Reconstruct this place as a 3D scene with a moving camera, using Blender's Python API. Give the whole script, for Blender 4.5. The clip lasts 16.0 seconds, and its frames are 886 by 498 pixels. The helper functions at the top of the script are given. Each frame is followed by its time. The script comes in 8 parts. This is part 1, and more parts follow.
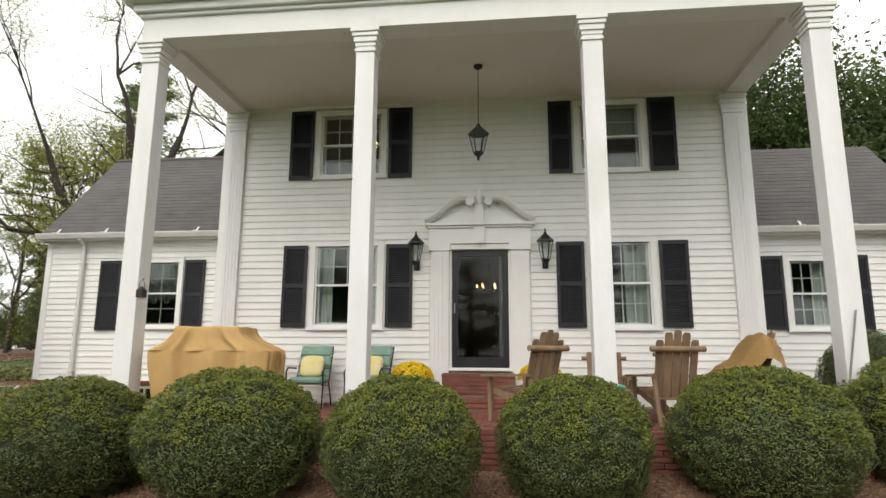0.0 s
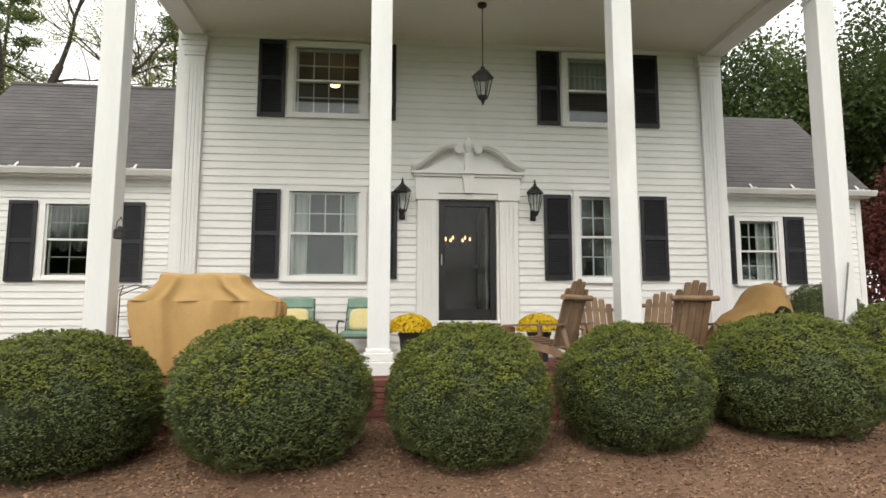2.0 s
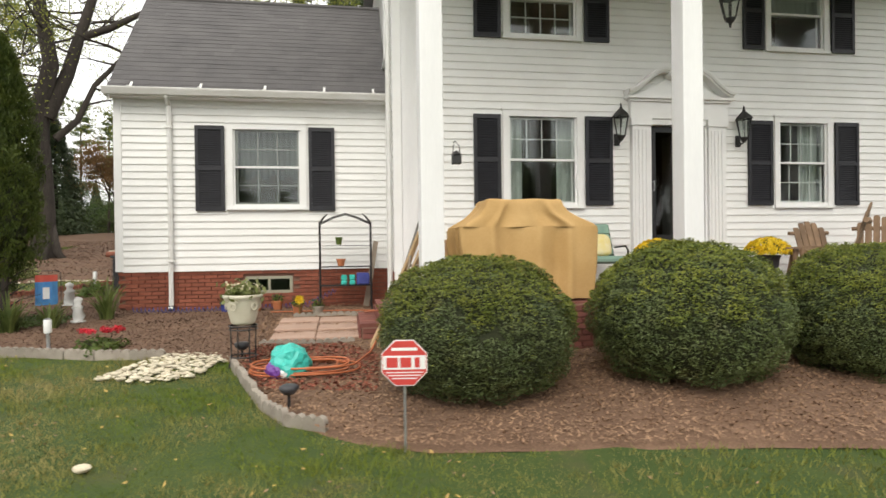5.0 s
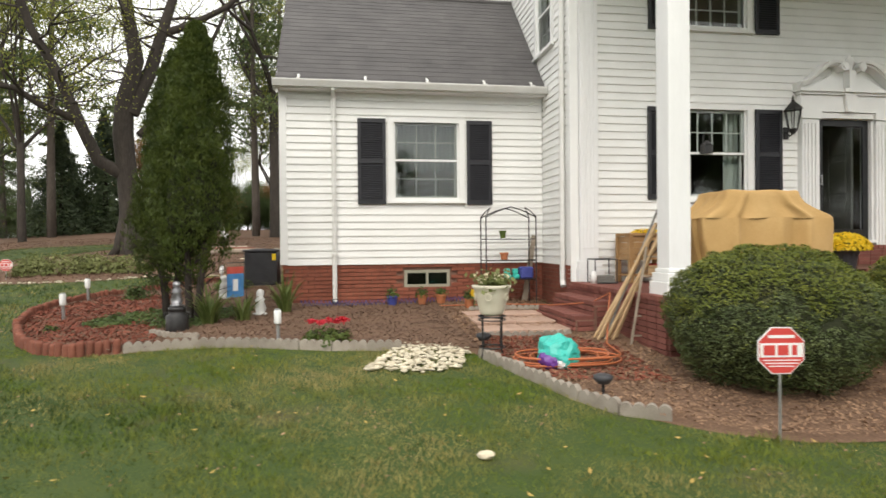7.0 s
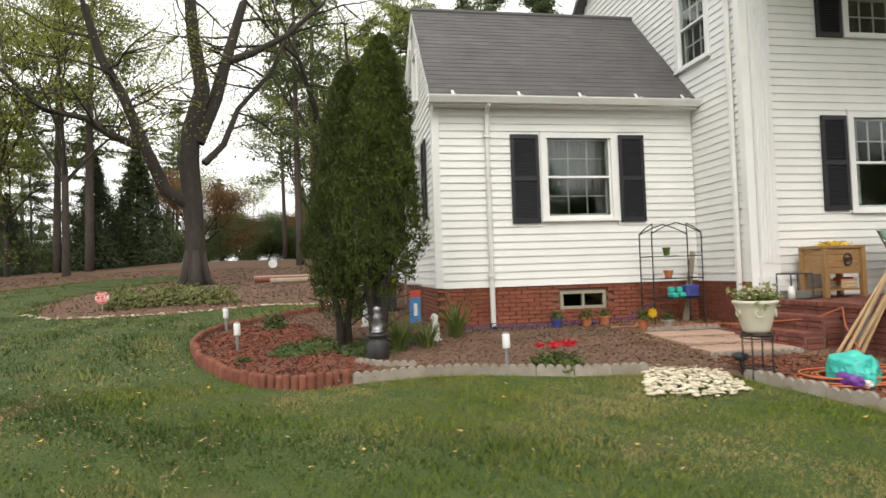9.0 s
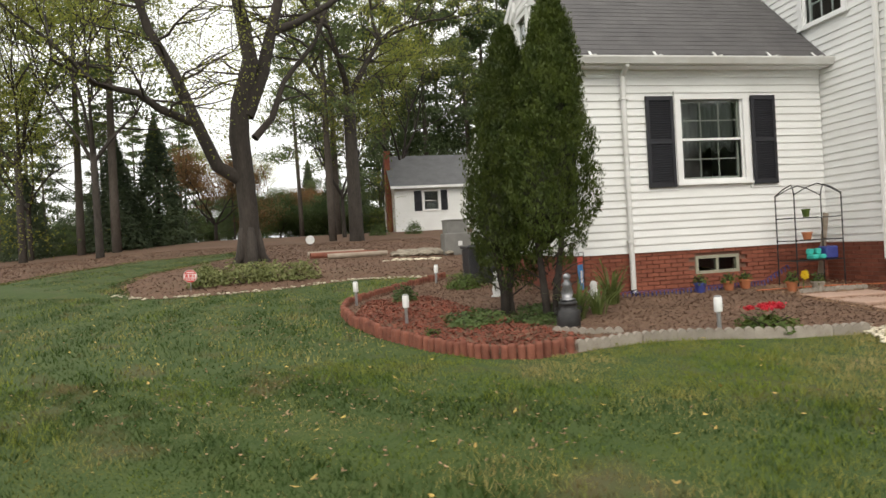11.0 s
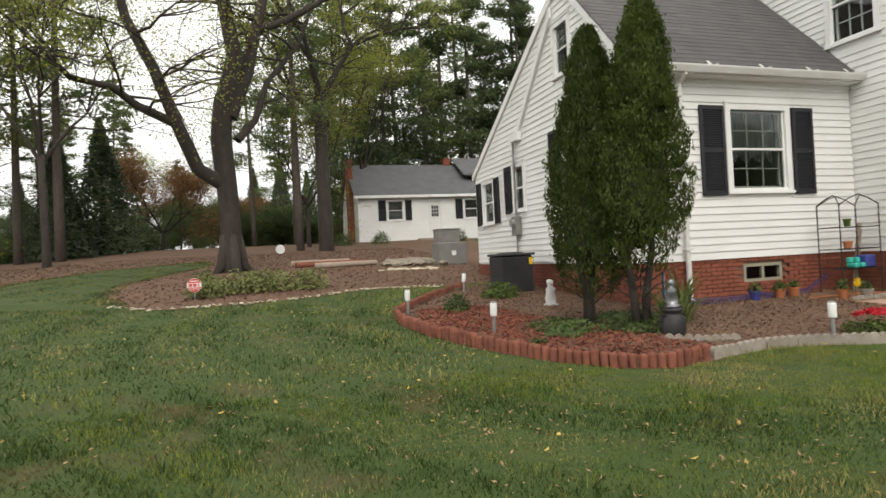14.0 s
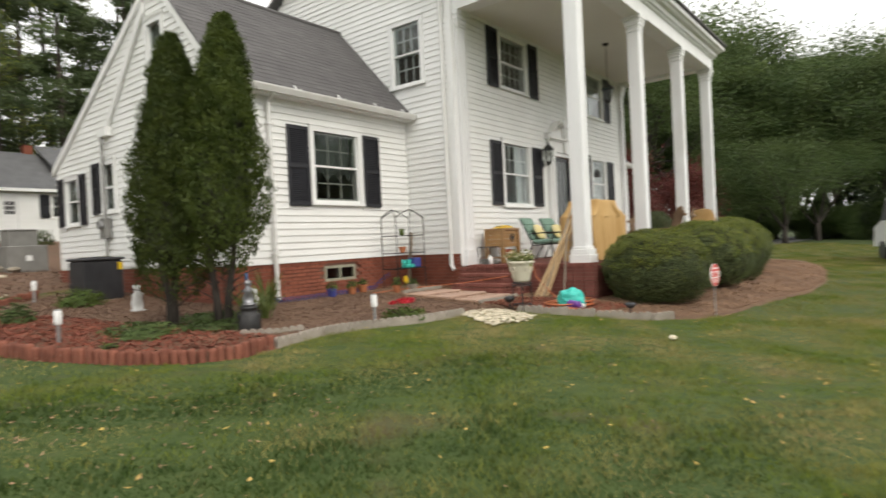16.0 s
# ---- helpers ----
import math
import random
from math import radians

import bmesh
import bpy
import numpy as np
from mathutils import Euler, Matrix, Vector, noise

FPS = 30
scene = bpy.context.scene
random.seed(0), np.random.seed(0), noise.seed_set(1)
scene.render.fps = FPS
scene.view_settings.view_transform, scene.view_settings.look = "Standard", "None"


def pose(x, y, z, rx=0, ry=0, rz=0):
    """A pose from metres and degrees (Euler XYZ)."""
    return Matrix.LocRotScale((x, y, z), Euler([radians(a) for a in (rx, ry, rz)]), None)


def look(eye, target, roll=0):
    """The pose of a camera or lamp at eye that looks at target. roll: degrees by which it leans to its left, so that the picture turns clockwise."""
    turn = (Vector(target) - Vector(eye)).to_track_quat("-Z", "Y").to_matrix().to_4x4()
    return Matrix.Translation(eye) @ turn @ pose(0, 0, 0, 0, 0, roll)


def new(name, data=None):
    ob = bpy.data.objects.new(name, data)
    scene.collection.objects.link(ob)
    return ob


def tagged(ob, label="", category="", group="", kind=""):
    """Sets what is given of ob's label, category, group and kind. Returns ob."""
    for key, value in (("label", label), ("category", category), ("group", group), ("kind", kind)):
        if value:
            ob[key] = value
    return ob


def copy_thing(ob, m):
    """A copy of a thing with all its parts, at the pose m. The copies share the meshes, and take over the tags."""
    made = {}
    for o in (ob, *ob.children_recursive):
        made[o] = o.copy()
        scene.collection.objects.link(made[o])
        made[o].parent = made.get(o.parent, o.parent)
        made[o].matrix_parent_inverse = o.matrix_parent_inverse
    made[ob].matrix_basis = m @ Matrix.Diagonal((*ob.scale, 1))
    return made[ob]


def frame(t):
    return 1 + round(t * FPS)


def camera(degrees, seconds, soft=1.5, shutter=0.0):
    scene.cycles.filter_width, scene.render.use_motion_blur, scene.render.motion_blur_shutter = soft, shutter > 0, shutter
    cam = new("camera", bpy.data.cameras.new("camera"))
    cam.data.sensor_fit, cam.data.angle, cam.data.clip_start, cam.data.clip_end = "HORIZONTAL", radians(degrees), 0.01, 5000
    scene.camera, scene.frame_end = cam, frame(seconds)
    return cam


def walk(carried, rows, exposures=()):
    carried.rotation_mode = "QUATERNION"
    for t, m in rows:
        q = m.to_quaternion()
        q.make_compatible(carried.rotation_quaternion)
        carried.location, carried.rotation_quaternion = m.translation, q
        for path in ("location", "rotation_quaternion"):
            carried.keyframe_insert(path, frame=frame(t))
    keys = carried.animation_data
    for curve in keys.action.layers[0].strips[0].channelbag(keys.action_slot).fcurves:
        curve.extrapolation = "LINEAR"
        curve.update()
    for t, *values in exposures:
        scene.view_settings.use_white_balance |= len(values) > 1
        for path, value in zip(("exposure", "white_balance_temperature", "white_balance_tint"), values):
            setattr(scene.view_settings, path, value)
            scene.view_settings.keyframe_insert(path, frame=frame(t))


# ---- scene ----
cam = camera(73.5, 16.0, shutter=0.35)
PATH = [
    (0, (0.867, -0.231, 1.823), (0.648, 1.726, 2.172), 0.3),
    (0.5, (0.44, -0.098, 1.815), (0.341, 1.872, 2.149), 1.1),
    (1, (-0.03, 0.049, 1.722), (-0.046, 2.023, 2.045), 1.3),
    (1.5, (-0.463, 0.117, 1.74), (-0.357, 2.095, 2.014), 0.7),
    (2, (-1.002, 0.184, 1.692), (-0.813, 2.163, 1.912), 0.0),
    (2.5, (-1.636, 0.298, 1.683), (-1.43, 2.279, 1.858), -0.1),
    (3, (-2.32, 0.396, 1.663), (-2.105, 2.381, 1.793), -0.2),
    (5.3, (-5.659, 0.801, 1.643), (-5.321, 2.772, 1.617), -0.9),
    (5.5, (-5.897, 0.864, 1.633), (-5.555, 2.834, 1.602), -1.1),
    (6, (-6.564, 0.964, 1.638), (-6.232, 2.936, 1.612), -1.9),
    (6.5, (-7.214, 1.072, 1.589), (-6.899, 3.047, 1.592), -2.0),
    (7, (-7.929, 1.202, 1.57), (-7.62, 3.178, 1.557), -0.5),
    (7.5, (-8.631, 1.352, 1.577), (-8.343, 3.331, 1.593), 0.4),
    (8, (-9.286, 1.658, 1.542), (-9.004, 3.638, 1.589), 0.2),
    (8.5, (-9.923, 1.889, 1.55), (-9.628, 3.865, 1.623), -1.2),
    (9, (-10.527, 2.072, 1.51), (-10.198, 4.044, 1.59), -1.8),
    (9.5, (-11.138, 2.277, 1.498), (-10.805, 4.249, 1.543), -1.3),
    (10, (-11.697, 2.444, 1.512), (-11.371, 4.417, 1.517), -1.1),
    (10.2, (-11.937, 2.491, 1.517), (-11.606, 4.463, 1.51), -1.7),
    (12.3, (-13.96, 3.141, 1.531), (-13.58, 5.104, 1.532), -3.7),
    (12.5, (-14.075, 3.218, 1.54), (-13.685, 5.179, 1.539), -2.7),
    (13, (-14.344, 3.373, 1.536), (-13.921, 5.328, 1.541), -2.8),
    (13.5, (-14.545, 3.52, 1.537), (-14.059, 5.46, 1.534), -3.2),
    (14, (-14.635, 3.564, 1.53), (-14.047, 5.476, 1.553), -2.9),
    (14.5, (-14.647, 3.535, 1.521), (-13.898, 5.39, 1.53), -2.5),
    (15, (-14.578, 3.367, 1.482), (-13.559, 5.088, 1.478), -2.4),
    (15.5, (-14.482, 3.051, 1.464), (-13.171, 4.561, 1.463), -2.5),
    (16, (-14.527, 2.735, 1.483), (-12.952, 3.967, 1.461), -2.8),
]
EXPOSURES = [(0.0, 0.4, 7000, 9), (3.0, 0.53, 7000, 9), (5.5, 0.57, 7000, 9), (9.0, 0.5, 7000, 9), (12.5, 0.33, 7000, 9), (14.0, 0.33, 7000, 9), (16.0, 0.46, 7000, 9)]
walk(cam, [(t, look(eye, target, roll)) for t, eye, target, roll in PATH], EXPOSURES)

# ---- world and light ----
world = bpy.data.worlds.new("overcast_sky")
scene.world = world
world.use_nodes = True
wn, wl = world.node_tree.nodes, world.node_tree.links
sky = wn.new("ShaderNodeTexSky")
sky.sky_type = "NISHITA"
sky.sun_disc = False
sky.sun_elevation, sky.sun_rotation = radians(48), radians(200)
sky.air_density, sky.dust_density = 1.0, 3.0
grey = wn.new("ShaderNodeHueSaturation")
grey.inputs["Saturation"].default_value = 0.12
cloud = wn.new("ShaderNodeMixRGB")
cloud.inputs["Fac"].default_value = 0.8
cloud.inputs[2].default_value = (9.6, 9.9, 10.3, 1)
wl.new(sky.outputs[0], grey.inputs["Color"])
wl.new(grey.outputs[0], cloud.inputs[1])
wl.new(cloud.outputs[0], wn["Background"].inputs["Color"])
wn["Background"].inputs["Strength"].default_value = 0.13
sun = new("sun", bpy.data.lights.new("sun", "SUN"))
sun.data.energy, sun.data.angle, sun.data.color = 1.1, radians(40), (1.0, 0.97, 0.92)
sun.matrix_world = look((-6, -20, 30), (0, 8, 0))


# ---- materials ----
def mat(name, c1, c2, scale=6.0, rough=0.7, bump=0.0, bscale=60.0, metal=0.0, vary=0.0, space="pos", detail=6.0, fine=0.25,
        stretch=(1, 1, 1), spec=0.4, patch=0.0, patchcol=None, patchscale=0.6, patchsoft=0.25):
    """Two colours mixed by noise at two sizes, grain, and a little change from piece to piece."""
    m = bpy.data.materials.new(name)
    m.use_nodes = True
    n, l = m.node_tree.nodes, m.node_tree.links
    b = n["Principled BSDF"]
    b.inputs["Roughness"].default_value = rough
    b.inputs["Metallic"].default_value = metal
    b.inputs["Specular IOR Level"].default_value = spec
    if space == "pos":
        co = n.new("ShaderNodeNewGeometry").outputs["Position"]
    else:
        co = n.new("ShaderNodeTexCoord").outputs["Object"]
    mp = n.new("ShaderNodeMapping")
    mp.inputs["Scale"].default_value = stretch
    l.new(co, mp.inputs["Vector"])
    big, small = n.new("ShaderNodeTexNoise"), n.new("ShaderNodeTexNoise")
    big.inputs["Scale"].default_value, small.inputs["Scale"].default_value = scale, bscale
    big.inputs["Detail"].default_value, small.inputs["Detail"].default_value = detail, 3.0
    l.new(mp.outputs[0], big.inputs["Vector"])
    l.new(mp.outputs[0], small.inputs["Vector"])
    ramp = n.new("ShaderNodeMapRange")
    ramp.inputs["From Min"].default_value, ramp.inputs["From Max"].default_value = 0.32, 0.68
    add = n.new("ShaderNodeMath")
    add.operation = "MULTIPLY_ADD"
    add.inputs[1].default_value = fine
    l.new(small.outputs["Fac"], add.inputs[0])
    sc = n.new("ShaderNodeMath")
    sc.operation = "MULTIPLY"
    sc.inputs[1].default_value = 1 - fine
    l.new(big.outputs["Fac"], sc.inputs[0])
    l.new(sc.outputs[0], add.inputs[2])
    l.new(add.outputs[0], ramp.inputs["Value"])
    mix = n.new("ShaderNodeMixRGB")
    mix.inputs[1].default_value, mix.inputs[2].default_value = (*c1, 1), (*c2, 1)
    l.new(ramp.outputs[0], mix.inputs["Fac"])
    out = mix.outputs[0]
    if patchcol:
        pn = n.new("ShaderNodeTexNoise")
        pn.inputs["Scale"].default_value = patchscale
        pn.inputs["Detail"].default_value = 5
        l.new(co, pn.inputs["Vector"])
        pr = n.new("ShaderNodeMapRange")
        pr.inputs["From Min"].default_value, pr.inputs["From Max"].default_value = 0.5 - patch, 0.5 - patch + patchsoft
        l.new(pn.outputs["Fac"], pr.inputs["Value"])
        px = n.new("ShaderNodeMixRGB")
        px.inputs[2].default_value = (*patchcol, 1)
        l.new(pr.outputs[0], px.inputs["Fac"])
        l.new(out, px.inputs[1])
        out = px.outputs[0]
    if vary:
        hs = n.new("ShaderNodeHueSaturation")
        rnd = n.new("ShaderNodeObjectInfo").outputs["Random"]
        isl = n.new("ShaderNodeNewGeometry").outputs["Random Per Island"]
        sm = n.new("ShaderNodeMath")
        sm.operation = "ADD"
        l.new(rnd, sm.inputs[0])
        l.new(isl, sm.inputs[1])
        vr = n.new("ShaderNodeMapRange")
        vr.inputs["From Max"].default_value = 2.0
        vr.inputs["To Min"].default_value, vr.inputs["To Max"].default_value = 1 - vary, 1 + vary
        l.new(sm.outputs[0], vr.inputs["Value"])
        l.new(vr.outputs[0], hs.inputs["Value"])
        l.new(out, hs.inputs["Color"])
        out = hs.outputs[0]
    l.new(out, b.inputs["Base Color"])
    if bump:
        bp = n.new("ShaderNodeBump")
        bp.inputs["Strength"].default_value = min(1.0, bump)
        bp.inputs["Distance"].default_value = 0.01
        l.new(add.outputs[0], bp.inputs["Height"])
        l.new(bp.outputs[0], b.inputs["Normal"])
    return m


def glass(name, face=0.04, tint=0.93):
    """A window pane: mostly clear, with the sky's mirror image by its angle."""
    m = bpy.data.materials.new(name)
    m.use_nodes = True
    n, l = m.node_tree.nodes, m.node_tree.links
    clear, gloss, mix = n.new("ShaderNodeBsdfTransparent"), n.new("ShaderNodeBsdfGlossy"), n.new("ShaderNodeMixShader")
    clear.inputs["Color"].default_value = (tint * 0.99, tint * 1.02, tint * 1.01, 1)
    gloss.inputs["Roughness"].default_value = 0.02
    fr, pw, fac = n.new("ShaderNodeLayerWeight"), n.new("ShaderNodeMath"), n.new("ShaderNodeMath")
    fr.inputs["Blend"].default_value = 0.5
    pw.operation, fac.operation = "POWER", "MULTIPLY_ADD"
    pw.inputs[1].default_value = 5.0
    fac.inputs[1].default_value, fac.inputs[2].default_value = 1 - face, face
    l.new(fr.outputs["Facing"], pw.inputs[0])
    l.new(pw.outputs[0], fac.inputs[0])
    l.new(fac.outputs[0], mix.inputs["Fac"])
    l.new(clear.outputs[0], mix.inputs[1])
    l.new(gloss.outputs[0], mix.inputs[2])
    l.new(mix.outputs[0], n["Material Output"].inputs["Surface"])
    return m


def glow(name, colour, strength):
    m = bpy.data.materials.new(name)
    m.use_nodes = True
    b = m.node_tree.nodes["Principled BSDF"]
    b.inputs["Base Color"].default_value = (*colour, 1)
    b.inputs["Emission Color"].default_value = (*colour, 1)
    b.inputs["Emission Strength"].default_value = strength
    return m


def leafy(name, c1, c2, scale=3.0, vary=0.35, rough=0.55, through_light=0.4):
    """Leaves: colour by clump and by leaf, a little light through them."""
    m = mat(name, c1, c2, scale, rough, 0, 30, vary=vary, space="obj", spec=0.3, fine=0.1)
    n, l = m.node_tree.nodes, m.node_tree.links
    b = n["Principled BSDF"]
    back, mix = n.new("ShaderNodeBsdfTranslucent"), n.new("ShaderNodeMixShader")
    src = b.inputs["Base Color"].links[0].from_socket
    l.new(src, back.inputs["Color"])
    mix.inputs["Fac"].default_value = through_light
    l.new(b.outputs[0], mix.inputs[1])
    l.new(back.outputs[0], mix.inputs[2])
    l.new(mix.outputs[0], n["Material Output"].inputs["Surface"])
    return m


M_SIDING = mat("white_siding", (0.80, 0.80, 0.785), (0.72, 0.72, 0.70), 1.3, 0.5, 0.12, 40, vary=0.03, patch=-0.13, patchcol=(0.62, 0.62, 0.59), patchscale=0.9)
M_TRIM = mat("white_trim", (0.80, 0.80, 0.79), (0.74, 0.74, 0.73), 2.5, 0.45, 0.08, 60, patch=-0.14, patchcol=(0.60, 0.60, 0.57), patchscale=1.5)
M_COLUMN = mat("column_paint", (0.80, 0.80, 0.80), (0.70, 0.70, 0.70), 3.0, 0.5, 0.2, 50, stretch=(1, 1, 0.15), patch=-0.10, patchcol=(0.58, 0.57, 0.54))
M_CEIL = mat("porch_ceiling_paint", (0.74, 0.73, 0.70), (0.68, 0.67, 0.63), 0.8, 0.6, 0.03, 40)
M_SHUTTER = mat("dark_navy_shutter_paint", (0.013, 0.013, 0.017), (0.022, 0.022, 0.028), 5, 0.45, 0.1, 80)
M_BLACK = mat("black_iron", (0.012, 0.012, 0.013), (0.03, 0.028, 0.027), 15, 0.45, 0.2, 90, space="obj")
M_DOOR = mat("black_door_paint", (0.012, 0.012, 0.014), (0.02, 0.02, 0.022), 4, 0.3, 0.04, 60)
M_GLASS = glass("window_glass", 0.025)
M_STORM = glass("storm_window_glass", 0.045, 0.86)
M_FRAMECREAM = mat("cream_window_paint", (0.34, 0.33, 0.25), (0.26, 0.25, 0.19), 6, 0.6, 0.1, 60)
# wall colour holds the dimness of unlit rooms
M_ROOM = mat("room_wall_painted_dim", (0.11, 0.088, 0.066), (0.075, 0.06, 0.046), 0.9, 0.8, 0.02)
M_CURTAIN = mat("white_curtain", (0.72, 0.72, 0.70), (0.55, 0.55, 0.53), 4, 0.85, 0.1, 30, stretch=(4, 4, 0.4))
M_SASH = mat("dull_grey_sash_paint", (0.36, 0.36, 0.33), (0.27, 0.27, 0.25), 5, 0.6, 0.1, 60)
M_SHEER = mat("grey_sheer_curtain", (0.17, 0.175, 0.175), (0.085, 0.088, 0.088), 4, 0.85, 0.1, 30, stretch=(4, 4, 0.4))
M_ROOF = mat("charcoal_shingle", (0.082, 0.078, 0.080), (0.125, 0.118, 0.118), 2.0, 0.9, 0.4, 220, vary=0.16, fine=0.5)
M_ROOF2 = mat("grey_shingle", (0.10, 0.10, 0.105), (0.15, 0.15, 0.155), 2.0, 0.9, 0.4, 150, vary=0.15, fine=0.5)
M_BRICK = mat("red_brick", (0.165, 0.048, 0.029), (0.25, 0.082, 0.049), 7, 0.85, 0.5, 90, vary=0.28, fine=0.35)
M_BRICKDARK = mat("porch_brick", (0.135, 0.044, 0.034), (0.215, 0.078, 0.060), 6, 0.8, 0.4, 90, vary=0.25)
M_MORTAR = mat("brick_mortar", (0.22, 0.125, 0.092), (0.16, 0.088, 0.063), 9, 0.95, 0.4, 120)
M_METAL = mat("galvanised_metal", (0.45, 0.45, 0.45), (0.33, 0.33, 0.34), 10, 0.4, 0.05, 60, metal=0.7)
M_GUTTER = mat("white_gutter_metal", (0.74, 0.74, 0.73), (0.62, 0.61, 0.58), 3, 0.4, 0.05, 60)
M_GRASS = mat("lawn_ground", (0.024, 0.050, 0.009), (0.055, 0.076, 0.015), 4.0, 0.95, 0.8, 60, fine=0.5, patch=-0.06, patchcol=(0.085, 0.064, 0.034), patchscale=1.7, patchsoft=0.34)
M_BLADE = mat("grass_blades", (0.068, 0.120, 0.010), (0.170, 0.188, 0.023), 1.6, 0.7, 0, 11, vary=0.36, fine=0.5, patch=0.11, patchcol=(0.295, 0.240, 0.095), patchscale=1.1, patchsoft=0.30, spec=0.25)
M_MULCH = mat("bark_mulch", (0.100, 0.056, 0.035), (0.195, 0.118, 0.075), 3.0, 0.95, 1.0, 45, fine=0.6)
M_CHIP = mat("bark_chips", (0.165, 0.090, 0.053), (0.39, 0.245, 0.152), 2.0, 0.9, 0.3, 60, vary=0.45, fine=0.4)
M_CHIPDARK = mat("dark_bark_chips", (0.075, 0.043, 0.030), (0.19, 0.115, 0.078), 2.0, 0.9, 0.3, 60, vary=0.55, fine=0.4)
M_SILVER = mat("dull_silver_paint", (0.30, 0.30, 0.31), (0.13, 0.13, 0.14), 14, 0.32, 0.1, 60, metal=0.8, space="obj")
M_STRAP = leafy("pale_strap_leaves", (0.085, 0.125, 0.030), (0.20, 0.23, 0.075), 5, 0.4)
M_BLADEDEEP = mat("deep_green_grass_blades", (0.013, 0.037, 0.003), (0.031, 0.054, 0.005), 1.6, 0.7, 0, 11, vary=0.36, fine=0.5, patch=-0.05, patchcol=(0.135, 0.105, 0.045), patchscale=1.7, patchsoft=0.16, spec=0.25)
M_CHIPRED = mat("red_bark_chips", (0.17, 0.042, 0.026), (0.28, 0.085, 0.05), 2.0, 0.9, 0.3, 60, vary=0.45)
M_STRAW = mat("pine_straw_ground", (0.098, 0.055, 0.034), (0.155, 0.088, 0.055), 0.8, 0.95, 0.8, 70, fine=0.5, patch=-0.05, patchcol=(0.10, 0.07, 0.04), patchscale=0.5)
M_CONC = mat("weathered_concrete", (0.235, 0.20, 0.165), (0.36, 0.32, 0.27), 6, 0.9, 0.5, 80, vary=0.2, patch=-0.06, patchcol=(0.15, 0.135, 0.10), patchscale=3)
M_LOG = mat("red_stained_log", (0.125, 0.040, 0.025), (0.215, 0.076, 0.047), 8, 0.85, 0.5, 60, vary=0.35)
M_WHITESTONE = mat("white_stone", (0.66, 0.60, 0.47), (0.42, 0.36, 0.26), 6, 0.85, 0.4, 60, vary=0.4)
M_PAVER = mat("pink_paver", (0.38, 0.25, 0.19), (0.46, 0.32, 0.25), 4, 0.9, 0.3, 70, vary=0.12)
M_BARK = mat("dark_grey_brown_bark", (0.022, 0.018, 0.015), (0.058, 0.047, 0.039), 5, 0.95, 1.0, 24, stretch=(1, 1, 0.25), fine=0.5)
M_PINEBARK = mat("pine_bark", (0.068, 0.055, 0.046), (0.112, 0.093, 0.079), 5, 0.95, 1.0, 20, stretch=(1, 1, 0.3), fine=0.5)
M_BOX = mat("boxwood_leaves", (0.050, 0.074, 0.024), (0.112, 0.136, 0.044), 3.2, 0.5, 0, 40, vary=0.3, space="obj", spec=0.3, fine=0.3, patch=-0.11, patchcol=(0.15, 0.11, 0.05), patchscale=2.6)
# near-black green that paints the shade deep between leaves
M_BOXIN = mat("bush_inner_shade", (0.016, 0.020, 0.009), (0.032, 0.036, 0.014), 30, 0.95, 0.5, 90, space="obj")
M_ARB = leafy("arborvitae_sprays", (0.036, 0.057, 0.010), (0.078, 0.102, 0.018), 5.0, 0.3, through_light=0.22)
M_PINE = leafy("pine_needles", (0.072, 0.112, 0.046), (0.150, 0.190, 0.070), 0.5, 0.4)
M_YELLOW = leafy("yellow_green_leaves", (0.165, 0.205, 0.040), (0.29, 0.29, 0.062), 0.5, 0.4, through_light=0.55)
M_DARKPINE = leafy("dark_pine_needles", (0.052, 0.080, 0.036), (0.108, 0.142, 0.056), 0.5, 0.4)
# yellow-green of new shoots, which also brightens the crowns as lit from above
M_BOXTIP = leafy("boxwood_shoots_and_lit_top", (0.125, 0.160, 0.024), (0.235, 0.250, 0.040), 6.0, 0.35, through_light=0.25)
M_GREEN = leafy("green_leaves", (0.052, 0.090, 0.028), (0.108, 0.146, 0.046), 0.5, 0.4)
M_RUST = leafy("rust_leaves", (0.15, 0.09, 0.04), (0.24, 0.13, 0.05), 0.5, 0.4)
M_DARKFIR = leafy("dark_spruce_needles", (0.042, 0.064, 0.034), (0.085, 0.112, 0.056), 0.7, 0.35)
M_REDLEAF = leafy("red_maple_leaves", (0.085, 0.024, 0.022), (0.15, 0.045, 0.036), 0.8, 0.4)
M_PLANT = leafy("garden_leaves", (0.06, 0.105, 0.022), (0.13, 0.17, 0.04), 4, 0.35)
M_VARIEG = leafy("pale_variegated_leaves", (0.16, 0.19, 0.06), (0.27, 0.28, 0.12), 3, 0.4)
M_TARP = mat("tan_canvas_cover", (0.42, 0.255, 0.095), (0.50, 0.32, 0.135), 2.5, 0.8, 0.25, 40)
M_WOOD = mat("weathered_teak", (0.145, 0.090, 0.055), (0.275, 0.178, 0.108), 6, 0.75, 0.3, 30, stretch=(1, 1, 0.3), vary=0.25, space="obj")
M_PINEWOOD = mat("honey_wood", (0.27, 0.15, 0.062), (0.37, 0.215, 0.092), 5, 0.6, 0.15, 30, space="obj", vary=0.1)
M_STAKE = mat("pale_bare_wood", (0.48, 0.33, 0.18), (0.60, 0.43, 0.25), 6, 0.75, 0.15, 30, vary=0.15)
M_GREYWOOD = mat("grey_old_wood", (0.26, 0.21, 0.16), (0.36, 0.30, 0.24), 6, 0.85, 0.3, 30, vary=0.2)
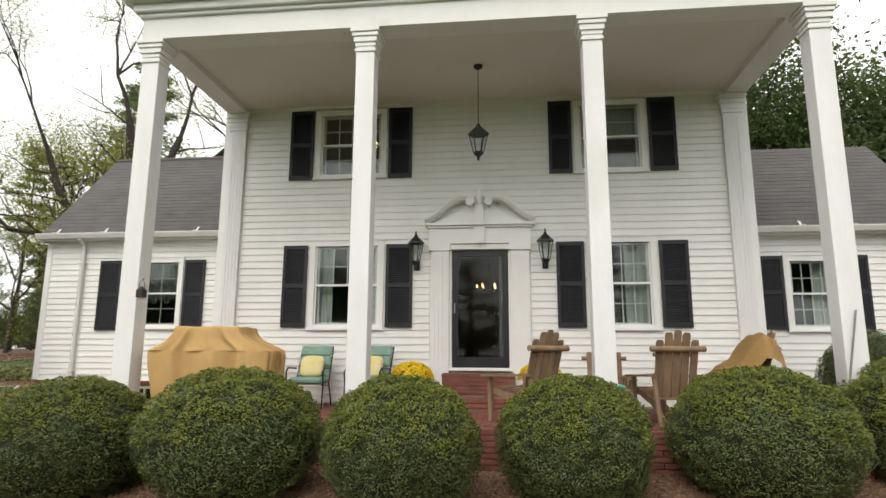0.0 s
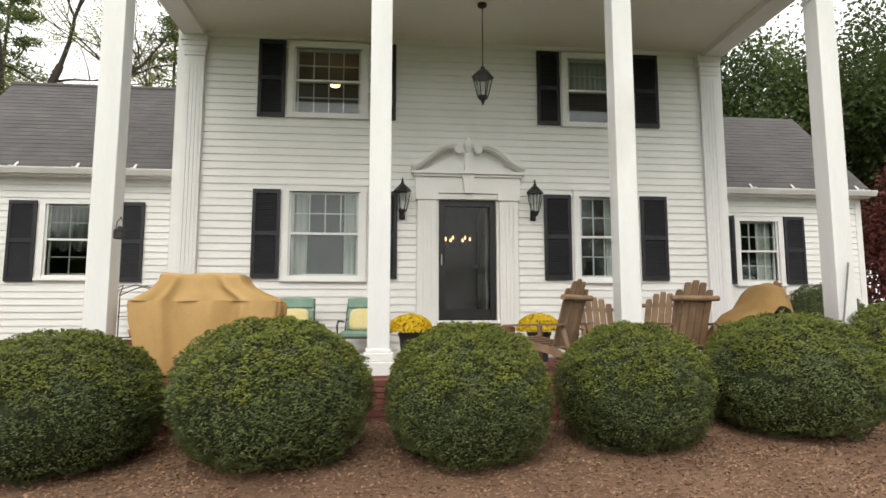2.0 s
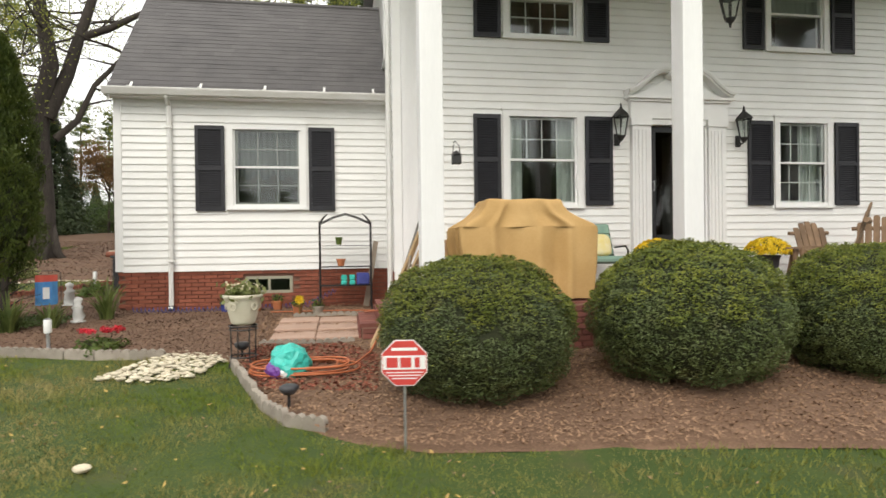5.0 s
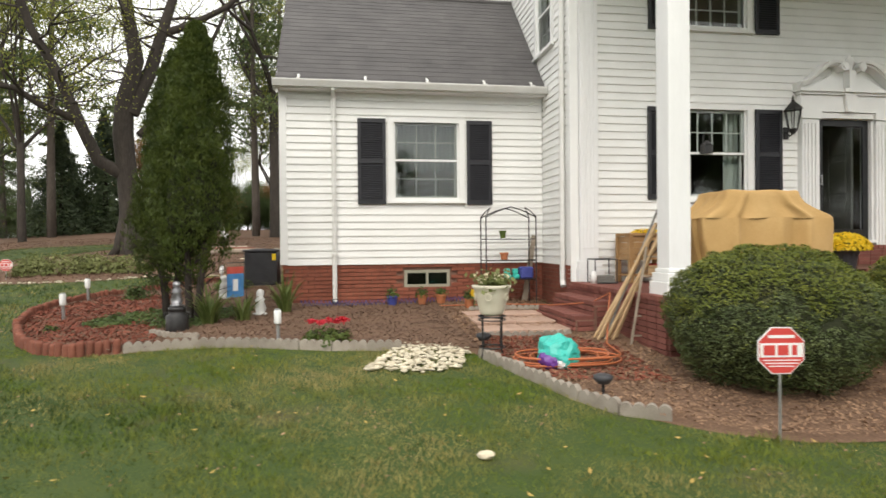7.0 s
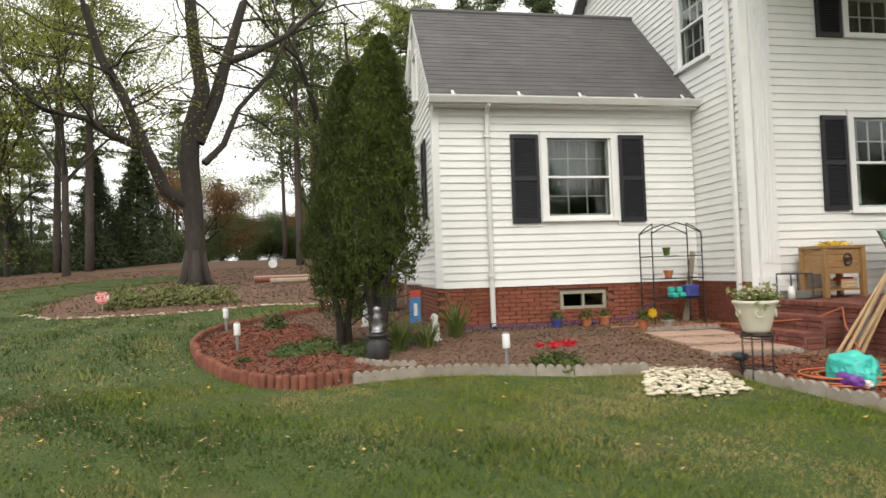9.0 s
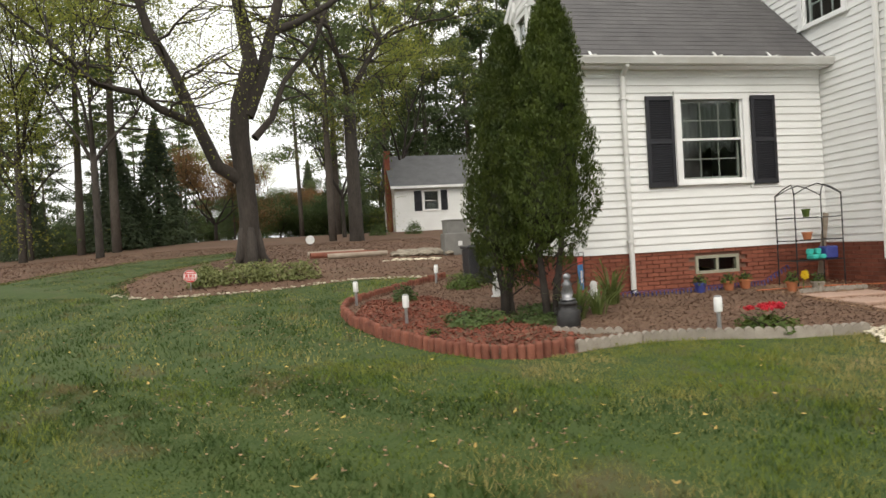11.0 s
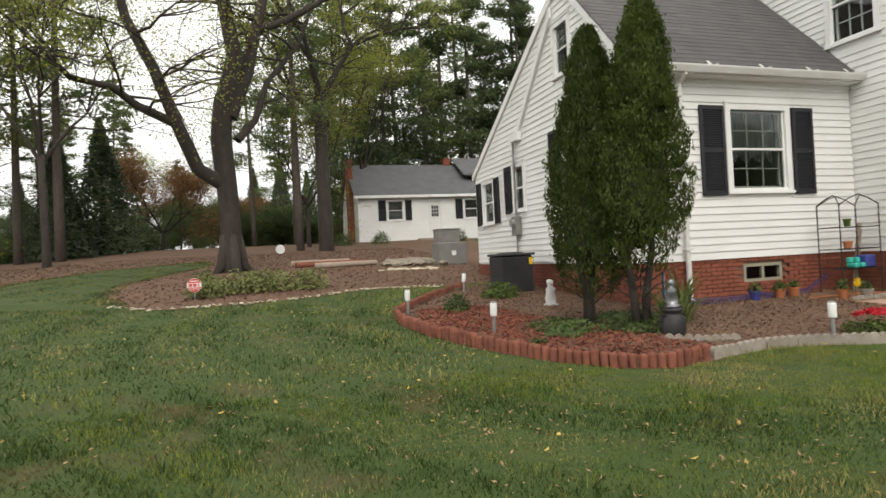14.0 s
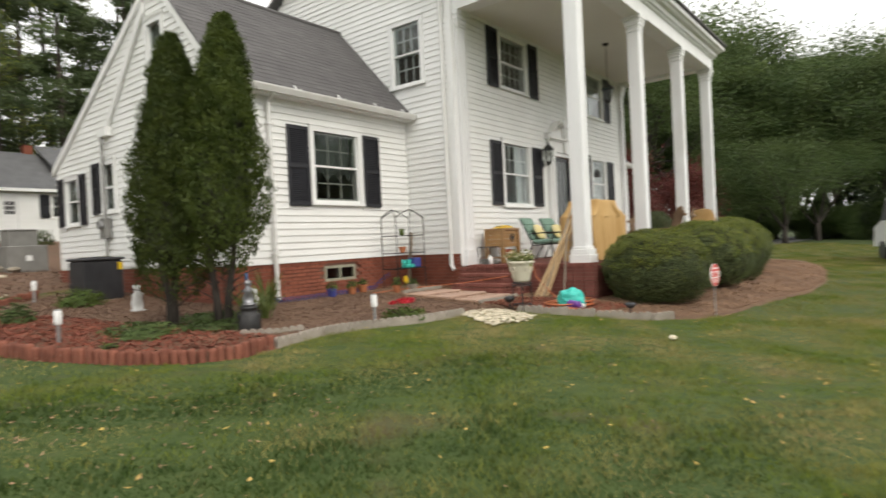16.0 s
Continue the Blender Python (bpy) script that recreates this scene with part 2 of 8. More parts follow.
M_CUSHION = mat("sage_green_cushion", (0.15, 0.25, 0.20), (0.21, 0.32, 0.26), 7, 0.9, 0.15, 90)
M_STRIPE = mat("patterned_pillow_cloth", (0.62, 0.50, 0.14), (0.62, 0.56, 0.40), 9, 0.9, 0.1, 60, space="obj")
M_TEAL = mat("teal_plastic", (0.03, 0.38, 0.33), (0.05, 0.50, 0.42), 8, 0.35, 0.1, 40)
M_PURPLE = mat("purple_print", (0.10, 0.03, 0.20), (0.18, 0.06, 0.30), 12, 0.35, 0.1, 40)
M_ORANGE = mat("orange_rubber_hose", (0.40, 0.11, 0.045), (0.48, 0.15, 0.06), 8, 0.5, 0.05, 60)
M_BLUE = mat("blue_plastic", (0.035, 0.045, 0.20), (0.06, 0.075, 0.28), 8, 0.45, 0.05, 60)
M_TERRA = mat("terracotta", (0.36, 0.12, 0.05), (0.45, 0.17, 0.08), 8, 0.85, 0.2, 60)
M_URN = mat("cream_glazed_pot", (0.55, 0.50, 0.39), (0.64, 0.60, 0.49), 5, 0.6, 0.2, 60)
M_STATUE = mat("pale_cast_stone", (0.48, 0.48, 0.46), (0.60, 0.60, 0.58), 9, 0.85, 0.3, 70, space="obj")
M_SIGNRED = mat("red_sign_face", (0.52, 0.045, 0.04), (0.58, 0.07, 0.06), 4, 0.45, 0.03, 40)
M_WHITE = mat("white_plastic", (0.78, 0.78, 0.77), (0.70, 0.70, 0.69), 5, 0.45, 0.03, 40)
M_YFLOWER = leafy("yellow_mum_petals", (0.80, 0.55, 0.02), (0.86, 0.66, 0.05), 8, 0.2)
M_RFLOWER = leafy("red_petals", (0.62, 0.03, 0.04), (0.70, 0.06, 0.10), 8, 0.2)
M_CREAMFLOWER = leafy("cream_petals", (0.72, 0.62, 0.40), (0.78, 0.72, 0.58), 8, 0.2)
M_GREYUNIT = mat("grey_painted_steel", (0.165, 0.16, 0.15), (0.22, 0.215, 0.20), 4, 0.55, 0.08, 60)
M_ACDARK = mat("charcoal_ac_steel", (0.03, 0.03, 0.034), (0.05, 0.05, 0.055), 6, 0.5, 0.1, 60)
M_FALLEN = mat("fallen_yellow_leaf", (0.50, 0.36, 0.08), (0.42, 0.26, 0.10), 5, 0.8, 0.1, 60, vary=0.4)
M_ROCK = mat("grey_field_stone", (0.20, 0.17, 0.13), (0.32, 0.28, 0.22), 5, 0.9, 0.5, 50, vary=0.25, space="obj")
M_ASPHALT = mat("asphalt_drive", (0.13, 0.13, 0.13), (0.19, 0.19, 0.19), 3, 0.9, 0.4, 90)
M_LAMP = glow("warm_lamp_glow", (1.0, 0.62, 0.25), 6)
M_BULB = glow("chandelier_bulb", (1.0, 0.55, 0.25), 4)
M_LANTGLASS = glass("lantern_glass")
M_DOORGLASS = glass("door_glass", 0.024, 0.80)
M_FLAGB = mat("blue_flag_cloth", (0.05, 0.18, 0.42), (0.09, 0.28, 0.55), 7, 0.85, 0.1, 60)
M_FLAGR = mat("red_flag_cloth", (0.50, 0.07, 0.05), (0.60, 0.12, 0.09), 7, 0.85, 0.1, 60)


# ---- mesh helpers ----
def box(bm, x0, x1, y0, y1, z0, z1, bevel=0.0):
    r = bmesh.ops.create_cube(bm, size=1.0)
    for v in r["verts"]:
        v.co = Vector((x0 + (v.co.x + .5) * (x1 - x0), y0 + (v.co.y + .5) * (y1 - y0), z0 + (v.co.z + .5) * (z1 - z0)))
    if bevel:
        es = list({e for v in r["verts"] for e in v.link_edges})
        bmesh.ops.bevel(bm, geom=es, offset=bevel, segments=1, affect="EDGES")
    return r["verts"]


def rod(bm, p0, p1, r0, r1=None, n=8, cap=True):
    r1 = r0 if r1 is None else r1
    p0, p1 = Vector(p0), Vector(p1)
    d = (p1 - p0).normalized()
    a = d.orthogonal().normalized()
    b = d.cross(a)
    rings = []
    for p, r in ((p0, r0), (p1, r1)):
        rings.append([bm.verts.new(p + (a * math.cos(k * 2 * math.pi / n) + b * math.sin(k * 2 * math.pi / n)) * r) for k in range(n)])
    for k in range(n):
        bm.faces.new((rings[0][k], rings[0][(k + 1) % n], rings[1][(k + 1) % n], rings[1][k]))
    if cap:
        bm.faces.new(rings[0][::-1])
        bm.faces.new(rings[1])


def tube(bm, pts, r, n=6, cap=True):
    pts = [Vector(p) for p in pts]
    rad = r if isinstance(r, (list, tuple)) else [r] * len(pts)
    rings = []
    a = None
    for i, p in enumerate(pts):
        d = (pts[min(i + 1, len(pts) - 1)] - pts[max(i - 1, 0)]).normalized()
        a = d.orthogonal().normalized() if a is None else (a - d * a.dot(d)).normalized()
        b = d.cross(a)
        rings.append([bm.verts.new(p + (a * math.cos(k * 2 * math.pi / n) + b * math.sin(k * 2 * math.pi / n)) * rad[i]) for k in range(n)])
    for q, s in zip(rings, rings[1:]):
        for k in range(n):
            bm.faces.new((q[k], q[(k + 1) % n], s[(k + 1) % n], s[k]))
    if cap:
        bm.faces.new(rings[0][::-1])
        bm.faces.new(rings[-1])


def lathe(bm, prof, n=20, c=(0, 0, 0)):
    c = Vector(c)
    rings = [[bm.verts.new(c + Vector((r * math.cos(k * 2 * math.pi / n), r * math.sin(k * 2 * math.pi / n), z))) for k in range(n)] for r, z in prof]
    for q, s in zip(rings, rings[1:]):
        for k in range(n):
            bm.faces.new((q[k], q[(k + 1) % n], s[(k + 1) % n], s[k]))
    bm.faces.new(rings[0][::-1])
    bm.faces.new(rings[-1])


def prism(bm, pts, axis, a, b):
    """A flat outline of (u, v) points given thickness from a to b along axis."""
    def at(u, v, w):
        return {"x": (w, u, v), "y": (u, w, v), "z": (u, v, w)}[axis]
    f = [bm.verts.new(at(u, v, a)) for u, v in pts]
    g = [bm.verts.new(at(u, v, b)) for u, v in pts]
    n = len(pts)
    bm.faces.new(f)
    bm.faces.new(g[::-1])
    for k in range(n):
        bm.faces.new((f[k], g[k], g[(k + 1) % n], f[(k + 1) % n]))


def mesh_of(name, bm, material, smooth=False):
    bmesh.ops.recalc_face_normals(bm, faces=bm.faces[:])
    me = bpy.data.meshes.new(name)
    bm.to_mesh(me)
    bm.free()
    me.materials.append(material)
    if smooth:
        for p in me.polygons:
            p.use_smooth = True
    return me


def part(name, bm, material, parent, label="", smooth=False):
    ob = new(name, bm if isinstance(bm, bpy.types.Mesh) else mesh_of(name, bm, material, smooth))
    ob.parent = parent
    if label:
        tagged(ob, label)
    return ob


def thing(name, x, y, z, label, category, rz=0, group="", kind=""):
    ob = new(name)
    ob.empty_display_size = 0.1
    ob.matrix_world = pose(x, y, z, 0, 0, rz)
    return tagged(ob, label, category, group, kind)


def solo(name, bm, material, label, category, group="", kind="", smooth=False):
    ob = new(name, bm if isinstance(bm, bpy.types.Mesh) else mesh_of(name, bm, material, smooth))
    return tagged(ob, label, category, group, kind)


def soup(name, verts, faces, material, smooth=False):
    me = bpy.data.meshes.new(name)
    me.from_pydata(verts, [], faces)
    me.materials.append(material)
    if smooth:
        me.polygons.foreach_set("use_smooth", [True] * len(me.polygons))
    return me


rng = np.random.default_rng(7)


def cards(centers, normals, length, width, rs=None, bend=0.0, up=None):
    """Small leaf quads at the centres, facing about the normals; arrays of verts and faces."""
    rs = rs or rng
    n = len(centers)
    nn = normals / np.maximum(np.linalg.norm(normals, axis=1, keepdims=True), 1e-6)
    r = rs.normal(size=(n, 3)) if up is None else np.tile(np.array(up, float), (n, 1)) + rs.normal(size=(n, 3)) * 0.25
    a = np.cross(nn, r)
    a /= np.maximum(np.linalg.norm(a, axis=1, keepdims=True), 1e-6)
    b = np.cross(nn, a)
    L = (length * rs.uniform(0.65, 1.3, n))[:, None] / 2
    W = (width * rs.uniform(0.7, 1.25, n))[:, None] / 2
    v = np.stack([centers - b * L, centers + a * W, centers + b * L + nn * bend, centers - a * W], axis=1).reshape(-1, 3)
    f = np.arange(4 * n).reshape(-1, 4)
    return v, f


# ground height over the plan
GY = np.array([-60, 0, 3, 4, 5, 6, 8, 11.4, 14, 23, 40, 80, 3000.0])
GZ = np.array([-0.5, -0.05, -0.02, 0.03, 0.12, 0.22, 0.36, 0.55, 0.65, 1.3, 2.6, 3.4, 3.6])


def land(x, y):
    x, y = np.asarray(x, float), np.asarray(y, float)
    h = sum(np.interp(y + d, GY, GZ) for d in (-0.6, -0.3, 0, 0.3, 0.6)) / 5
    right = np.clip((x - 7) / 10, 0, 1) * np.clip((y - 6) / 10, 0, 1)
    left = np.clip((-20 - x) / 15, 0, 1) * np.clip((y - 10) / 15, 0, 1)
    mound = 0.13 * np.clip((x + 3.7) / 1.3, 0, 1) * np.clip((y - 4.5) / 1.0, 0, 1) * np.clip((9.5 - x) / 2, 0, 1) * np.clip((10.5 - y) / 2, 0, 1)
    h = h + mound
    return h * (1 - 0.75 * right) * (1 - 0.3 * left) + 0.012 * np.sin(x * 1.7 + y) * np.cos(y * 1.3 - x * 0.4)


def lz(x, y):
    return float(land(x, y))

# ---- ground ----
def sheet(name, xs, ys, material, lift=0.0):
    X, Y = np.meshgrid(xs, ys)
    Z = land(X, Y) + lift
    v = np.stack([X, Y, Z], -1).reshape(-1, 3)
    nx = len(xs)
    q = np.array([[j * nx + i, j * nx + i + 1, (j + 1) * nx + i + 1, (j + 1) * nx + i] for j in range(len(ys) - 1) for i in range(nx - 1)])
    return soup(name, v.tolist(), q.tolist(), material, True)


xs = np.concatenate([[-2500, -600, -150, -80], np.arange(-50, 50.1, 1.0), [80, 150, 600, 2500]])
ys = np.concatenate([[-2500, -500, -100, -40, -20, -10], np.arange(-5, 45.1, 0.5), [55, 70, 100, 200, 600, 2500]])
solo("ground", sheet("ground", xs, ys, M_GRASS), None, "green and straw-coloured autumn lawn sloping gently", "lawn", kind="structure")


def resample(pts, n):
    p = np.array(pts, float)
    d = np.concatenate([[0], np.cumsum(np.linalg.norm(np.diff(p, axis=0), axis=1))])
    s = np.linspace(0, d[-1], n)
    return np.stack([np.interp(s, d, p[:, k]) for k in range(p.shape[1])], 1)


def loft(name, front, back, n, m, material, lift):
    a, b = resample(front, n), resample(back, n)
    v = []
    for i in range(n):
        for j in range(m):
            u = j / (m - 1)
            x, y = a[i] * (1 - u) + b[i] * u
            e = min(u, 1 - u, i / (n - 1), 1 - i / (n - 1))
            v.append((x, y, lz(x, y) + lift * min(1, e * 18) + 0.006 + 0.012 * noise.noise((x * 3, y * 3, 0))))
    f = [(i * m + j, (i + 1) * m + j, (i + 1) * m + j + 1, i * m + j + 1) for i in range(n - 1) for j in range(m - 1)]
    return soup(name, v, f, material, True)


BED_FRONT = [(-10.1, 16.2), (-11.7, 14.3), (-12.68, 12.7), (-12.7, 11.0), (-12.35, 9.85), (-11.9, 9.0), (-11.4, 8.46), (-10.9, 8.28), (-10.6, 8.3), (-9.4, 8.55),
             (-8.1, 8.15), (-7.4, 8.05), (-6.55, 7.75), (-6.05, 6.3), (-5.75, 5.75), (-5.3, 5.3), (-4.7, 5.0), (-3.5, 4.85), (-2, 4.6), (0, 4.35), (2.5, 4.3), (6, 4.6), (9, 5.4), (10.5, 7)]
BED_BACK = [(-9.0, 16.3), (-8.9, 14.5), (-8.9, 11.6), (-4.6, 11.5), (-4.5, 10.2), (-2, 9.8), (5, 9.8), (5.2, 11.4), (9.0, 11.6), (9.8, 11)]
solo("mulch_bed", loft("mulch_bed", BED_FRONT, BED_BACK, 120, 24, M_MULCH, 0.05), None, "brown shredded bark mulch bed along the house", "mulch bed", kind="structure")
STRAW_FRONT = [(-60, 25), (-40, 23.5), (-26, 22.2), (-21.6, 20.4), (-19.2, 17.6), (-17.6, 16.5), (-16.6, 15.75), (-15, 15.7), (-13.8, 16.1), (-12.5, 16.8), (-10.6, 16.6), (-8.8, 16.9)]
STRAW_BACK = [(-60, 60), (-45, 60), (-35, 60), (-26, 60), (-20, 60), (-16, 60), (-10, 60), (-2, 60), (5, 60)]
solo("straw_bed", loft("straw_bed", STRAW_FRONT, STRAW_BACK, 90, 50, M_STRAW, 0.04), None, "reddish brown pine straw and leaf litter under trees", "pine straw", kind="structure")
# a grass way that runs up between the pine straw and the woods
gw = [(-17.0, 15.95), (-17.75, 18.16), (-17.85, 20.5), (-17.2, 23.0), (-16.6, 24.7), (-16.2, 26.0)]
gv = [(-22.6, 18.6), (-22.2, 20.3), (-21.5, 23.6), (-19.9, 26.3), (-18.3, 27.4), (-16.6, 28.6)]
solo("grass_path", loft("grass_path", gw, gv, 40, 8, M_GRASS, 0.07), None, "mown grass strip running up between mulch beds", "lawn", kind="structure")


def inside(px, py, poly):
    c = np.zeros(len(px), bool)
    n = len(poly)
    for i in range(n):
        (x0, y0), (x1, y1) = poly[i], poly[(i + 1) % n]
        k = ((y0 > py) != (y1 > py)) & (px < (x1 - x0) * (py - y0) / (y1 - y0 + 1e-12) + x0)
        c ^= k
    return c


BED_POLY = BED_FRONT + BED_BACK[::-1]
STRAW_POLY = STRAW_FRONT + STRAW_BACK[::-1]
PATH_POLY = gw + gv[::-1]


def grass(name, x0, x1, y0, y1, count, hi, wide, seed):
    rs = np.random.default_rng(seed)
    x, y = rs.uniform(x0, x1, count), rs.uniform(y0, y1, count)
    keep = ~inside(x, y, BED_POLY) & (~inside(x, y, STRAW_POLY) | inside(x, y, PATH_POLY))
    x, y = x[keep], y[keep]
    n = len(x)
    z = land(x, y) + np.where(inside(x, y, PATH_POLY) & inside(x, y, STRAW_POLY), 0.06, 0.0)
    clump = 0.75 + 0.4 * np.sin(x * 2.1 + 1.3 * np.sin(y * 1.9)) * np.cos(y * 2.6 + np.sin(x * 1.4))
    tuft = np.sin(x * 9.1 + 2.0 * np.sin(y * 5.3)) * np.cos(y * 10.7 + 1.7 * np.sin(x * 6.1)) + 0.6 * np.sin(x * 17 + y * 13 + np.sin(x * 3.3))
    h = hi * clump * (1 + 0.42 * tuft) * rs.uniform(0.45, 1.3, n)
    a, b = rs.uniform(0, 6.283, n), rs.uniform(0, 6.283, n)
    w = wide * rs.uniform(0.6, 1.3, n)
    lean = h * rs.uniform(0.2, 0.9, n)
    p0 = np.stack([x - w * np.cos(a), y - w * np.sin(a), z - 0.003], 1)
    p1 = np.stack([x + w * np.cos(a), y + w * np.sin(a), z - 0.003], 1)
    p2 = np.stack([x + lean * np.cos(b), y + lean * np.sin(b), z + h], 1)
    v = np.stack([p0, p1, p2], 1).reshape(-1, 3)
    f = np.arange(3 * n).reshape(-1, 3)
    me = soup(name, v.tolist(), f.tolist(), M_BLADE)
    # the lawn turns a deeper green away from the house's front
    me.materials.append(M_BLADEDEEP)
    # with paler curved stripes that the mower left round the bed
    far = np.hypot(x + 9.3, (y - 13.5) * 0.85)
    stripe = 0.5 + 0.5 * np.tanh(2.2 * np.sin(far * 5.4 + 0.5 * np.sin(x * 0.7)))
    deep = rs.random(n) < (0.50 + 0.48 * stripe) / (1 + np.exp((x + 11.0 + 1.3 * np.sin(y * 0.9) + 0.7 * np.sin(y * 2.3 + x)) / 0.8))
    me.polygons.foreach_set("material_index", deep.astype(np.int32))
    solo(name, me, None, "short mown grass blades, green with straw patches", "grass", kind="stuff")


grass("grass", -20, -3.5, 3.4, 8.8, 260000, 0.045, 0.0035, 1)
grass("grass_near", -14.5, -3.5, 1.2, 3.4, 90000, 0.045, 0.0035, 9)
grass("grass_beyond", -32, -9.5, 8.8, 28.6, 225000, 0.055, 0.006, 2)
grass("grass_side", -3.5, 14, 0.5, 6.5, 110000, 0.05, 0.005, 3)
grass("grass_far_side", 8, 30, 0, 14, 60000, 0.07, 0.012, 4)


def chips(name, poly, x0, x1, y0, y1, count, size, material, lift, seed, label):
    rs = np.random.default_rng(seed)
    x, y = rs.uniform(x0, x1, count), rs.uniform(y0, y1, count)
    k = inside(x, y, poly)
    x, y = x[k], y[k]
    c = np.stack([x, y, land(x, y) + lift + rs.uniform(0, 0.015, len(x))], 1)
    nn = np.stack([rs.normal(0, 0.45, len(x)), rs.normal(0, 0.45, len(x)), np.ones(len(x))], 1)
    v, f = cards(c, nn, size, size * 0.4, rs)
    solo(name, soup(name, v.tolist(), f.tolist(), material), None, label, "mulch", kind="stuff")


MULCH_POLY = BED_POLY
chips("bark_chip_layer", MULCH_POLY, -6.5, 7, 4.3, 12, 102000, 0.042, M_CHIP, 0.058, 5, "loose brown bark chips over the bed")
chips("dark_bark_chip_layer", MULCH_POLY, -12.8, -6.3, 4.3, 16.2, 76000, 0.042, M_CHIPDARK, 0.058, 13, "loose dark brown bark chips by the wing")
RED1 = [(-12.25, 9.85), (-11.8, 9.1), (-11.35, 8.58), (-10.6, 8.42), (-10.2, 8.6), (-10.45, 9.5), (-10.8, 10.8), (-11.2, 13.0), (-12.3, 12.8), (-12.65, 11.0)]
chips("red_chip_layer", RED1, -12.8, -10, 8.3, 13.0, 17000, 0.05, M_CHIPRED, 0.066, 6, "red dyed bark chips by the log edging")
RED2 = [(-6.5, 7.7), (-6.1, 6.5), (-5.0, 6.2), (-4.9, 7.6), (-5.4, 8.4), (-6.3, 8.4)]
chips("red_chip_patch", RED2, -6.6, -4.8, 6.1, 8.5, 5000, 0.05, M_CHIPRED, 0.066, 7, "red dyed bark chips under the hose")
STRAW_ONLY = STRAW_POLY
chips("straw_litter", STRAW_ONLY, -30, -8, 15.6, 32, 40000, 0.08, M_CHIPDARK, 0.05, 8, "dry leaves and straw scattered under trees")


def leaves_on_lawn():
    rs = np.random.default_rng(11)
    x, y = rs.uniform(-20, -4, 520), 3.0 + 12 * rs.random(520) ** 1.3
    k = ~inside(x, y, BED_POLY) & ~inside(x, y, STRAW_POLY)
    x, y = x[k], y[k]
    c = np.stack([x, y, land(x, y) + 0.035], 1)
    v, f = cards(c, np.stack([rs.normal(0, .3, len(x)), rs.normal(0, .3, len(x)), np.ones(len(x))], 1), 0.046, 0.03, rs, bend=0.012)
    solo("fallen_leaves", soup("fallen_leaves", v.tolist(), f.tolist(), M_FALLEN), None, "fallen yellow and brown leaves on the lawn", "leaves", kind="stuff")


leaves_on_lawn()


def lawn_litter():
    rs = np.random.default_rng(12)
    n = 9500
    x, y = np.concatenate([rs.uniform(-19, 2, 5500), rs.uniform(-20, -11, 4000)]), 1.4 + 11 * rs.random(n) ** 1.2
    thick = np.sin(x * 1.3 + 1.1 * np.sin(y * 1.7)) + np.cos(y * 1.9 + x * 0.6) + rs.normal(0, 0.7, n)
    k = ~inside(x, y, BED_POLY) & ~inside(x, y, STRAW_POLY) & (thick > 0.3)
    x, y = x[k], y[k]
    c = np.stack([x, y, land(x, y) + 0.026 + 0.012 * rs.random(len(x))], 1)
    v, f = cards(c, np.stack([rs.normal(0, .5, len(x)), rs.normal(0, .5, len(x)), np.ones(len(x))], 1), 0.034, 0.013, rs, bend=0.006)
    solo("lawn_litter", soup("lawn_litter", v.tolist(), f.tolist(), M_CHIP), None, "small dry brown leaf bits in the grass", "leaves", kind="stuff")


lawn_litter()

# ---- the house ----
LAP = 0.122
house = thing("house", 0, 0, 0, "white two-storey house with lap siding and a tall columned porch", "house")


def cells(u0, u1, z0, z1, holes):
    """Rectangles that fill a wall round its openings."""
    us = sorted({u0, u1, *[h[0] for h in holes], *[h[1] for h in holes]})
    out = []
    for a, b in zip(us, us[1:]):
        z = z0
        for h in sorted([h for h in holes if h[0] <= a and h[1] >= b], key=lambda h: h[2]):
            if h[2] > z:
                out.append((a, b, z, h[2]))
            z = h[3]
        if z < z1:
            out.append((a, b, z, z1))
    return out


def board_mesh(axis):
    """One lap board, one metre long; its face looks to -y (axis x) or to -x (axis y)."""
    bm = bmesh.new()
    prof = [(0.0, 0.0), (-0.024, 0.0), (-0.024, 0.012), (-0.006, LAP + 0.012), (0.0, LAP + 0.012)]
    if axis == "x":
        prism(bm, prof, "x", 0, 1)
    else:
        f = [bm.verts.new((d, 0, z)) for d, z in prof]
        g = [bm.verts.new((d, 1, z)) for d, z in prof]
        bm.faces.new(f)
        bm.faces.new(g[::-1])
        for k in range(5):
            bm.faces.new((f[k], g[k], g[(k + 1) % 5], f[(k + 1) % 5]))
    return mesh_of("siding_board", bm, M_SIDING)


BOARD_X, BOARD_Y = board_mesh("x"), board_mesh("y")
SIDING = []


def side(wall, axis, at, u0, u1, z0, z1, holes, limit=None, lap=LAP):
    """Queue the lap boards of a wall: built at the end of the file."""
    SIDING.append((wall, axis, at, u0, u1, z0, z1, holes, limit, lap))


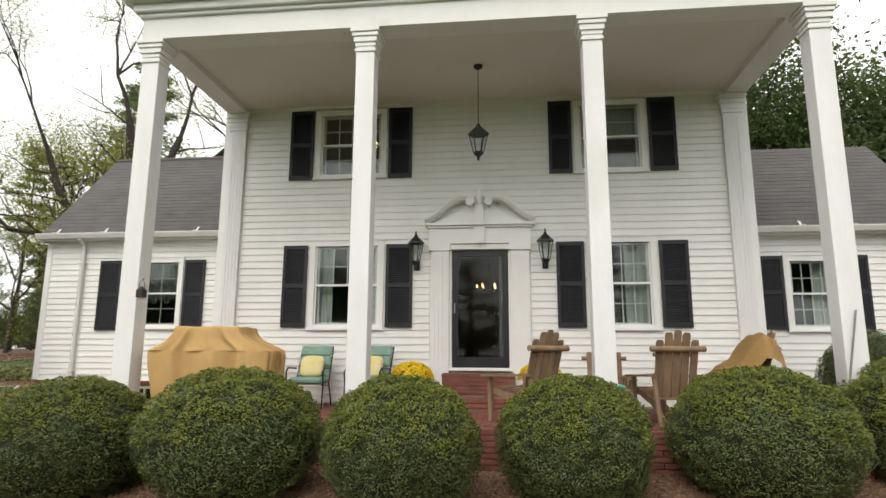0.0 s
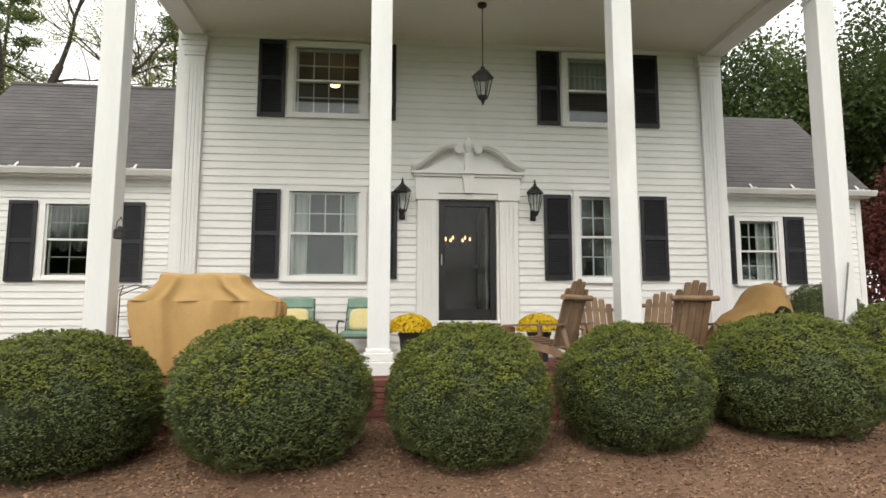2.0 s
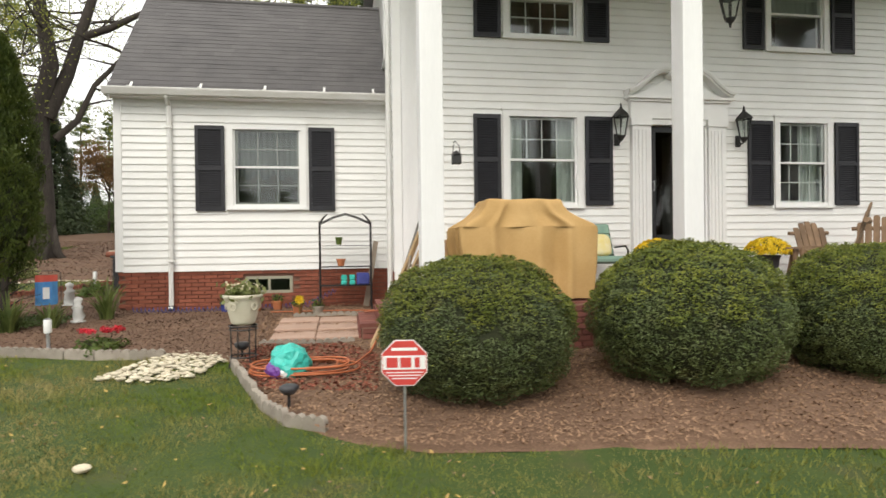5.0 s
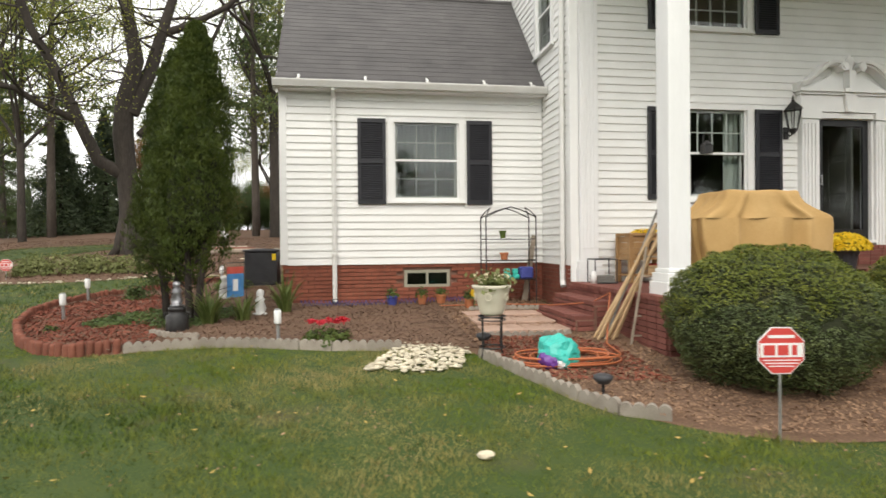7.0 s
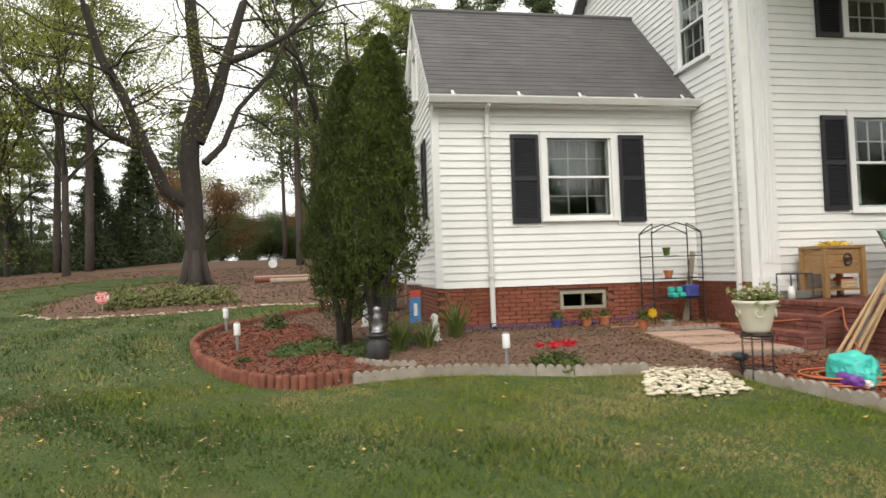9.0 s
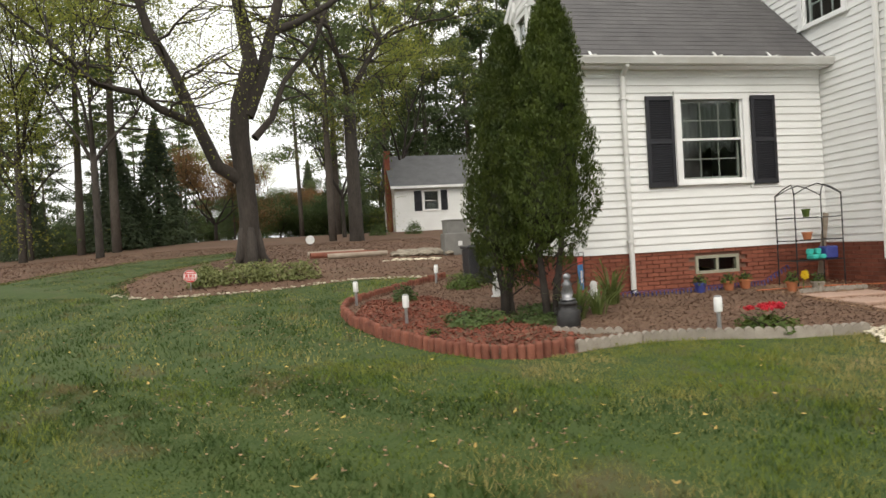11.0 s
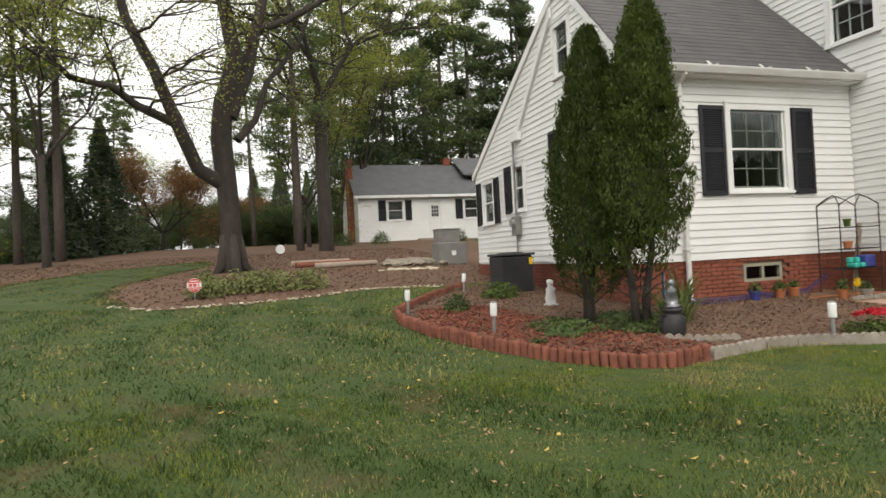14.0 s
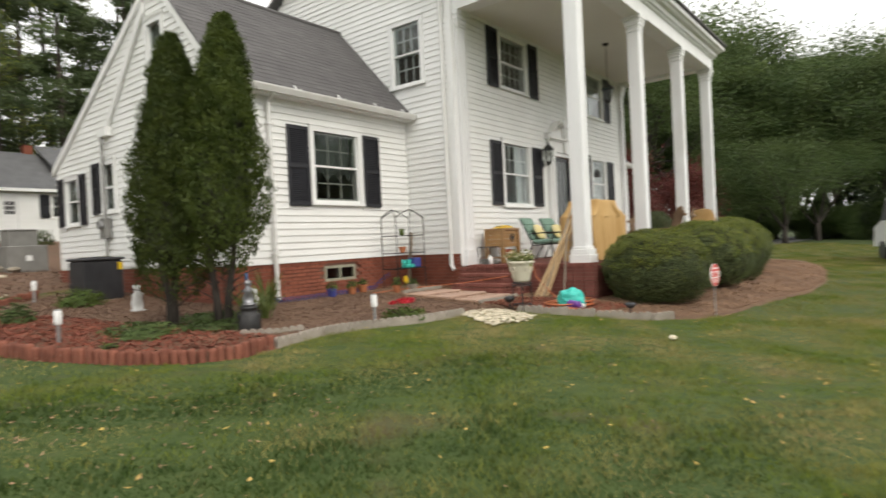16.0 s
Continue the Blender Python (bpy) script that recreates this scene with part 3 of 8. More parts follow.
def lay_boards():
    for wall, axis, at, u0, u1, z0, z1, holes, limit, lap in SIDING:
        z = z0
        while z < z1 - 0.03:
            a, b = (u0, u1) if limit is None else limit(z + lap * 0.5)
            a, b = max(a, u0), min(b, u1)
            spans = [(a, b)] if b - a > 0.05 else []
            for h in holes:
                if h[2] < z + lap * 0.9 and h[3] > z + lap * 0.1:
                    nxt = []
                    for s, e in spans:
                        if h[1] <= s or h[0] >= e:
                            nxt.append((s, e))
                        else:
                            nxt += [(s, h[0])] if h[0] - s > 0.02 else []
                            nxt += [(h[1], e)] if e - h[1] > 0.02 else []
                    spans = nxt
            for s, e in spans:
                ob = new("siding_board", BOARD_X if axis == "x" else BOARD_Y)
                if axis == "x":
                    ob.location, ob.scale = (s, at, z), (e - s, 1, lap / LAP)
                else:
                    ob.location, ob.scale = (at, s, z), (1, e - s, lap / LAP)
                ob.parent = wall
            z += lap


WL = (-2.62, -1.45, 2.33, 3.74)
WR = (2.32, 3.28, 2.33, 3.74)
UL = (-2.60, -1.45, 5.10, 6.25)
UR = (2.16, 3.22, 5.08, 6.25)
DOOR = (-0.13, 0.86, 1.58, 3.64)
XL, XR, YF = -4.48, 5.02, 10.12
bm = bmesh.new()
for a, b, c, d in cells(XL, XR, 0.3, 6.9, [WL, WR, UL, UR, DOOR]):
    box(bm, a, b, YF, YF + 0.18, c, d)
w = part("wall_front", bm, M_SIDING, house)
TRIMH = [(h[0] - 0.1, h[1] + 0.1, h[2] - 0.1, h[3] + 0.1) for h in (WL, WR, UL, UR)] + [(-0.52, 1.25, 0.9, 3.75)]
side(w, "x", YF, XL + 0.1, XR - 0.1, 0.988, 6.5, TRIMH, lap=0.1245)

# main block, gable side over the wing
RZ = 9.35
YB = 17.2
YM = (YF + YB) / 2
SIDEWIN = (10.95, 11.75, 5.05, 6.35)


def gable(x, thick, holes):
    bm = bmesh.new()
    for a, b, c, d in cells(YF, YB, 0.3, 6.9, holes):
        box(bm, x, x + thick, a, b, c, d)
    prism(bm, [(YF, 6.9), (YM, RZ), (YB, 6.9)], "x", x, x + thick)
    return bm


w = part("wall_side", gable(XL, 0.18, [SIDEWIN]), M_SIDING, house)
side(w, "y", XL, YF + 0.1, YB, 1.237, RZ - 0.2, [(SIDEWIN[0] - .1, SIDEWIN[1] + .1, SIDEWIN[2] - .1, SIDEWIN[3] + .1)],
     lambda z: (YF, YB) if z < 6.9 else (YF + (z - 6.9) * (YM - YF) / (RZ - 6.9), YB - (z - 6.9) * (YB - YM) / (RZ - 6.9)), 0.1245)
part("wall_side_far", gable(XR - 0.18, 0.18, []), M_SIDING, house)
bm = bmesh.new()
box(bm, XL + 0.18, XR - 0.18, YB - 0.18, YB, 0.3, 6.9)
part("wall_back", bm, M_SIDING, house)
# plain added partitions and floors, dark so the rooms look unlit
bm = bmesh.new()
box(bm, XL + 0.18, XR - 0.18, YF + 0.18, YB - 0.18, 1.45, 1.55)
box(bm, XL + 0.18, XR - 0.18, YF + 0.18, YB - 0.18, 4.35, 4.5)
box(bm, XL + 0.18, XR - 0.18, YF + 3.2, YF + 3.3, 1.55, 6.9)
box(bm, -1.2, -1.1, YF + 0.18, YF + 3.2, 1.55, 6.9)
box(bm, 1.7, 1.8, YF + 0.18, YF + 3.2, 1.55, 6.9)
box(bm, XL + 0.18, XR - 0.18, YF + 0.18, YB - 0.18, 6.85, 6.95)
part("inner_walls", bm, M_ROOM, house, "added inner walls and floors, coloured dark for unlit rooms")


def shingles(name, parent, x0, x1, y0, z0, y1, z1, material, tab=0.30, course=0.14, seed=3):
    """Lapped asphalt shingles up a slope from the eave (y0, z0) to the ridge (y1, z1); a thin deck below."""
    rs = np.random.default_rng(seed)
    L = math.hypot(y1 - y0, z1 - z0)
    dy, dz = (y1 - y0) / L, (z1 - z0) / L
    ny, nz = (-dz, dy) if dy > 0 else (dz, -dy)
    n = max(1, int(L / course))
    st = L / n
    v, f = [], []
    for i in range(n):
        x = x0 - rs.uniform(0, tab)
        s0, s1 = i * st, (i + 1) * st + 0.02
        while x < x1:
            a, b = max(x, x0), min(x + tab - 0.006, x1)
            x += tab
            if b - a < 0.01:
                continue
            t = 0.006 + rs.uniform(0, 0.003)
            j = rs.uniform(-0.006, 0.006)
            k = len(v)
            for xx, s, hgt in ((a, s0 + j, t), (b, s0 + j, t), (b, s1, 0.002), (a, s1, 0.002), (a, s0 + j, 0), (b, s0 + j, 0)):
                v.append((xx, y0 + dy * s + ny * hgt, z0 + dz * s + nz * hgt))
            f += [(k, k + 1, k + 2, k + 3), (k + 4, k + 5, k + 1, k)]
    return tagged(part(name, soup(name, v, f, material), None, parent), kind="stuff")


def roof_slab(bm, x0, x1, y0, z0, y1, z1, t=0.12):
    prism(bm, [(y0, z0), (y1, z1), (y1, z1 - t), (y0, z0 - t)], "x", x0, x1)


# main roof and portico roof
bm = bmesh.new()
roof_slab(bm, XL - 0.25, XR + 0.25, YM - 0.02, RZ + 0.12, YF - 0.1, 6.98)
roof_slab(bm, XL - 0.25, XR + 0.25, YM + 0.02, RZ + 0.12, YB + 0.35, 6.85)
r = part("roof", bm, M_ROOF, house, "charcoal shingle roof")
shingles("shingle_layer", r, XL - 0.25, XR + 0.25, YB + 0.35, 6.86, YM, RZ + 0.13, M_ROOF, seed=4)

# portico: ceiling, beams, cornice, columns
PX0, PX1, PY0 = -4.42, 5.02, 7.25
bm = bmesh.new()
box(bm, PX0 + 0.3, PX1 - 0.3, PY0 + 0.3, YF - 0.03, 6.44, 6.54)
ceiling = part("ceiling", bm, M_CEIL, house, "plain cream painted porch ceiling")
bm = bmesh.new()
box(bm, PX0, PX1, PY0, PY0 + 0.36, 6.34, 6.92)
box(bm, PX0, PX0 + 0.36, PY0 + 0.36, YF - 0.03, 6.34, 6.92)
box(bm, PX1 - 0.36, PX1, PY0 + 0.36, YF - 0.03, 6.34, 6.92)
part("porch_beam", bm, M_TRIM, house, "white painted porch beam")
bm = bmesh.new()
for k, (o, a, b) in enumerate(((0.05, 6.66, 6.72), (0.11, 6.72, 6.84), (0.22, 6.84, 6.90), (0.30, 6.90, 7.02))):
    box(bm, PX0 - o, PX1 + o, PY0 - o, YF - 0.04, a, b - 0.002, 0.012)
part("cornice", bm, M_TRIM, house, "stepped white cornice")
bm = bmesh.new()
prism(bm, [(PY0 - 0.36, 7.03), (PY0 - 0.36, 7.09), (YF + 0.4, 7.42), (YF + 0.4, 7.03)], "x", PX0 - 0.36, PX1 + 0.36)
part("porch_roof", bm, M_ROOF, house, "low charcoal porch roof")
bm = bmesh.new()
box(bm, PX0 + 0.36, PX1 - 0.36, YF - 0.06, YF - 0.03, 6.36, 6.44)
part("frieze_board", bm, M_TRIM, house)


def column():
    bm = bmesh.new()
    s = 0.132
    box(bm, -s, s, -s, s, 0.30, 5.10, 0.006)
    shaft = mesh_of("shaft", bm, M_COLUMN)
    bm = bmesh.new()
    for a, b, o in ((0, 0.16, 0.065), (0.16, 0.26, 0.045), (0.26, 0.31, 0.02)):
        box(bm, -s - o, s + o, -s - o, s + o, a, b - 0.002, 0.008)
    base = mesh_of("base", bm, M_TRIM)
    bm = bmesh.new()
    for a, b, o in ((5.02, 5.07, 0.02), (5.10, 5.16, 0.012), (5.16, 5.24, 0.035), (5.24, 5.30, 0.055), (5.30, 5.36, 0.075)):
        box(bm, -s - o, s + o, -s - o, s + o, a, b - 0.002, 0.006)
    return shaft, base, mesh_of("capital", bm, M_TRIM)


SH, BA, CA = column()
for x in (-4.30, -1.09, 2.03, 4.91):
    c = part("column", SH, None, house, "square white painted wooden column")
    c.location = (x, 7.45, 0.98)
    part("base", BA, None, c)
    part("capital", CA, None, c)
# pilasters against the wall
for x in (-4.22, 4.77):
    bm = bmesh.new()
    box(bm, x - 0.15, x + 0.15, YF - 0.09, YF - 0.026, 1.3, 6.0)
    for k in range(4):
        box(bm, x - 0.105 + k * 0.06, x - 0.075 + k * 0.06, YF - 0.1, YF - 0.09, 1.5, 5.9)
    for a, b, o in ((0.98, 1.18, 0.06), (1.18, 1.3, 0.04), (6.0, 6.06, 0.02), (6.06, 6.16, 0.03), (6.16, 6.24, 0.05), (6.24, 6.335, 0.07)):
        box(bm, x - 0.15 - o, x + 0.15 + o, YF - 0.09 - o, YF - 0.026, a, b - 0.002)
    part("pilaster", bm, M_COLUMN, house, "flat fluted white pilaster")
bm = bmesh.new()
box(bm, XL - 0.03, XL + 0.1, YF - 0.03, YF - 0.001, 0.98, 6.9)
box(bm, XL - 0.03, XL - 0.001, YF, YF + 0.1, 0.98, 6.9)
part("corner_board", bm, M_TRIM, house)
bm = bmesh.new()
box(bm, XR - 0.1, XR + 0.03, YF - 0.03, YF - 0.001, 0.98, 6.9)
part("corner_board", bm, M_TRIM, house)


# windows: casing > sill, sash, muntins, pane, curtain
def window(axis, at, hole, cols, rows, inward, parent, curtain="sides", lower=True, cloth_mat=None, sash_mat=None):
    u0, u1, z0, z1 = hole

    def bx(bm, a, b, d0, d1, c, d):
        lo, hi = min(at + inward * d0, at + inward * d1), max(at + inward * d0, at + inward * d1)
        box(bm, a, b, lo, hi, c, d) if axis == "x" else box(bm, lo, hi, a, b, c, d)
    bm = bmesh.new()
    t = 0.1
    outline = [(u0 - t, z0 - t * 0.6), (u0, z0 - t * 0.6), (u0, z1), (u1, z1), (u1, z0 - t * 0.6), (u1 + t, z0 - t * 0.6), (u1 + t, z1 + t), (u0 - t, z1 + t)]
    prism(bm, outline, "y" if axis == "x" else "x", at - inward * 0.045, at + inward * 0.12)
    wn = part("window", bm, M_TRIM, parent, "white double-hung window with small panes")
    bm = bmesh.new()
    bx(bm, u0 - t - 0.02, u1 + t + 0.02, -0.06, -0.001, z1 + t, z1 + t + 0.03)
    part("head_trim", bm, M_TRIM, wn)
    for a, b in ((u0, u0 + 0.03), (u1 - 0.03, u1)):
        bm = bmesh.new()
        bx(bm, a, b, 0.0, 0.03, z0, z1)
        part("stop", bm, M_TRIM, wn)
    bm = bmesh.new()
    bx(bm, u0 - t - 0.02, u1 + t + 0.02, -0.075, 0.12, z0 - t, z0 - t * 0.6 - 0.002)
    bx(bm, u0, u1, -0.03, 0.12, z0 - t * 0.6, z0 - 0.001)
    part("sill", bm, M_TRIM, wn)
    zm = (z0 + z1) / 2
    for k, (a, b, d) in enumerate(((zm - 0.02, z1 - 0.002, 0.035), (z0 + 0.002, zm + 0.02, 0.075))):
        bm = bmesh.new()
        s = 0.036
        l, r = u0 + 0.032, u1 - 0.032
        bx(bm, l, l + s, d, d + 0.032, a, b)
        bx(bm, r - s, r, d, d + 0.032, a, b)
        bx(bm, l + s, r - s, d, d + 0.032, a, a + s)
        bx(bm, l + s, r - s, d, d + 0.032, b - s, b)
        if k == 0 or lower:
            for i in range(1, cols):
                x = l + s + (r - l - 2 * s) * i / cols
                bx(bm, x - 0.009, x + 0.009, d + 0.004, d + 0.026, a + s, b - s)
            for j in range(1, rows):
                z = a + s + (b - a - 2 * s) * j / rows
                bx(bm, l + s, r - s, d + 0.005, d + 0.025, z - 0.009, z + 0.009)
        part("sash", bm, sash_mat or M_TRIM, wn)
        bm = bmesh.new()
        bx(bm, l + s, r - s, d + 0.013, d + 0.017, a + s, b - s)
        p = part("pane", bm, M_GLASS, wn, "clear window glass")
        p.visible_shadow = False
    for a, b in ((zm + 0.018, z1 - 0.004), (z0 + 0.004, zm - 0.018)):
        bm = bmesh.new()
        bx(bm, u0 + 0.031, u1 - 0.031, 0.012, 0.016, a, b)
        p = part("storm_pane", bm, M_STORM, wn, "grey storm window glass")
        p.visible_shadow = False
    bm = bmesh.new()
    bx(bm, u0 + 0.031, u1 - 0.031, 0.004, 0.024, zm - 0.0175, zm + 0.0175)
    part("storm_rail", bm, M_TRIM, wn)
    if curtain:
        bm = bmesh.new()
        wdt = (u1 - u0)
        spans = {"sides": [(u0 + .02, u0 + wdt * .24, z0, z1), (u1 - wdt * .24, u1 - .02, z0, z1)], "full": [(u0 + .02, u1 - .02, z0, z1)],
                 "right": [(u0 + wdt * .58, u1 - .02, z0, z1)], "valance": [(u0 + .02, u1 - .02, z0 + (z1 - z0) * 0.38, z1)], "shade": [(u0 + .02, u1 - .02, z0 + (z1 - z0) * 0.52, z1)]}[curtain]
        for a, b, c, d in spans:
            n = max(8, int((b - a) / 0.02))
            rows_ = []
            for i in range(n + 1):
                x = a + (b - a) * i / n
                dd = 0.20 + 0.018 * math.sin(i * 1.3) + 0.008 * math.sin(i * 2.9 + 1)
                cc = c + (0.05 * math.sin(i * 0.45) if curtain == "valance" else 0)
                pp = [(x, at + inward * dd, cc), (x, at + inward * dd, d)] if axis == "x" else [(at + inward * dd, x, cc), (at + inward * dd, x, d)]
                rows_.append([bm.verts.new(q) for q in pp])
            for q, s2 in zip(rows_, rows_[1:]):
                bm.faces.new((q[0], s2[0], s2[1], q[1]))
        part("curtain", bm, cloth_mat or M_CURTAIN, wn, "sheer grey curtain" if cloth_mat else "sheer white curtain", smooth=True)
    return wn


def shutter(x0, x1, z0, z1, y, parent, axis="x", out=-1, louvre=True):
    bm = bmesh.new()

    def bx(a, b, d0, d1, c, d):
        lo, hi = sorted((y + out * d0, y + out * d1))
        box(bm, a, b, lo, hi, c, d) if axis == "x" else box(bm, lo, hi, a, b, c, d)
    s = 0.055
    zm = (z0 + z1) / 2
    bx(x0, x0 + s, 0.0, 0.035, z0, z1)
    bx(x1 - s, x1, 0.0, 0.035, z0, z1)
    for a, b in ((z0, z0 + 0.07), (zm - 0.035, zm + 0.035), (z1 - 0.07, z1)):
        bx(x0 + s, x1 - s, 0.0, 0.033, a, b)
    bx(x0 + s, x1 - s, 0.0, 0.006, z0 + 0.07, z1 - 0.07)
    sh = part("shutter", bm, M_SHUTTER, parent, "dark navy louvred shutter")
    bm = bmesh.new()
    for a, b in ((z0 + 0.075, zm - 0.04), (zm + 0.04, z1 - 0.075)):
        n = int((b - a) / 0.036)
        for k in range(n):
            z = a + (b - a) * k / n
            pr = [(y + out * 0.028, z), (y + out * 0.028, z + 0.008), (y + out * 0.008, z + 0.034), (y + out * 0.008, z + 0.026)]
            if axis == "x":
                prism(bm, pr, "x", x0 + s, x1 - s)
            else:
                f = [bm.verts.new((d, x0 + s, zz)) for d, zz in pr]
                g = [bm.verts.new((d, x1 - s, zz)) for d, zz in pr]
                for i in range(4):
                    bm.faces.new((f[i], g[i], g[(i + 1) % 4], f[(i + 1) % 4]))
    part("slats", bm, M_SHUTTER, sh)


for hole, cols, cur, low in ((WL, 4, "sides", False), (WR, 4, "right", True), (UL, 4, None, True), (UR, 1, "shade", False)):
    window("x", YF, hole, cols, 2, 1, house, cur, low)
for a, b, c, d in ((-3.21, -2.76, 2.28, 3.76), (-1.31, -0.83, 2.28, 3.76), (1.69, 2.17, 2.28, 3.76), (3.42, 3.90, 2.28, 3.76),
                   (-3.19, -2.74, 5.0, 6.35), (-1.31, -0.87, 5.0, 6.35), (1.61, 2.02, 5.0, 6.35), (3.36, 3.83, 5.0, 6.35)):
    shutter(a, b, c, d, YF - 0.03, house)
window("y", XL, SIDEWIN, 3, 2, 1, house, None)

# front door, its surround and broken pediment
def slab(name, parent, *dims):
    bm = bmesh.new()
    box(bm, *dims)
    return part(name, bm, M_TRIM, parent)


bm = bmesh.new()
box(bm, -0.53, 1.26, YF - 0.11, YF - 0.001, 3.742, 4.02)
ds = part("door_surround", bm, M_TRIM, house, "white fluted door surround with entablature")
for sx in (-1, 1):
    cx = 0.365 + sx * 0.70
    slab("pilaster", ds, cx - 0.16, cx + 0.16, YF - 0.10, YF - 0.001, 1.2, 3.62)
    for k in range(4):
        slab("flute", ds, cx - 0.122 + k * 0.066, cx - 0.082 + k * 0.066, YF - 0.118, YF - 0.101, 1.3, 3.55)
    slab("plinth", ds, cx - 0.19, cx + 0.19, YF - 0.13, YF - 0.001, 0.98, 1.198)
    slab("capital", ds, cx - 0.19, cx + 0.19, YF - 0.13, YF - 0.001, 3.622, 3.74)
    slab("jamb", ds, *sorted((0.365 + sx * 0.496, 0.365 + sx * 0.535)), YF - 0.05, YF - 0.001, 1.56, 3.62)
slab("lintel", ds, -0.15, 0.88, YF - 0.08, YF - 0.001, 3.645, 3.735)
slab("frieze_moulding", ds, -0.56, 1.29, YF - 0.15, YF - 0.001, 4.022, 4.06)
slab("cornice", ds, -0.60, 1.33, YF - 0.19, YF - 0.001, 4.062, 4.11)
bm = bmesh.new()
prism(bm, [(0.30, 3.74), (0.43, 3.74), (0.47, 4.05), (0.26, 4.05)], "y", YF - 0.17, YF - 0.112)
part("keystone", bm, M_TRIM, ds)
slab("keystone_cap", ds, 0.22, 0.51, YF - 0.215, YF - 0.111, 4.06, 4.125)
bm = bmesh.new()
prism(bm, [(-0.45, 4.112), (1.18, 4.112), (0.75, 4.32), (0.5, 4.5), (0.23, 4.5), (-0.02, 4.32)], "y", YF - 0.07, YF - 0.002)
part("tympanum", bm, M_TRIM, ds)
slab("pedestal", ds, 0.305, 0.425, YF - 0.20, YF - 0.07, 4.126, 4.42)
for sx in (-1, 1):
    for lo, hi, deep in ((0.035, 0.095, 0.215), (0.0, 0.034, 0.17)):
        # one swept swan-neck moulding from the cornice's end to the rosette
        bm = bmesh.new()
        rings = []
        for k in range(25):
            u = k / 24
            x = 0.365 + sx * (0.97 - 0.80 * u)
            w_ = min(1.0, u / 0.84)
            z = 4.115 + 0.385 * (3 * w_ * w_ - 2 * w_ ** 3) - 1.6 * max(0.0, u - 0.86) ** 2
            rings.append([bm.verts.new(q) for q in ((x, YF - deep, z + lo), (x, YF - deep - 0.012, z + hi - 0.02), (x, YF - deep - 0.012, z + hi), (x, YF - 0.001, z + hi), (x, YF - 0.001, z + lo))])
        for q, r_ in zip(rings, rings[1:]):
            for k in range(5):
                bm.faces.new((q[k], r_[k], r_[(k + 1) % 5], q[(k + 1) % 5]))
        bm.faces.new(rings[0])
        bm.faces.new(rings[-1])
        bmesh.ops.recalc_face_normals(bm, faces=bm.faces[:])
        part("scroll_moulding", bm, M_TRIM, ds)
    bm = bmesh.new()
    rod(bm, (0.365 + sx * 0.165, YF - 0.235, 4.475), (0.365 + sx * 0.165, YF - 0.001, 4.475), 0.072, n=16)
    rod(bm, (0.365 + sx * 0.165, YF - 0.25, 4.475), (0.365 + sx * 0.165, YF - 0.23, 4.475), 0.04, n=12)
    part("rosette", bm, M_TRIM, ds, "round scroll rosette")
bm = bmesh.new()
lathe(bm, [(0.045, 4.42), (0.035, 4.45), (0.075, 4.52), (0.08, 4.58), (0.05, 4.64), (0.025, 4.66), (0.02, 4.70)], 12, (0.365, YF - 0.13, 0))
part("finial", bm, M_TRIM, ds, smooth=True)
bm = bmesh.new()
y = YF + 0.01
for a, b, c, d in ((-0.125, -0.02, 1.60, 3.635), (0.755, 0.855, 1.60, 3.635), (-0.02, 0.755, 3.53, 3.635), (-0.02, 0.755, 1.60, 1.78)):
    box(bm, a, b, y, y + 0.04, c, d, 0.004)
dr = part("storm_door", bm, M_DOOR, house, "black full-glass storm door")
bm = bmesh.new()
box(bm, -0.02, 0.755, y + 0.018, y + 0.022, 1.78, 3.53)
p = part("pane", bm, M_DOORGLASS, dr, "dark clear door glass")
p.visible_shadow = False
bm = bmesh.new()
rod(bm, (-0.08, y - 0.05, 2.52), (-0.08, y - 0.05, 2.70), 0.011)
rod(bm, (-0.08, y - 0.05, 2.54), (-0.08, y, 2.54), 0.008)
rod(bm, (-0.08, y - 0.05, 2.68), (-0.08, y, 2.68), 0.008)
part("handle", bm, M_METAL, dr, "silver pull handle")
bm = bmesh.new()
box(bm, -0.17, 0.90, YF - 0.12, YF + 0.1, 1.545, 1.595, 0.006)
part("threshold", bm, M_TRIM, house)

bm = bmesh.new()
box(bm, 0.70, 0.745, YF + 0.2, YF + 1.08, 1.60, 3.62, 0.004)
idr = part("inner_door", bm, M_GREYUNIT, house, "grey panelled inner door standing open")
for c, d in ((1.78, 2.32), (2.42, 3.0), (3.1, 3.5)):
    for a, b in ((YF + 0.30, YF + 0.60), (YF + 0.68, YF + 0.98)):
        bm = bmesh.new()
        box(bm, 0.688, 0.699, a, b, c, d, 0.004)
        part("panel", bm, M_GREYUNIT, idr)
bm = bmesh.new()
rod(bm, (0.70, YF + 1.02, 2.58), (0.64, YF + 1.02, 2.58), 0.022, n=10)
part("knob", bm, M_METAL, idr, "metal door knob")

# ---- left wing ----
WX0, WX1, WY, EAVE, RY, RZ2 = -9.06, -4.50, 11.48, 4.33, 13.45, 6.64
WW = (-7.17, -6.03, 2.40, 3.70)
BW = (-7.0, -6.2, 0.84, 1.14)
bm = bmesh.new()
for a, b, c, d in cells(WX0 + 0.18, WX1, 1.26, EAVE, [WW]):
    box(bm, a, b, WY, WY + 0.18, c, d)
w = part("wing_wall_front", bm, M_SIDING, house)
side(w, "x", WY, WX0 + 0.09, WX1 - 0.02, 1.248, EAVE - 0.1, [(WW[0] - .1, WW[1] + .1, WW[2] - .1, WW[3] + .1)])
bm = bmesh.new()
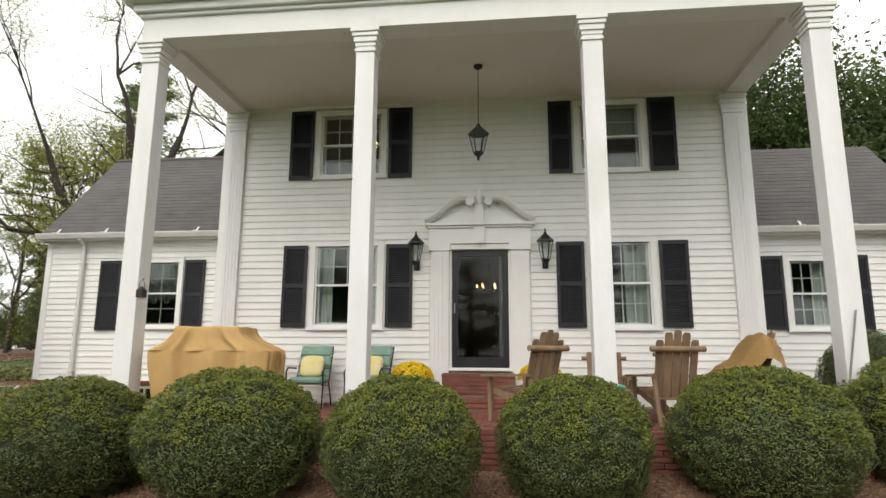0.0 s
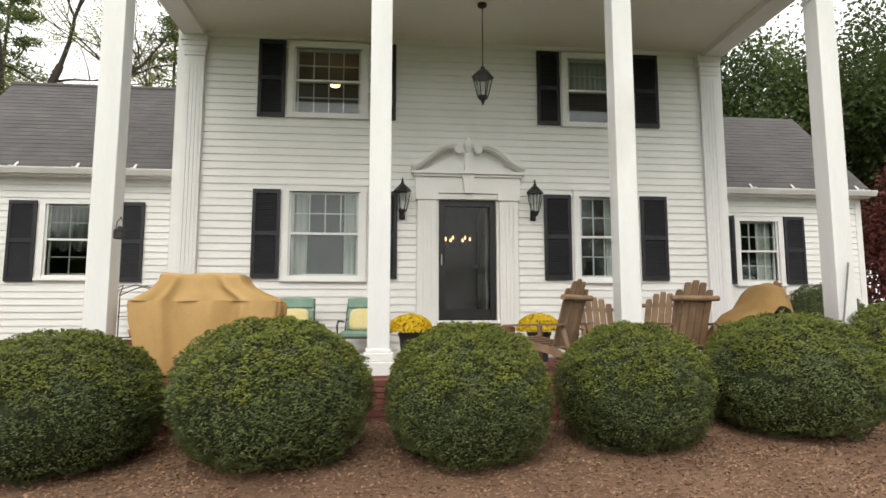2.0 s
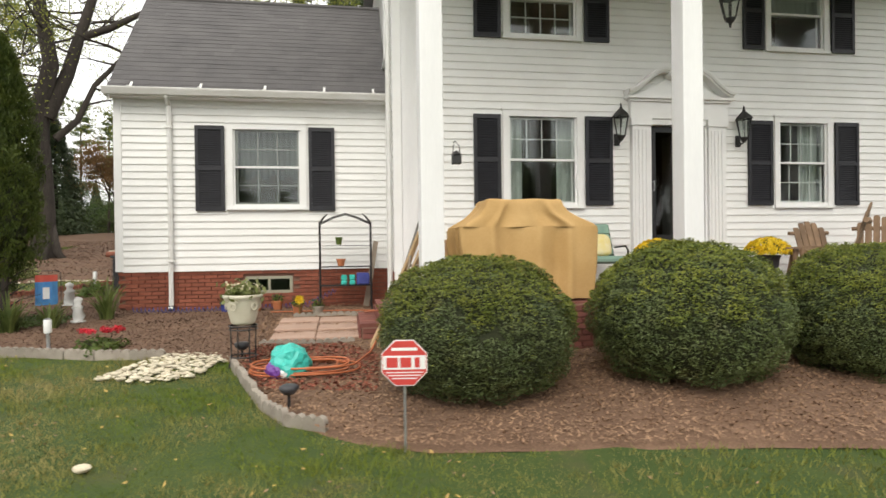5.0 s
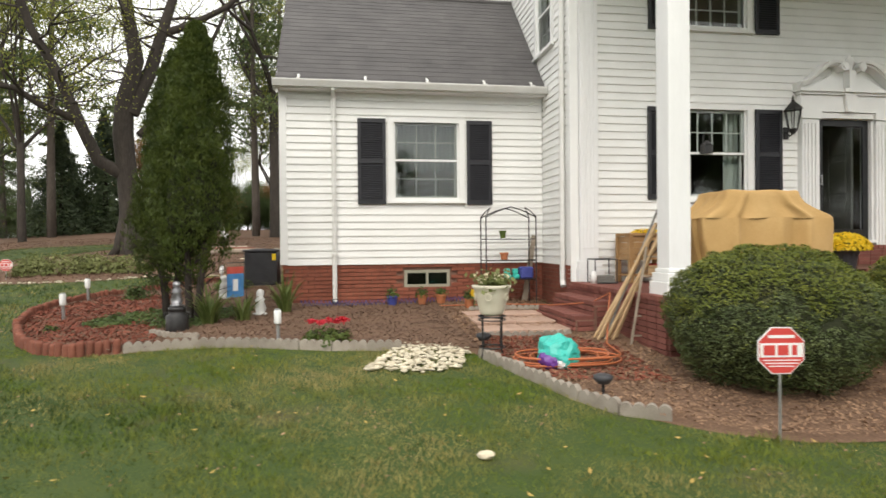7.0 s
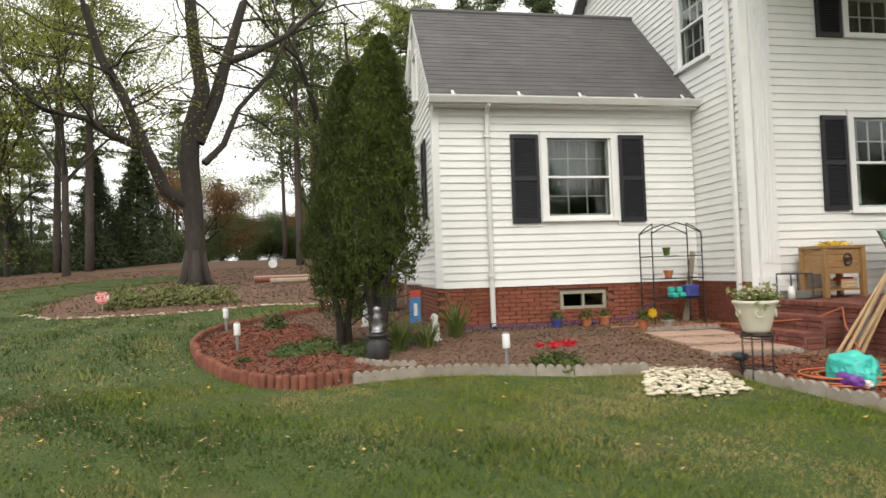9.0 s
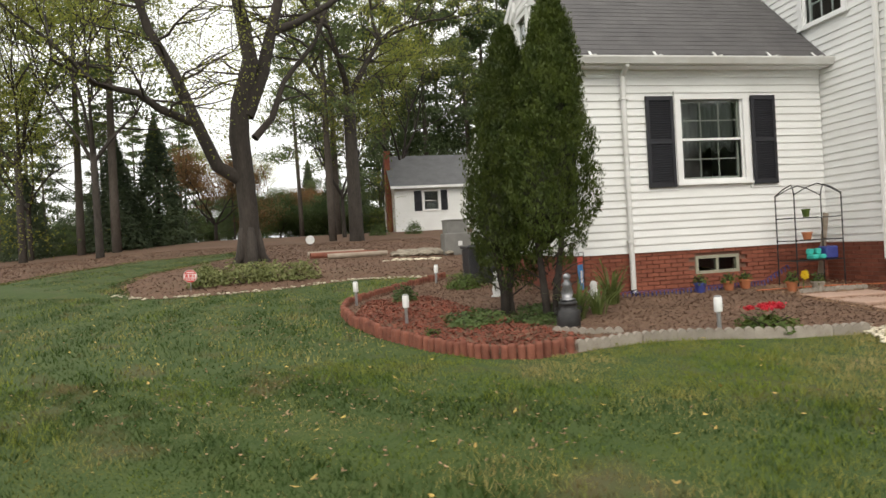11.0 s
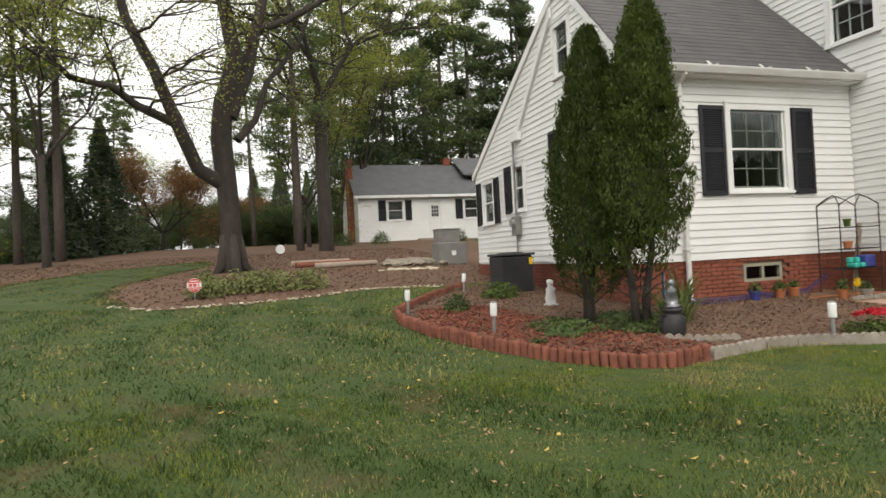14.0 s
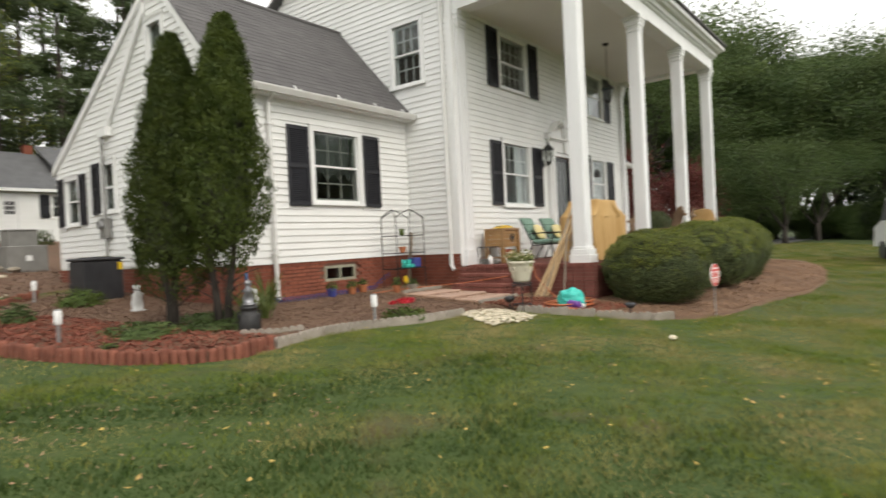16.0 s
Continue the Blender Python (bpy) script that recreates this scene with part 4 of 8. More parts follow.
BY, BEZ = 18.4, 3.68
GW = [(12.75, 13.55, 2.55, 3.75), (15.40, 15.88, 2.5, 3.42), (17.18, 17.82, 2.33, 3.28), (13.2, 13.7, 4.88, 5.75)]
lo = cells(WY, BY, 1.26, EAVE - 0.62, GW[:3])
for a, b, c, d in lo:
    box(bm, WX0, WX0 + 0.18, a, b, c, d)
up = [(WY, 3.71), (WY, EAVE), (13.2, 6.28), (13.2, 3.71)]
prism(bm, up, "x", WX0, WX0 + 0.18)
for a, b, c, d in cells(13.2, 13.7, 3.71, 6.28, [GW[3]]):
    box(bm, WX0, WX0 + 0.18, a, b, c, d)
prism(bm, [(13.2, 6.28), (13.45, 6.56), (13.7, 6.42), (13.7, 6.28)], "x", WX0, WX0 + 0.18)
prism(bm, [(13.7, 3.71), (13.7, 6.42), (BY - 0.1, 3.72), (BY, 3.71)], "x", WX0, WX0 + 0.18)
w = part("wing_gable_wall", bm, M_SIDING, house)
side(w, "y", WX0, WY + 0.09, BY, 1.30, 6.45, [(h[0] - .09, h[1] + .09, h[2] - .09, h[3] + .09) for h in GW],
     lambda z: (WY if z < EAVE else WY + (z - EAVE) * (RY - WY) / (RZ2 - EAVE), BY if z < BEZ else BY - (z - BEZ) * (BY - RY) / (RZ2 - BEZ)))
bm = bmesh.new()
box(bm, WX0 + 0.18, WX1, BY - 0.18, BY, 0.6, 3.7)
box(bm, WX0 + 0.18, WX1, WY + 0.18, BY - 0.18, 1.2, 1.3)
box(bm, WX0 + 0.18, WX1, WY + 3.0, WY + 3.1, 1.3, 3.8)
part("wing_inner_walls", bm, M_ROOM, house, "added inner walls, coloured dark for unlit rooms")
window("x", WY, WW, 3, 2, 1, house, "valance", cloth_mat=M_SHEER, sash_mat=M_SASH)
shutter(-7.79, -7.31, 2.28, 3.75, WY - 0.03, house)
shutter(-5.89, -5.44, 2.28, 3.75, WY - 0.03, house)
for h in GW:
    window("y", WX0, h, 2 if h[1] - h[0] < .9 else 3, 2, 1, house, "full" if h[2] > 4.5 else "sides", cloth_mat=M_SHEER, sash_mat=M_SASH)
for a, b, c, d in ((12.2, 12.62, 2.45, 3.85), (13.68, 14.1, 2.45, 3.85), (16.02, 16.38, 2.42, 3.5), (16.76, 17.06, 2.25, 3.36), (17.94, 18.26, 2.25, 3.36)):
    shutter(a, b, c, d, WX0 - 0.03, house, "y", -1)
# wing roof
bm = bmesh.new()
roof_slab(bm, WX0 - 0.05, WX1, WY - 0.22, EAVE - 0.03, RY, RZ2 + 0.03, 0.1)
roof_slab(bm, WX0 - 0.05, WX1, RY, RZ2 + 0.03, BY + 0.15, BEZ - 0.03, 0.1)
r = part("wing_roof", bm, M_ROOF, house, "charcoal asphalt shingle roof")
shingles("shingle_layer", r, WX0 - 0.07, WX1, WY - 0.24, EAVE - 0.04, RY, RZ2 + 0.035, M_ROOF)
bm = bmesh.new()
tube(bm, [(WX0 - 0.07, RY, RZ2 + 0.03), (WX1, RY, RZ2 + 0.03)], 0.06, 8)
part("ridge_cap", bm, M_ROOF, r)
bm = bmesh.new()
for (ya, za), (yb, zb) in (((WY - 0.22, EAVE - 0.06), (RY, RZ2)), ((RY, RZ2), (BY + 0.12, BEZ - 0.05))):
    prism(bm, [(ya, za), (yb, zb), (yb, zb - 0.17), (ya, za - 0.17)], "x", WX0 - 0.06, WX0 - 0.026)
prism(bm, [(13.75, 6.2), (15.55, 4.22), (15.55, 4.04), (13.75, 6.0)], "x", WX0 - 0.085, WX0 - 0.027)
box(bm, WX0 - 0.14, WX0 - 0.027, 15.38, 15.78, 3.98, 4.16)
part("rake_board", bm, M_TRIM, house, "white rake boards with a cornice return")
bm = bmesh.new()
box(bm, WX0 - 0.03, WX0 + 0.09, WY - 0.032, WY - 0.001, 1.26, EAVE - 0.1)
box(bm, WX0 - 0.032, WX0 - 0.001, WY, WY + 0.09, 1.26, EAVE - 0.1)
box(bm, WX0 - 0.03, WX1, WY - 0.03, WY - 0.001, EAVE - 0.22, EAVE - 0.1)
box(bm, WX0 - 0.1, WX1, WY - 0.24, WY - 0.03, EAVE - 0.15, EAVE - 0.11)
part("eave_trim", bm, M_TRIM, house)


def gutter(x0, x1, y, z, parent, straps):
    bm = bmesh.new()
    prism(bm, [(y, z), (y, z - 0.11), (y - 0.07, z - 0.11), (y - 0.115, z - 0.02), (y - 0.115, z), (y - 0.10, z), (y - 0.065, z - 0.095), (y - 0.01, z - 0.095), (y - 0.01, z)], "x", x0, x1)
    g = part("gutter", bm, M_GUTTER, parent, "white metal gutter")
    for x in straps:
        bm = bmesh.new()
        prism(bm, [(y - 0.12, z + 0.004), (y + 0.01, z + 0.012), (y + 0.10, z + 0.12), (y + 0.10, z + 0.13), (y + 0.0, z + 0.028), (y - 0.12, z + 0.016)], "x", x - 0.02, x + 0.02)
        part("gutter_strap", bm, M_GUTTER, g)


gutter(WX0 - 0.10, WX1, WY - 0.24, EAVE - 0.02, house, (-8.75, -7.65, -6.6, -5.6, -4.75))


def downspout(x, y, z0, z1, parent):
    bm = bmesh.new()
    tube(bm, [(x, y - 0.17, z1), (x, y - 0.16, z1 - 0.1), (x, y, z1 - 0.22), (x, y, z0 + 0.06), (x - 0.0, y - 0.05, z0)], 0.042, 6)
    d = part("downspout", bm, M_GUTTER, parent, "white corrugated downspout")
    for z in (z0 + 0.8, z1 - 0.6):
        bm = bmesh.new()
        box(bm, x - 0.06, x + 0.06, y - 0.05, y + 0.04, z, z + 0.03)
        part("strap", bm, M_GUTTER, d)
    bm = bmesh.new()
    tube(bm, [(x, y, z0 + 0.05), (x, y - 0.02, z0 - 0.03), (x, y - 0.10, z0 - 0.05)], 0.055, 8)
    part("drain_boot", bm, M_BLACK, d, "black drain boot")


downspout(-8.19, WY - 0.10, 0.62, EAVE - 0.05, house)
# foundation of the wing, with its basement window
bm = bmesh.new()
for a, b, c, d in cells(WX0 + 0.2, WX1 + 0.1, 0.2, 1.258, [BW]):
    box(bm, a, b, WY + 0.045, WY + 0.2, c, d)
box(bm, WX0 + 0.045, WX0 + 0.2, WY + 0.045, BY, 0.2, 1.258)
box(bm, XL - 0.03, XL - 0.002, YF - 0.02, WY + 0.04, 0.2, 1.232)
found = part("foundation", bm, M_MORTAR, house, "red brick foundation")
bm = bmesh.new()
for a, b, c, d in ((BW[0], BW[0] + .05, BW[2], BW[3]), (BW[1] - .05, BW[1], BW[2], BW[3]), (BW[0] + .05, BW[1] - .05, BW[2], BW[2] + .05), (BW[0] + .05, BW[1] - .05, BW[3] - .05, BW[3]), (-6.62, -6.58, BW[2] + .05, BW[3] - .05)):
    box(bm, a, b, WY + 0.03, WY + 0.09, c, d)
bwn = part("basement_window", bm, M_FRAMECREAM, house, "small cream-framed basement window")
bm = bmesh.new()
box(bm, BW[0] + .05, BW[1] - .05, WY + 0.06, WY + 0.064, BW[2] + .05, BW[3] - .05)
part("pane", bm, M_GLASS, bwn)

# ---- right wing ----
EX0, EX1, EEZ = 5.02, 8.75, 4.22
EW = (6.1, 6.93, 2.36, 3.58)
bm = bmesh.new()
for a, b, c, d in cells(EX0, EX1, 0.3, EEZ, [EW]):
    box(bm, a, b, WY, WY + 0.18, c, d)
box(bm, EX1 - 0.18, EX1, WY + 0.18, 15.7, 0.3, EEZ)
prism(bm, [(WY + 0.1, EEZ), (RY, 6.45), (15.7, EEZ)], "x", EX1 - 0.18, EX1)
box(bm, EX0, EX1 - 0.18, 15.5, 15.7, 0.3, EEZ)
w = part("east_wing_wall", bm, M_SIDING, house)
side(w, "x", WY, EX0, EX1 - 0.09, 1.2, EEZ - 0.1, [(EW[0] - .1, EW[1] + .1, EW[2] - .1, EW[3] + .1)])
window("x", WY, EW, 4, 2, 1, house, "right")
shutter(5.56, 5.98, 2.3, 3.68, WY - 0.03, house)
shutter(7.05, 7.48, 2.3, 3.68, WY - 0.03, house)
bm = bmesh.new()
roof_slab(bm, EX0, EX1 + 0.12, WY - 0.22, EEZ - 0.03, RY, 6.45, 0.1)
roof_slab(bm, EX0, EX1 + 0.12, RY, 6.45, 15.9, EEZ - 0.03, 0.1)
r = part("east_wing_roof", bm, M_ROOF, house, "charcoal asphalt shingle roof")
shingles("shingle_layer", r, EX0, EX1 + 0.14, WY - 0.24, EEZ - 0.04, RY, 6.455, M_ROOF, seed=9)
bm = bmesh.new()
box(bm, EX1 - 0.09, EX1 + 0.03, WY - 0.032, WY - 0.001, 1.2, EEZ - 0.1)
box(bm, EX0 + 0.1, EX1, WY - 0.03, WY - 0.001, EEZ - 0.22, EEZ - 0.1)
box(bm, EX0 + 0.1, EX1 + 0.1, WY - 0.24, WY - 0.03, EEZ - 0.15, EEZ - 0.11)
part("eave_trim", bm, M_TRIM, house)
gutter(EX0 + 0.1, EX1 + 0.16, WY - 0.24, EEZ - 0.02, house, (5.4, 6.3, 7.2, 8.1, 8.6))
downspout(7.95, WY - 0.10, 0.9, EEZ - 0.05, house)
# added backing wall, its dark colour stands for an unlit room
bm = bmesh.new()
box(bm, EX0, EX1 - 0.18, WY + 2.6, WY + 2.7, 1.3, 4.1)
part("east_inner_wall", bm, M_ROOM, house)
bm = bmesh.new()
tube(bm, [(XL - 0.08, YF + 0.2, 6.85), (XL - 0.08, YF + 0.2, 1.0), (XL - 0.1, YF + 0.12, 0.9)], 0.045, 6)
part("downspout", bm, M_GUTTER, house, "white downspout at the house corner")

# ---- porch floor, steps and patio ----
porch = thing("porch", 0, 0, 0, "red brick porch platform with side steps", "porch", kind="structure")
bm = bmesh.new()
box(bm, -4.55, 5.4, 7.12, YF - 0.028, 0.0, 0.955)
box(bm, -4.82, -4.55, 8.45, 9.95, 0.0, 0.775)
box(bm, -5.08, -4.82, 8.45, 9.95, 0.0, 0.595)
box(bm, -0.30, 1.05, 9.0, YF - 0.13, 0.955, 1.15)
box(bm, -0.22, 0.95, 9.45, YF - 0.13, 1.15, 1.51)
platform = part("platform", bm, M_MORTAR, porch, "mortar bed of the brick porch")
bm = bmesh.new()
for a, b in ((-6.25, -5.68), (-5.67, -5.10)):
    for c, d in ((8.55, 9.1), (9.11, 9.7), (9.71, 10.2)):
        z = lz((a + b) / 2, (c + d) / 2) + 0.07
        box(bm, a, b, c, d, z - 0.1, z + rng.uniform(0, 0.012), 0.01)
solo("patio_paving", bm, M_PAVER, "pinkish concrete paving slabs at the foot of the steps", "paving", kind="structure")

# ---- shrubs and trees ----
def ball_bush(name, seed, n):
    """A clipped round bush of radius 1: a core coloured dark as inner shade, under small leaves that stand in tight
    clumps.
    """
    rs = np.random.default_rng(seed)
    d = rs.normal(size=(n, 3))
    d /= np.linalg.norm(d, axis=1, keepdims=True)
    d = d[d[:, 2] > -0.82]
    tufts = rs.normal(size=(900, 3))
    tufts /= np.linalg.norm(tufts, axis=1, keepdims=True)
    tall = rs.uniform(-0.02, 0.03, 900)
    near = np.concatenate([np.argmax(q @ tufts.T, axis=1) for q in np.array_split(d, 40)])
    off = np.linalg.norm(d - tufts[near], axis=1) / 0.075
    lump = 0.945 + 0.035 * np.sin(d[:, 0] * 5 + seed) * np.cos(d[:, 1] * 4.5 + d[:, 2] * 4) + 0.025 * np.sin(d[:, 0] * 11 + d[:, 2] * 9 + seed) * np.cos(d[:, 1] * 10)
    lump += tall[near] + 0.030 * (1 - np.minimum(off, 1.6) ** 2)
    r = lump * (1 - 0.11 * rs.random(len(d)) ** 2.2)
    hz = np.hypot(d[:, 0], d[:, 1])
    pw = np.where(d[:, 2] > 0, 2.0, 2.35)
    sq = d / ((hz ** pw + np.abs(d[:, 2]) ** pw) ** (1 / pw))[:, None]
    c = sq * r[:, None]
    # leaves lean out of their tuft
    nn = d + (d - tufts[near]) * 5 + rs.normal(size=d.shape) * 0.6
    v, f = cards(c, nn, 0.030, 0.017, rs, bend=0.003)
    leaves = soup("leaves", v.tolist(), f.tolist(), M_BOX)
    # pale new shoots, in patches down the sides, thick on the crown to paint it lit
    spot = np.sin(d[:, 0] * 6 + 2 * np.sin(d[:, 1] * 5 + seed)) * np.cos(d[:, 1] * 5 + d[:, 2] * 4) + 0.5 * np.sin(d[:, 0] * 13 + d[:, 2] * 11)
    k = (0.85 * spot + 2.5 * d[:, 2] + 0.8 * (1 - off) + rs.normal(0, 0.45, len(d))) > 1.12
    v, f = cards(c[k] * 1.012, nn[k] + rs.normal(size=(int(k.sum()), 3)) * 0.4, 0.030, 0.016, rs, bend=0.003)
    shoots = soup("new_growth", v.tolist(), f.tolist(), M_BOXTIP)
    # solid filler, its dark colour standing in for shade behind the leaves
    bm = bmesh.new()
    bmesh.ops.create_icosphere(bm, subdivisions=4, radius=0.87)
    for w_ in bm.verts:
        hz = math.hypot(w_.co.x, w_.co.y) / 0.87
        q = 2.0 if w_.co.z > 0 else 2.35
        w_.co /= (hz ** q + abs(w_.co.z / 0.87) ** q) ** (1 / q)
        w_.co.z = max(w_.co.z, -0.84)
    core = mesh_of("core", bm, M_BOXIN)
    return leaves, core, shoots


BUSH = [ball_bush("boxwood", 21, 52000), ball_bush("boxwood", 22, 52000)]
for k, (x, y, w_, h_) in enumerate([(-4.06, 6.2, 0.96, 0.70), (-2.04, 5.97, 0.98, 0.71), (-0.22, 5.84, 0.81, 0.69), (1.5, 6.14, 0.83, 0.67), (3.45, 6.5, 0.98, 0.71), (5.5, 7.1, 1.0, 0.76)]):
    z = lz(x, y)
    b = thing("boxwood_bush", x, y, z, "clipped round green boxwood bush in the mulch", "bush", rz=k * 77, group="row of clipped bushes")
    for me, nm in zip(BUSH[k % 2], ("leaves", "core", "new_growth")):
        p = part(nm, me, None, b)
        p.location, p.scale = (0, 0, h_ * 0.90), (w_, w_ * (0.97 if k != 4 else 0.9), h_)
b = thing("round_evergreen_bush", 6.3, 9.6, lz(6.3, 9.6), "dark green clipped round bush beside the porch", "bush")
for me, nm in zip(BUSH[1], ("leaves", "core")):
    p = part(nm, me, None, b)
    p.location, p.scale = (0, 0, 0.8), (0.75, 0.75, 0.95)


def plant(name, x, y, r, h, n, size, material, label, category, seed, group="", base=None):
    """A loose mound of leaves with thin stems."""
    rs = np.random.default_rng(seed)
    d = rs.normal(size=(n, 3))
    d /= np.linalg.norm(d, axis=1, keepdims=True)
    d[:, 2] = np.abs(d[:, 2])
    rad = rs.uniform(0.45, 1.0, n) ** 0.7 * (0.85 + 0.2 * np.sin(d[:, 0] * 5 + seed) * np.cos(d[:, 1] * 6))
    c = d * rad[:, None] * np.array([r, r, h])
    v, f = cards(c, d * 0.6 + np.array([0, 0, 0.6]) + rs.normal(size=d.shape) * 0.5, size, size * 0.5, rs, bend=size * 0.12)
    t = thing(name, x, y, lz(x, y) + 0.03 if base is None else base, label, category, group=group)
    part("leaves", soup("leaves", v.tolist(), f.tolist(), material), None, t)
    bm = bmesh.new()
    for k in range(9):
        a = k * 0.7
        tube(bm, [(0, 0, -0.03), (0.3 * r * math.cos(a), 0.3 * r * math.sin(a), h * 0.4), (0.7 * r * math.cos(a), 0.7 * r * math.sin(a), h * 0.75)], [0.008, 0.006, 0.003], 4)
    part("stems", bm, M_BARK, t)
    return t


def strap_plant(name, x, y, h, n, label, seed, material=None):
    """A clump of long arching sword-shaped leaves."""
    rs = np.random.default_rng(seed)
    t = thing(name, x, y, lz(x, y) + 0.03, label, "plant")
    v, f = [], []
    for _ in range(n):
        a, L, w_ = rs.uniform(0, 6.28), h * rs.uniform(0.6, 1.2), rs.uniform(0.012, 0.022)
        out = rs.uniform(0.15, 0.75) * L
        r0 = rs.uniform(0, 0.1)
        for k in range(6):
            u = k / 5
            px, pz = r0 + out * u ** 1.6, L * (u - 0.45 * u ** 3 * out / L * 1.4)
            ww = w_ * (1 - u ** 2.5) + 0.001
            for s in (-1, 1):
                v.append((px * math.cos(a) - s * ww * math.sin(a), px * math.sin(a) + s * ww * math.cos(a), pz))
        k0 = len(v) - 12
        f += [(k0 + 2 * i, k0 + 2 * i + 1, k0 + 2 * i + 3, k0 + 2 * i + 2) for i in range(5)]
    part("leaves", soup("leaves", v, f, material or M_STRAP, True), None, t)
    return t


def arborvitae(x, y, top, low, r, seed, lean):
    """A narrow cone of flat upright sprays, ragged and open towards its foot, on a few bare stems."""
    rs = np.random.default_rng(seed)
    z0 = lz(x, y)
    H = top - z0
    us, ps = [0, 0.08, 0.2, 0.32, 0.5, 0.7, 0.88, 0.96, 1.0], [0.50, 0.80, 0.97, 1.0, 0.87, 0.67, 0.39, 0.19, 0.04]
    n = 4600
    u = rs.random(n) ** 0.75
    a = rs.uniform(0, 6.283, n)
    keep = rs.random(n) < np.interp(u, [0, 0.07, 0.16, 0.25], [0.30, 0.5, 0.8, 1.0])
    u, a = u[keep], a[keep]
    n = len(u)
    rr = r * np.interp(u, us, ps) * (0.92 + 0.13 * np.sin(a * 3 + u * 11 + seed) + 0.08 * np.sin(u * 37 + a * 5)) * (1 - 0.30 * rs.random(n) ** 2)
    zz = low + u * (H - low)
    c = np.stack([rr * np.cos(a) + lean[0] * u, rr * np.sin(a) + lean[1] * u, zz], 1)
    m = 13
    out = np.stack([np.cos(a), np.sin(a), np.zeros(n)], 1)
    tilt = out * rs.uniform(0.15, 0.7, (n, 1)) + np.array([0, 0, 1.0]) + rs.normal(size=(n, 3)) * 0.2
    tilt /= np.linalg.norm(tilt, axis=1, keepdims=True)
    wide = np.cross(tilt, out + rs.normal(size=(n, 3)) * 0.5)
    wide /= np.linalg.norm(wide, axis=1, keepdims=True)
    s_, w_ = rs.uniform(-0.02, 0.13, (n, m, 1)), rs.normal(0, 0.032, (n, m, 1))
    cc = (c[:, None] + tilt[:, None] * s_ + wide[:, None] * w_ + rs.normal(0, 0.008, (n, m, 3))).reshape(-1, 3)
    face = np.repeat(np.cross(tilt, wide), m, axis=0) + rs.normal(size=(n * m, 3)) * 0.3
    v, f = cards(cc, face, 0.052, 0.018, rs, up=(0.0, 0.0, 1.0))
    t = thing("arborvitae", x, y, z0, "tall narrow green arborvitae with bare lower stems", "tree", group="pair of arborvitae")
    part("crown", soup("crown", v.tolist(), f.tolist(), M_ARB), None, t)
    # added dark filler: shade among the sprays, put in as colour
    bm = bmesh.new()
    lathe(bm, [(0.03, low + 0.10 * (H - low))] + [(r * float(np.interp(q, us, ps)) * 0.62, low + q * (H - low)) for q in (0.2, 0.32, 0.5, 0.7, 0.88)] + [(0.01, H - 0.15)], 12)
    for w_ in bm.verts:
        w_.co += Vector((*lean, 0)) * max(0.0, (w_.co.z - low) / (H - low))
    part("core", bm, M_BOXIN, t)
    for k in range(2):
        bm = bmesh.new()
        b_ = k * 2.6 + seed
        tube(bm, [(0.05 * math.cos(b_), 0.05 * math.sin(b_), -0.05), (0.08 * math.cos(b_ + .5), 0.08 * math.sin(b_ + .5), 0.4), (0.17 * math.cos(b_), 0.15 * math.sin(b_), 1.0), (0.2 * math.cos(b_), 0.18 * math.sin(b_), 1.5)], [0.065, 0.052, 0.04, 0.02], 8)
        part("stem", bm, M_BARK, t, "bare grey-brown stem", True)
    for k in range(18):
        bm = bmesh.new()
        b_, h_ = k * 2.4, 0.32 + 0.05 * k
        tube(bm, [(0.06 * math.cos(b_), 0.06 * math.sin(b_), h_), (0.3 * math.cos(b_), 0.3 * math.sin(b_), h_ + 0.16), (0.52 * math.cos(b_ + .2), 0.52 * math.sin(b_ + .2), h_ + 0.22)], [0.012, 0.008, 0.004], 4)
        part("twig", bm, M_BARK, t)


arborvitae(-10.11, 9.96, 4.56, 0.68, 0.58, 31, (0.12, -0.14))
arborvitae(-10.54, 10.44, 4.34, 0.36, 0.54, 32, (0.12, -0.05))


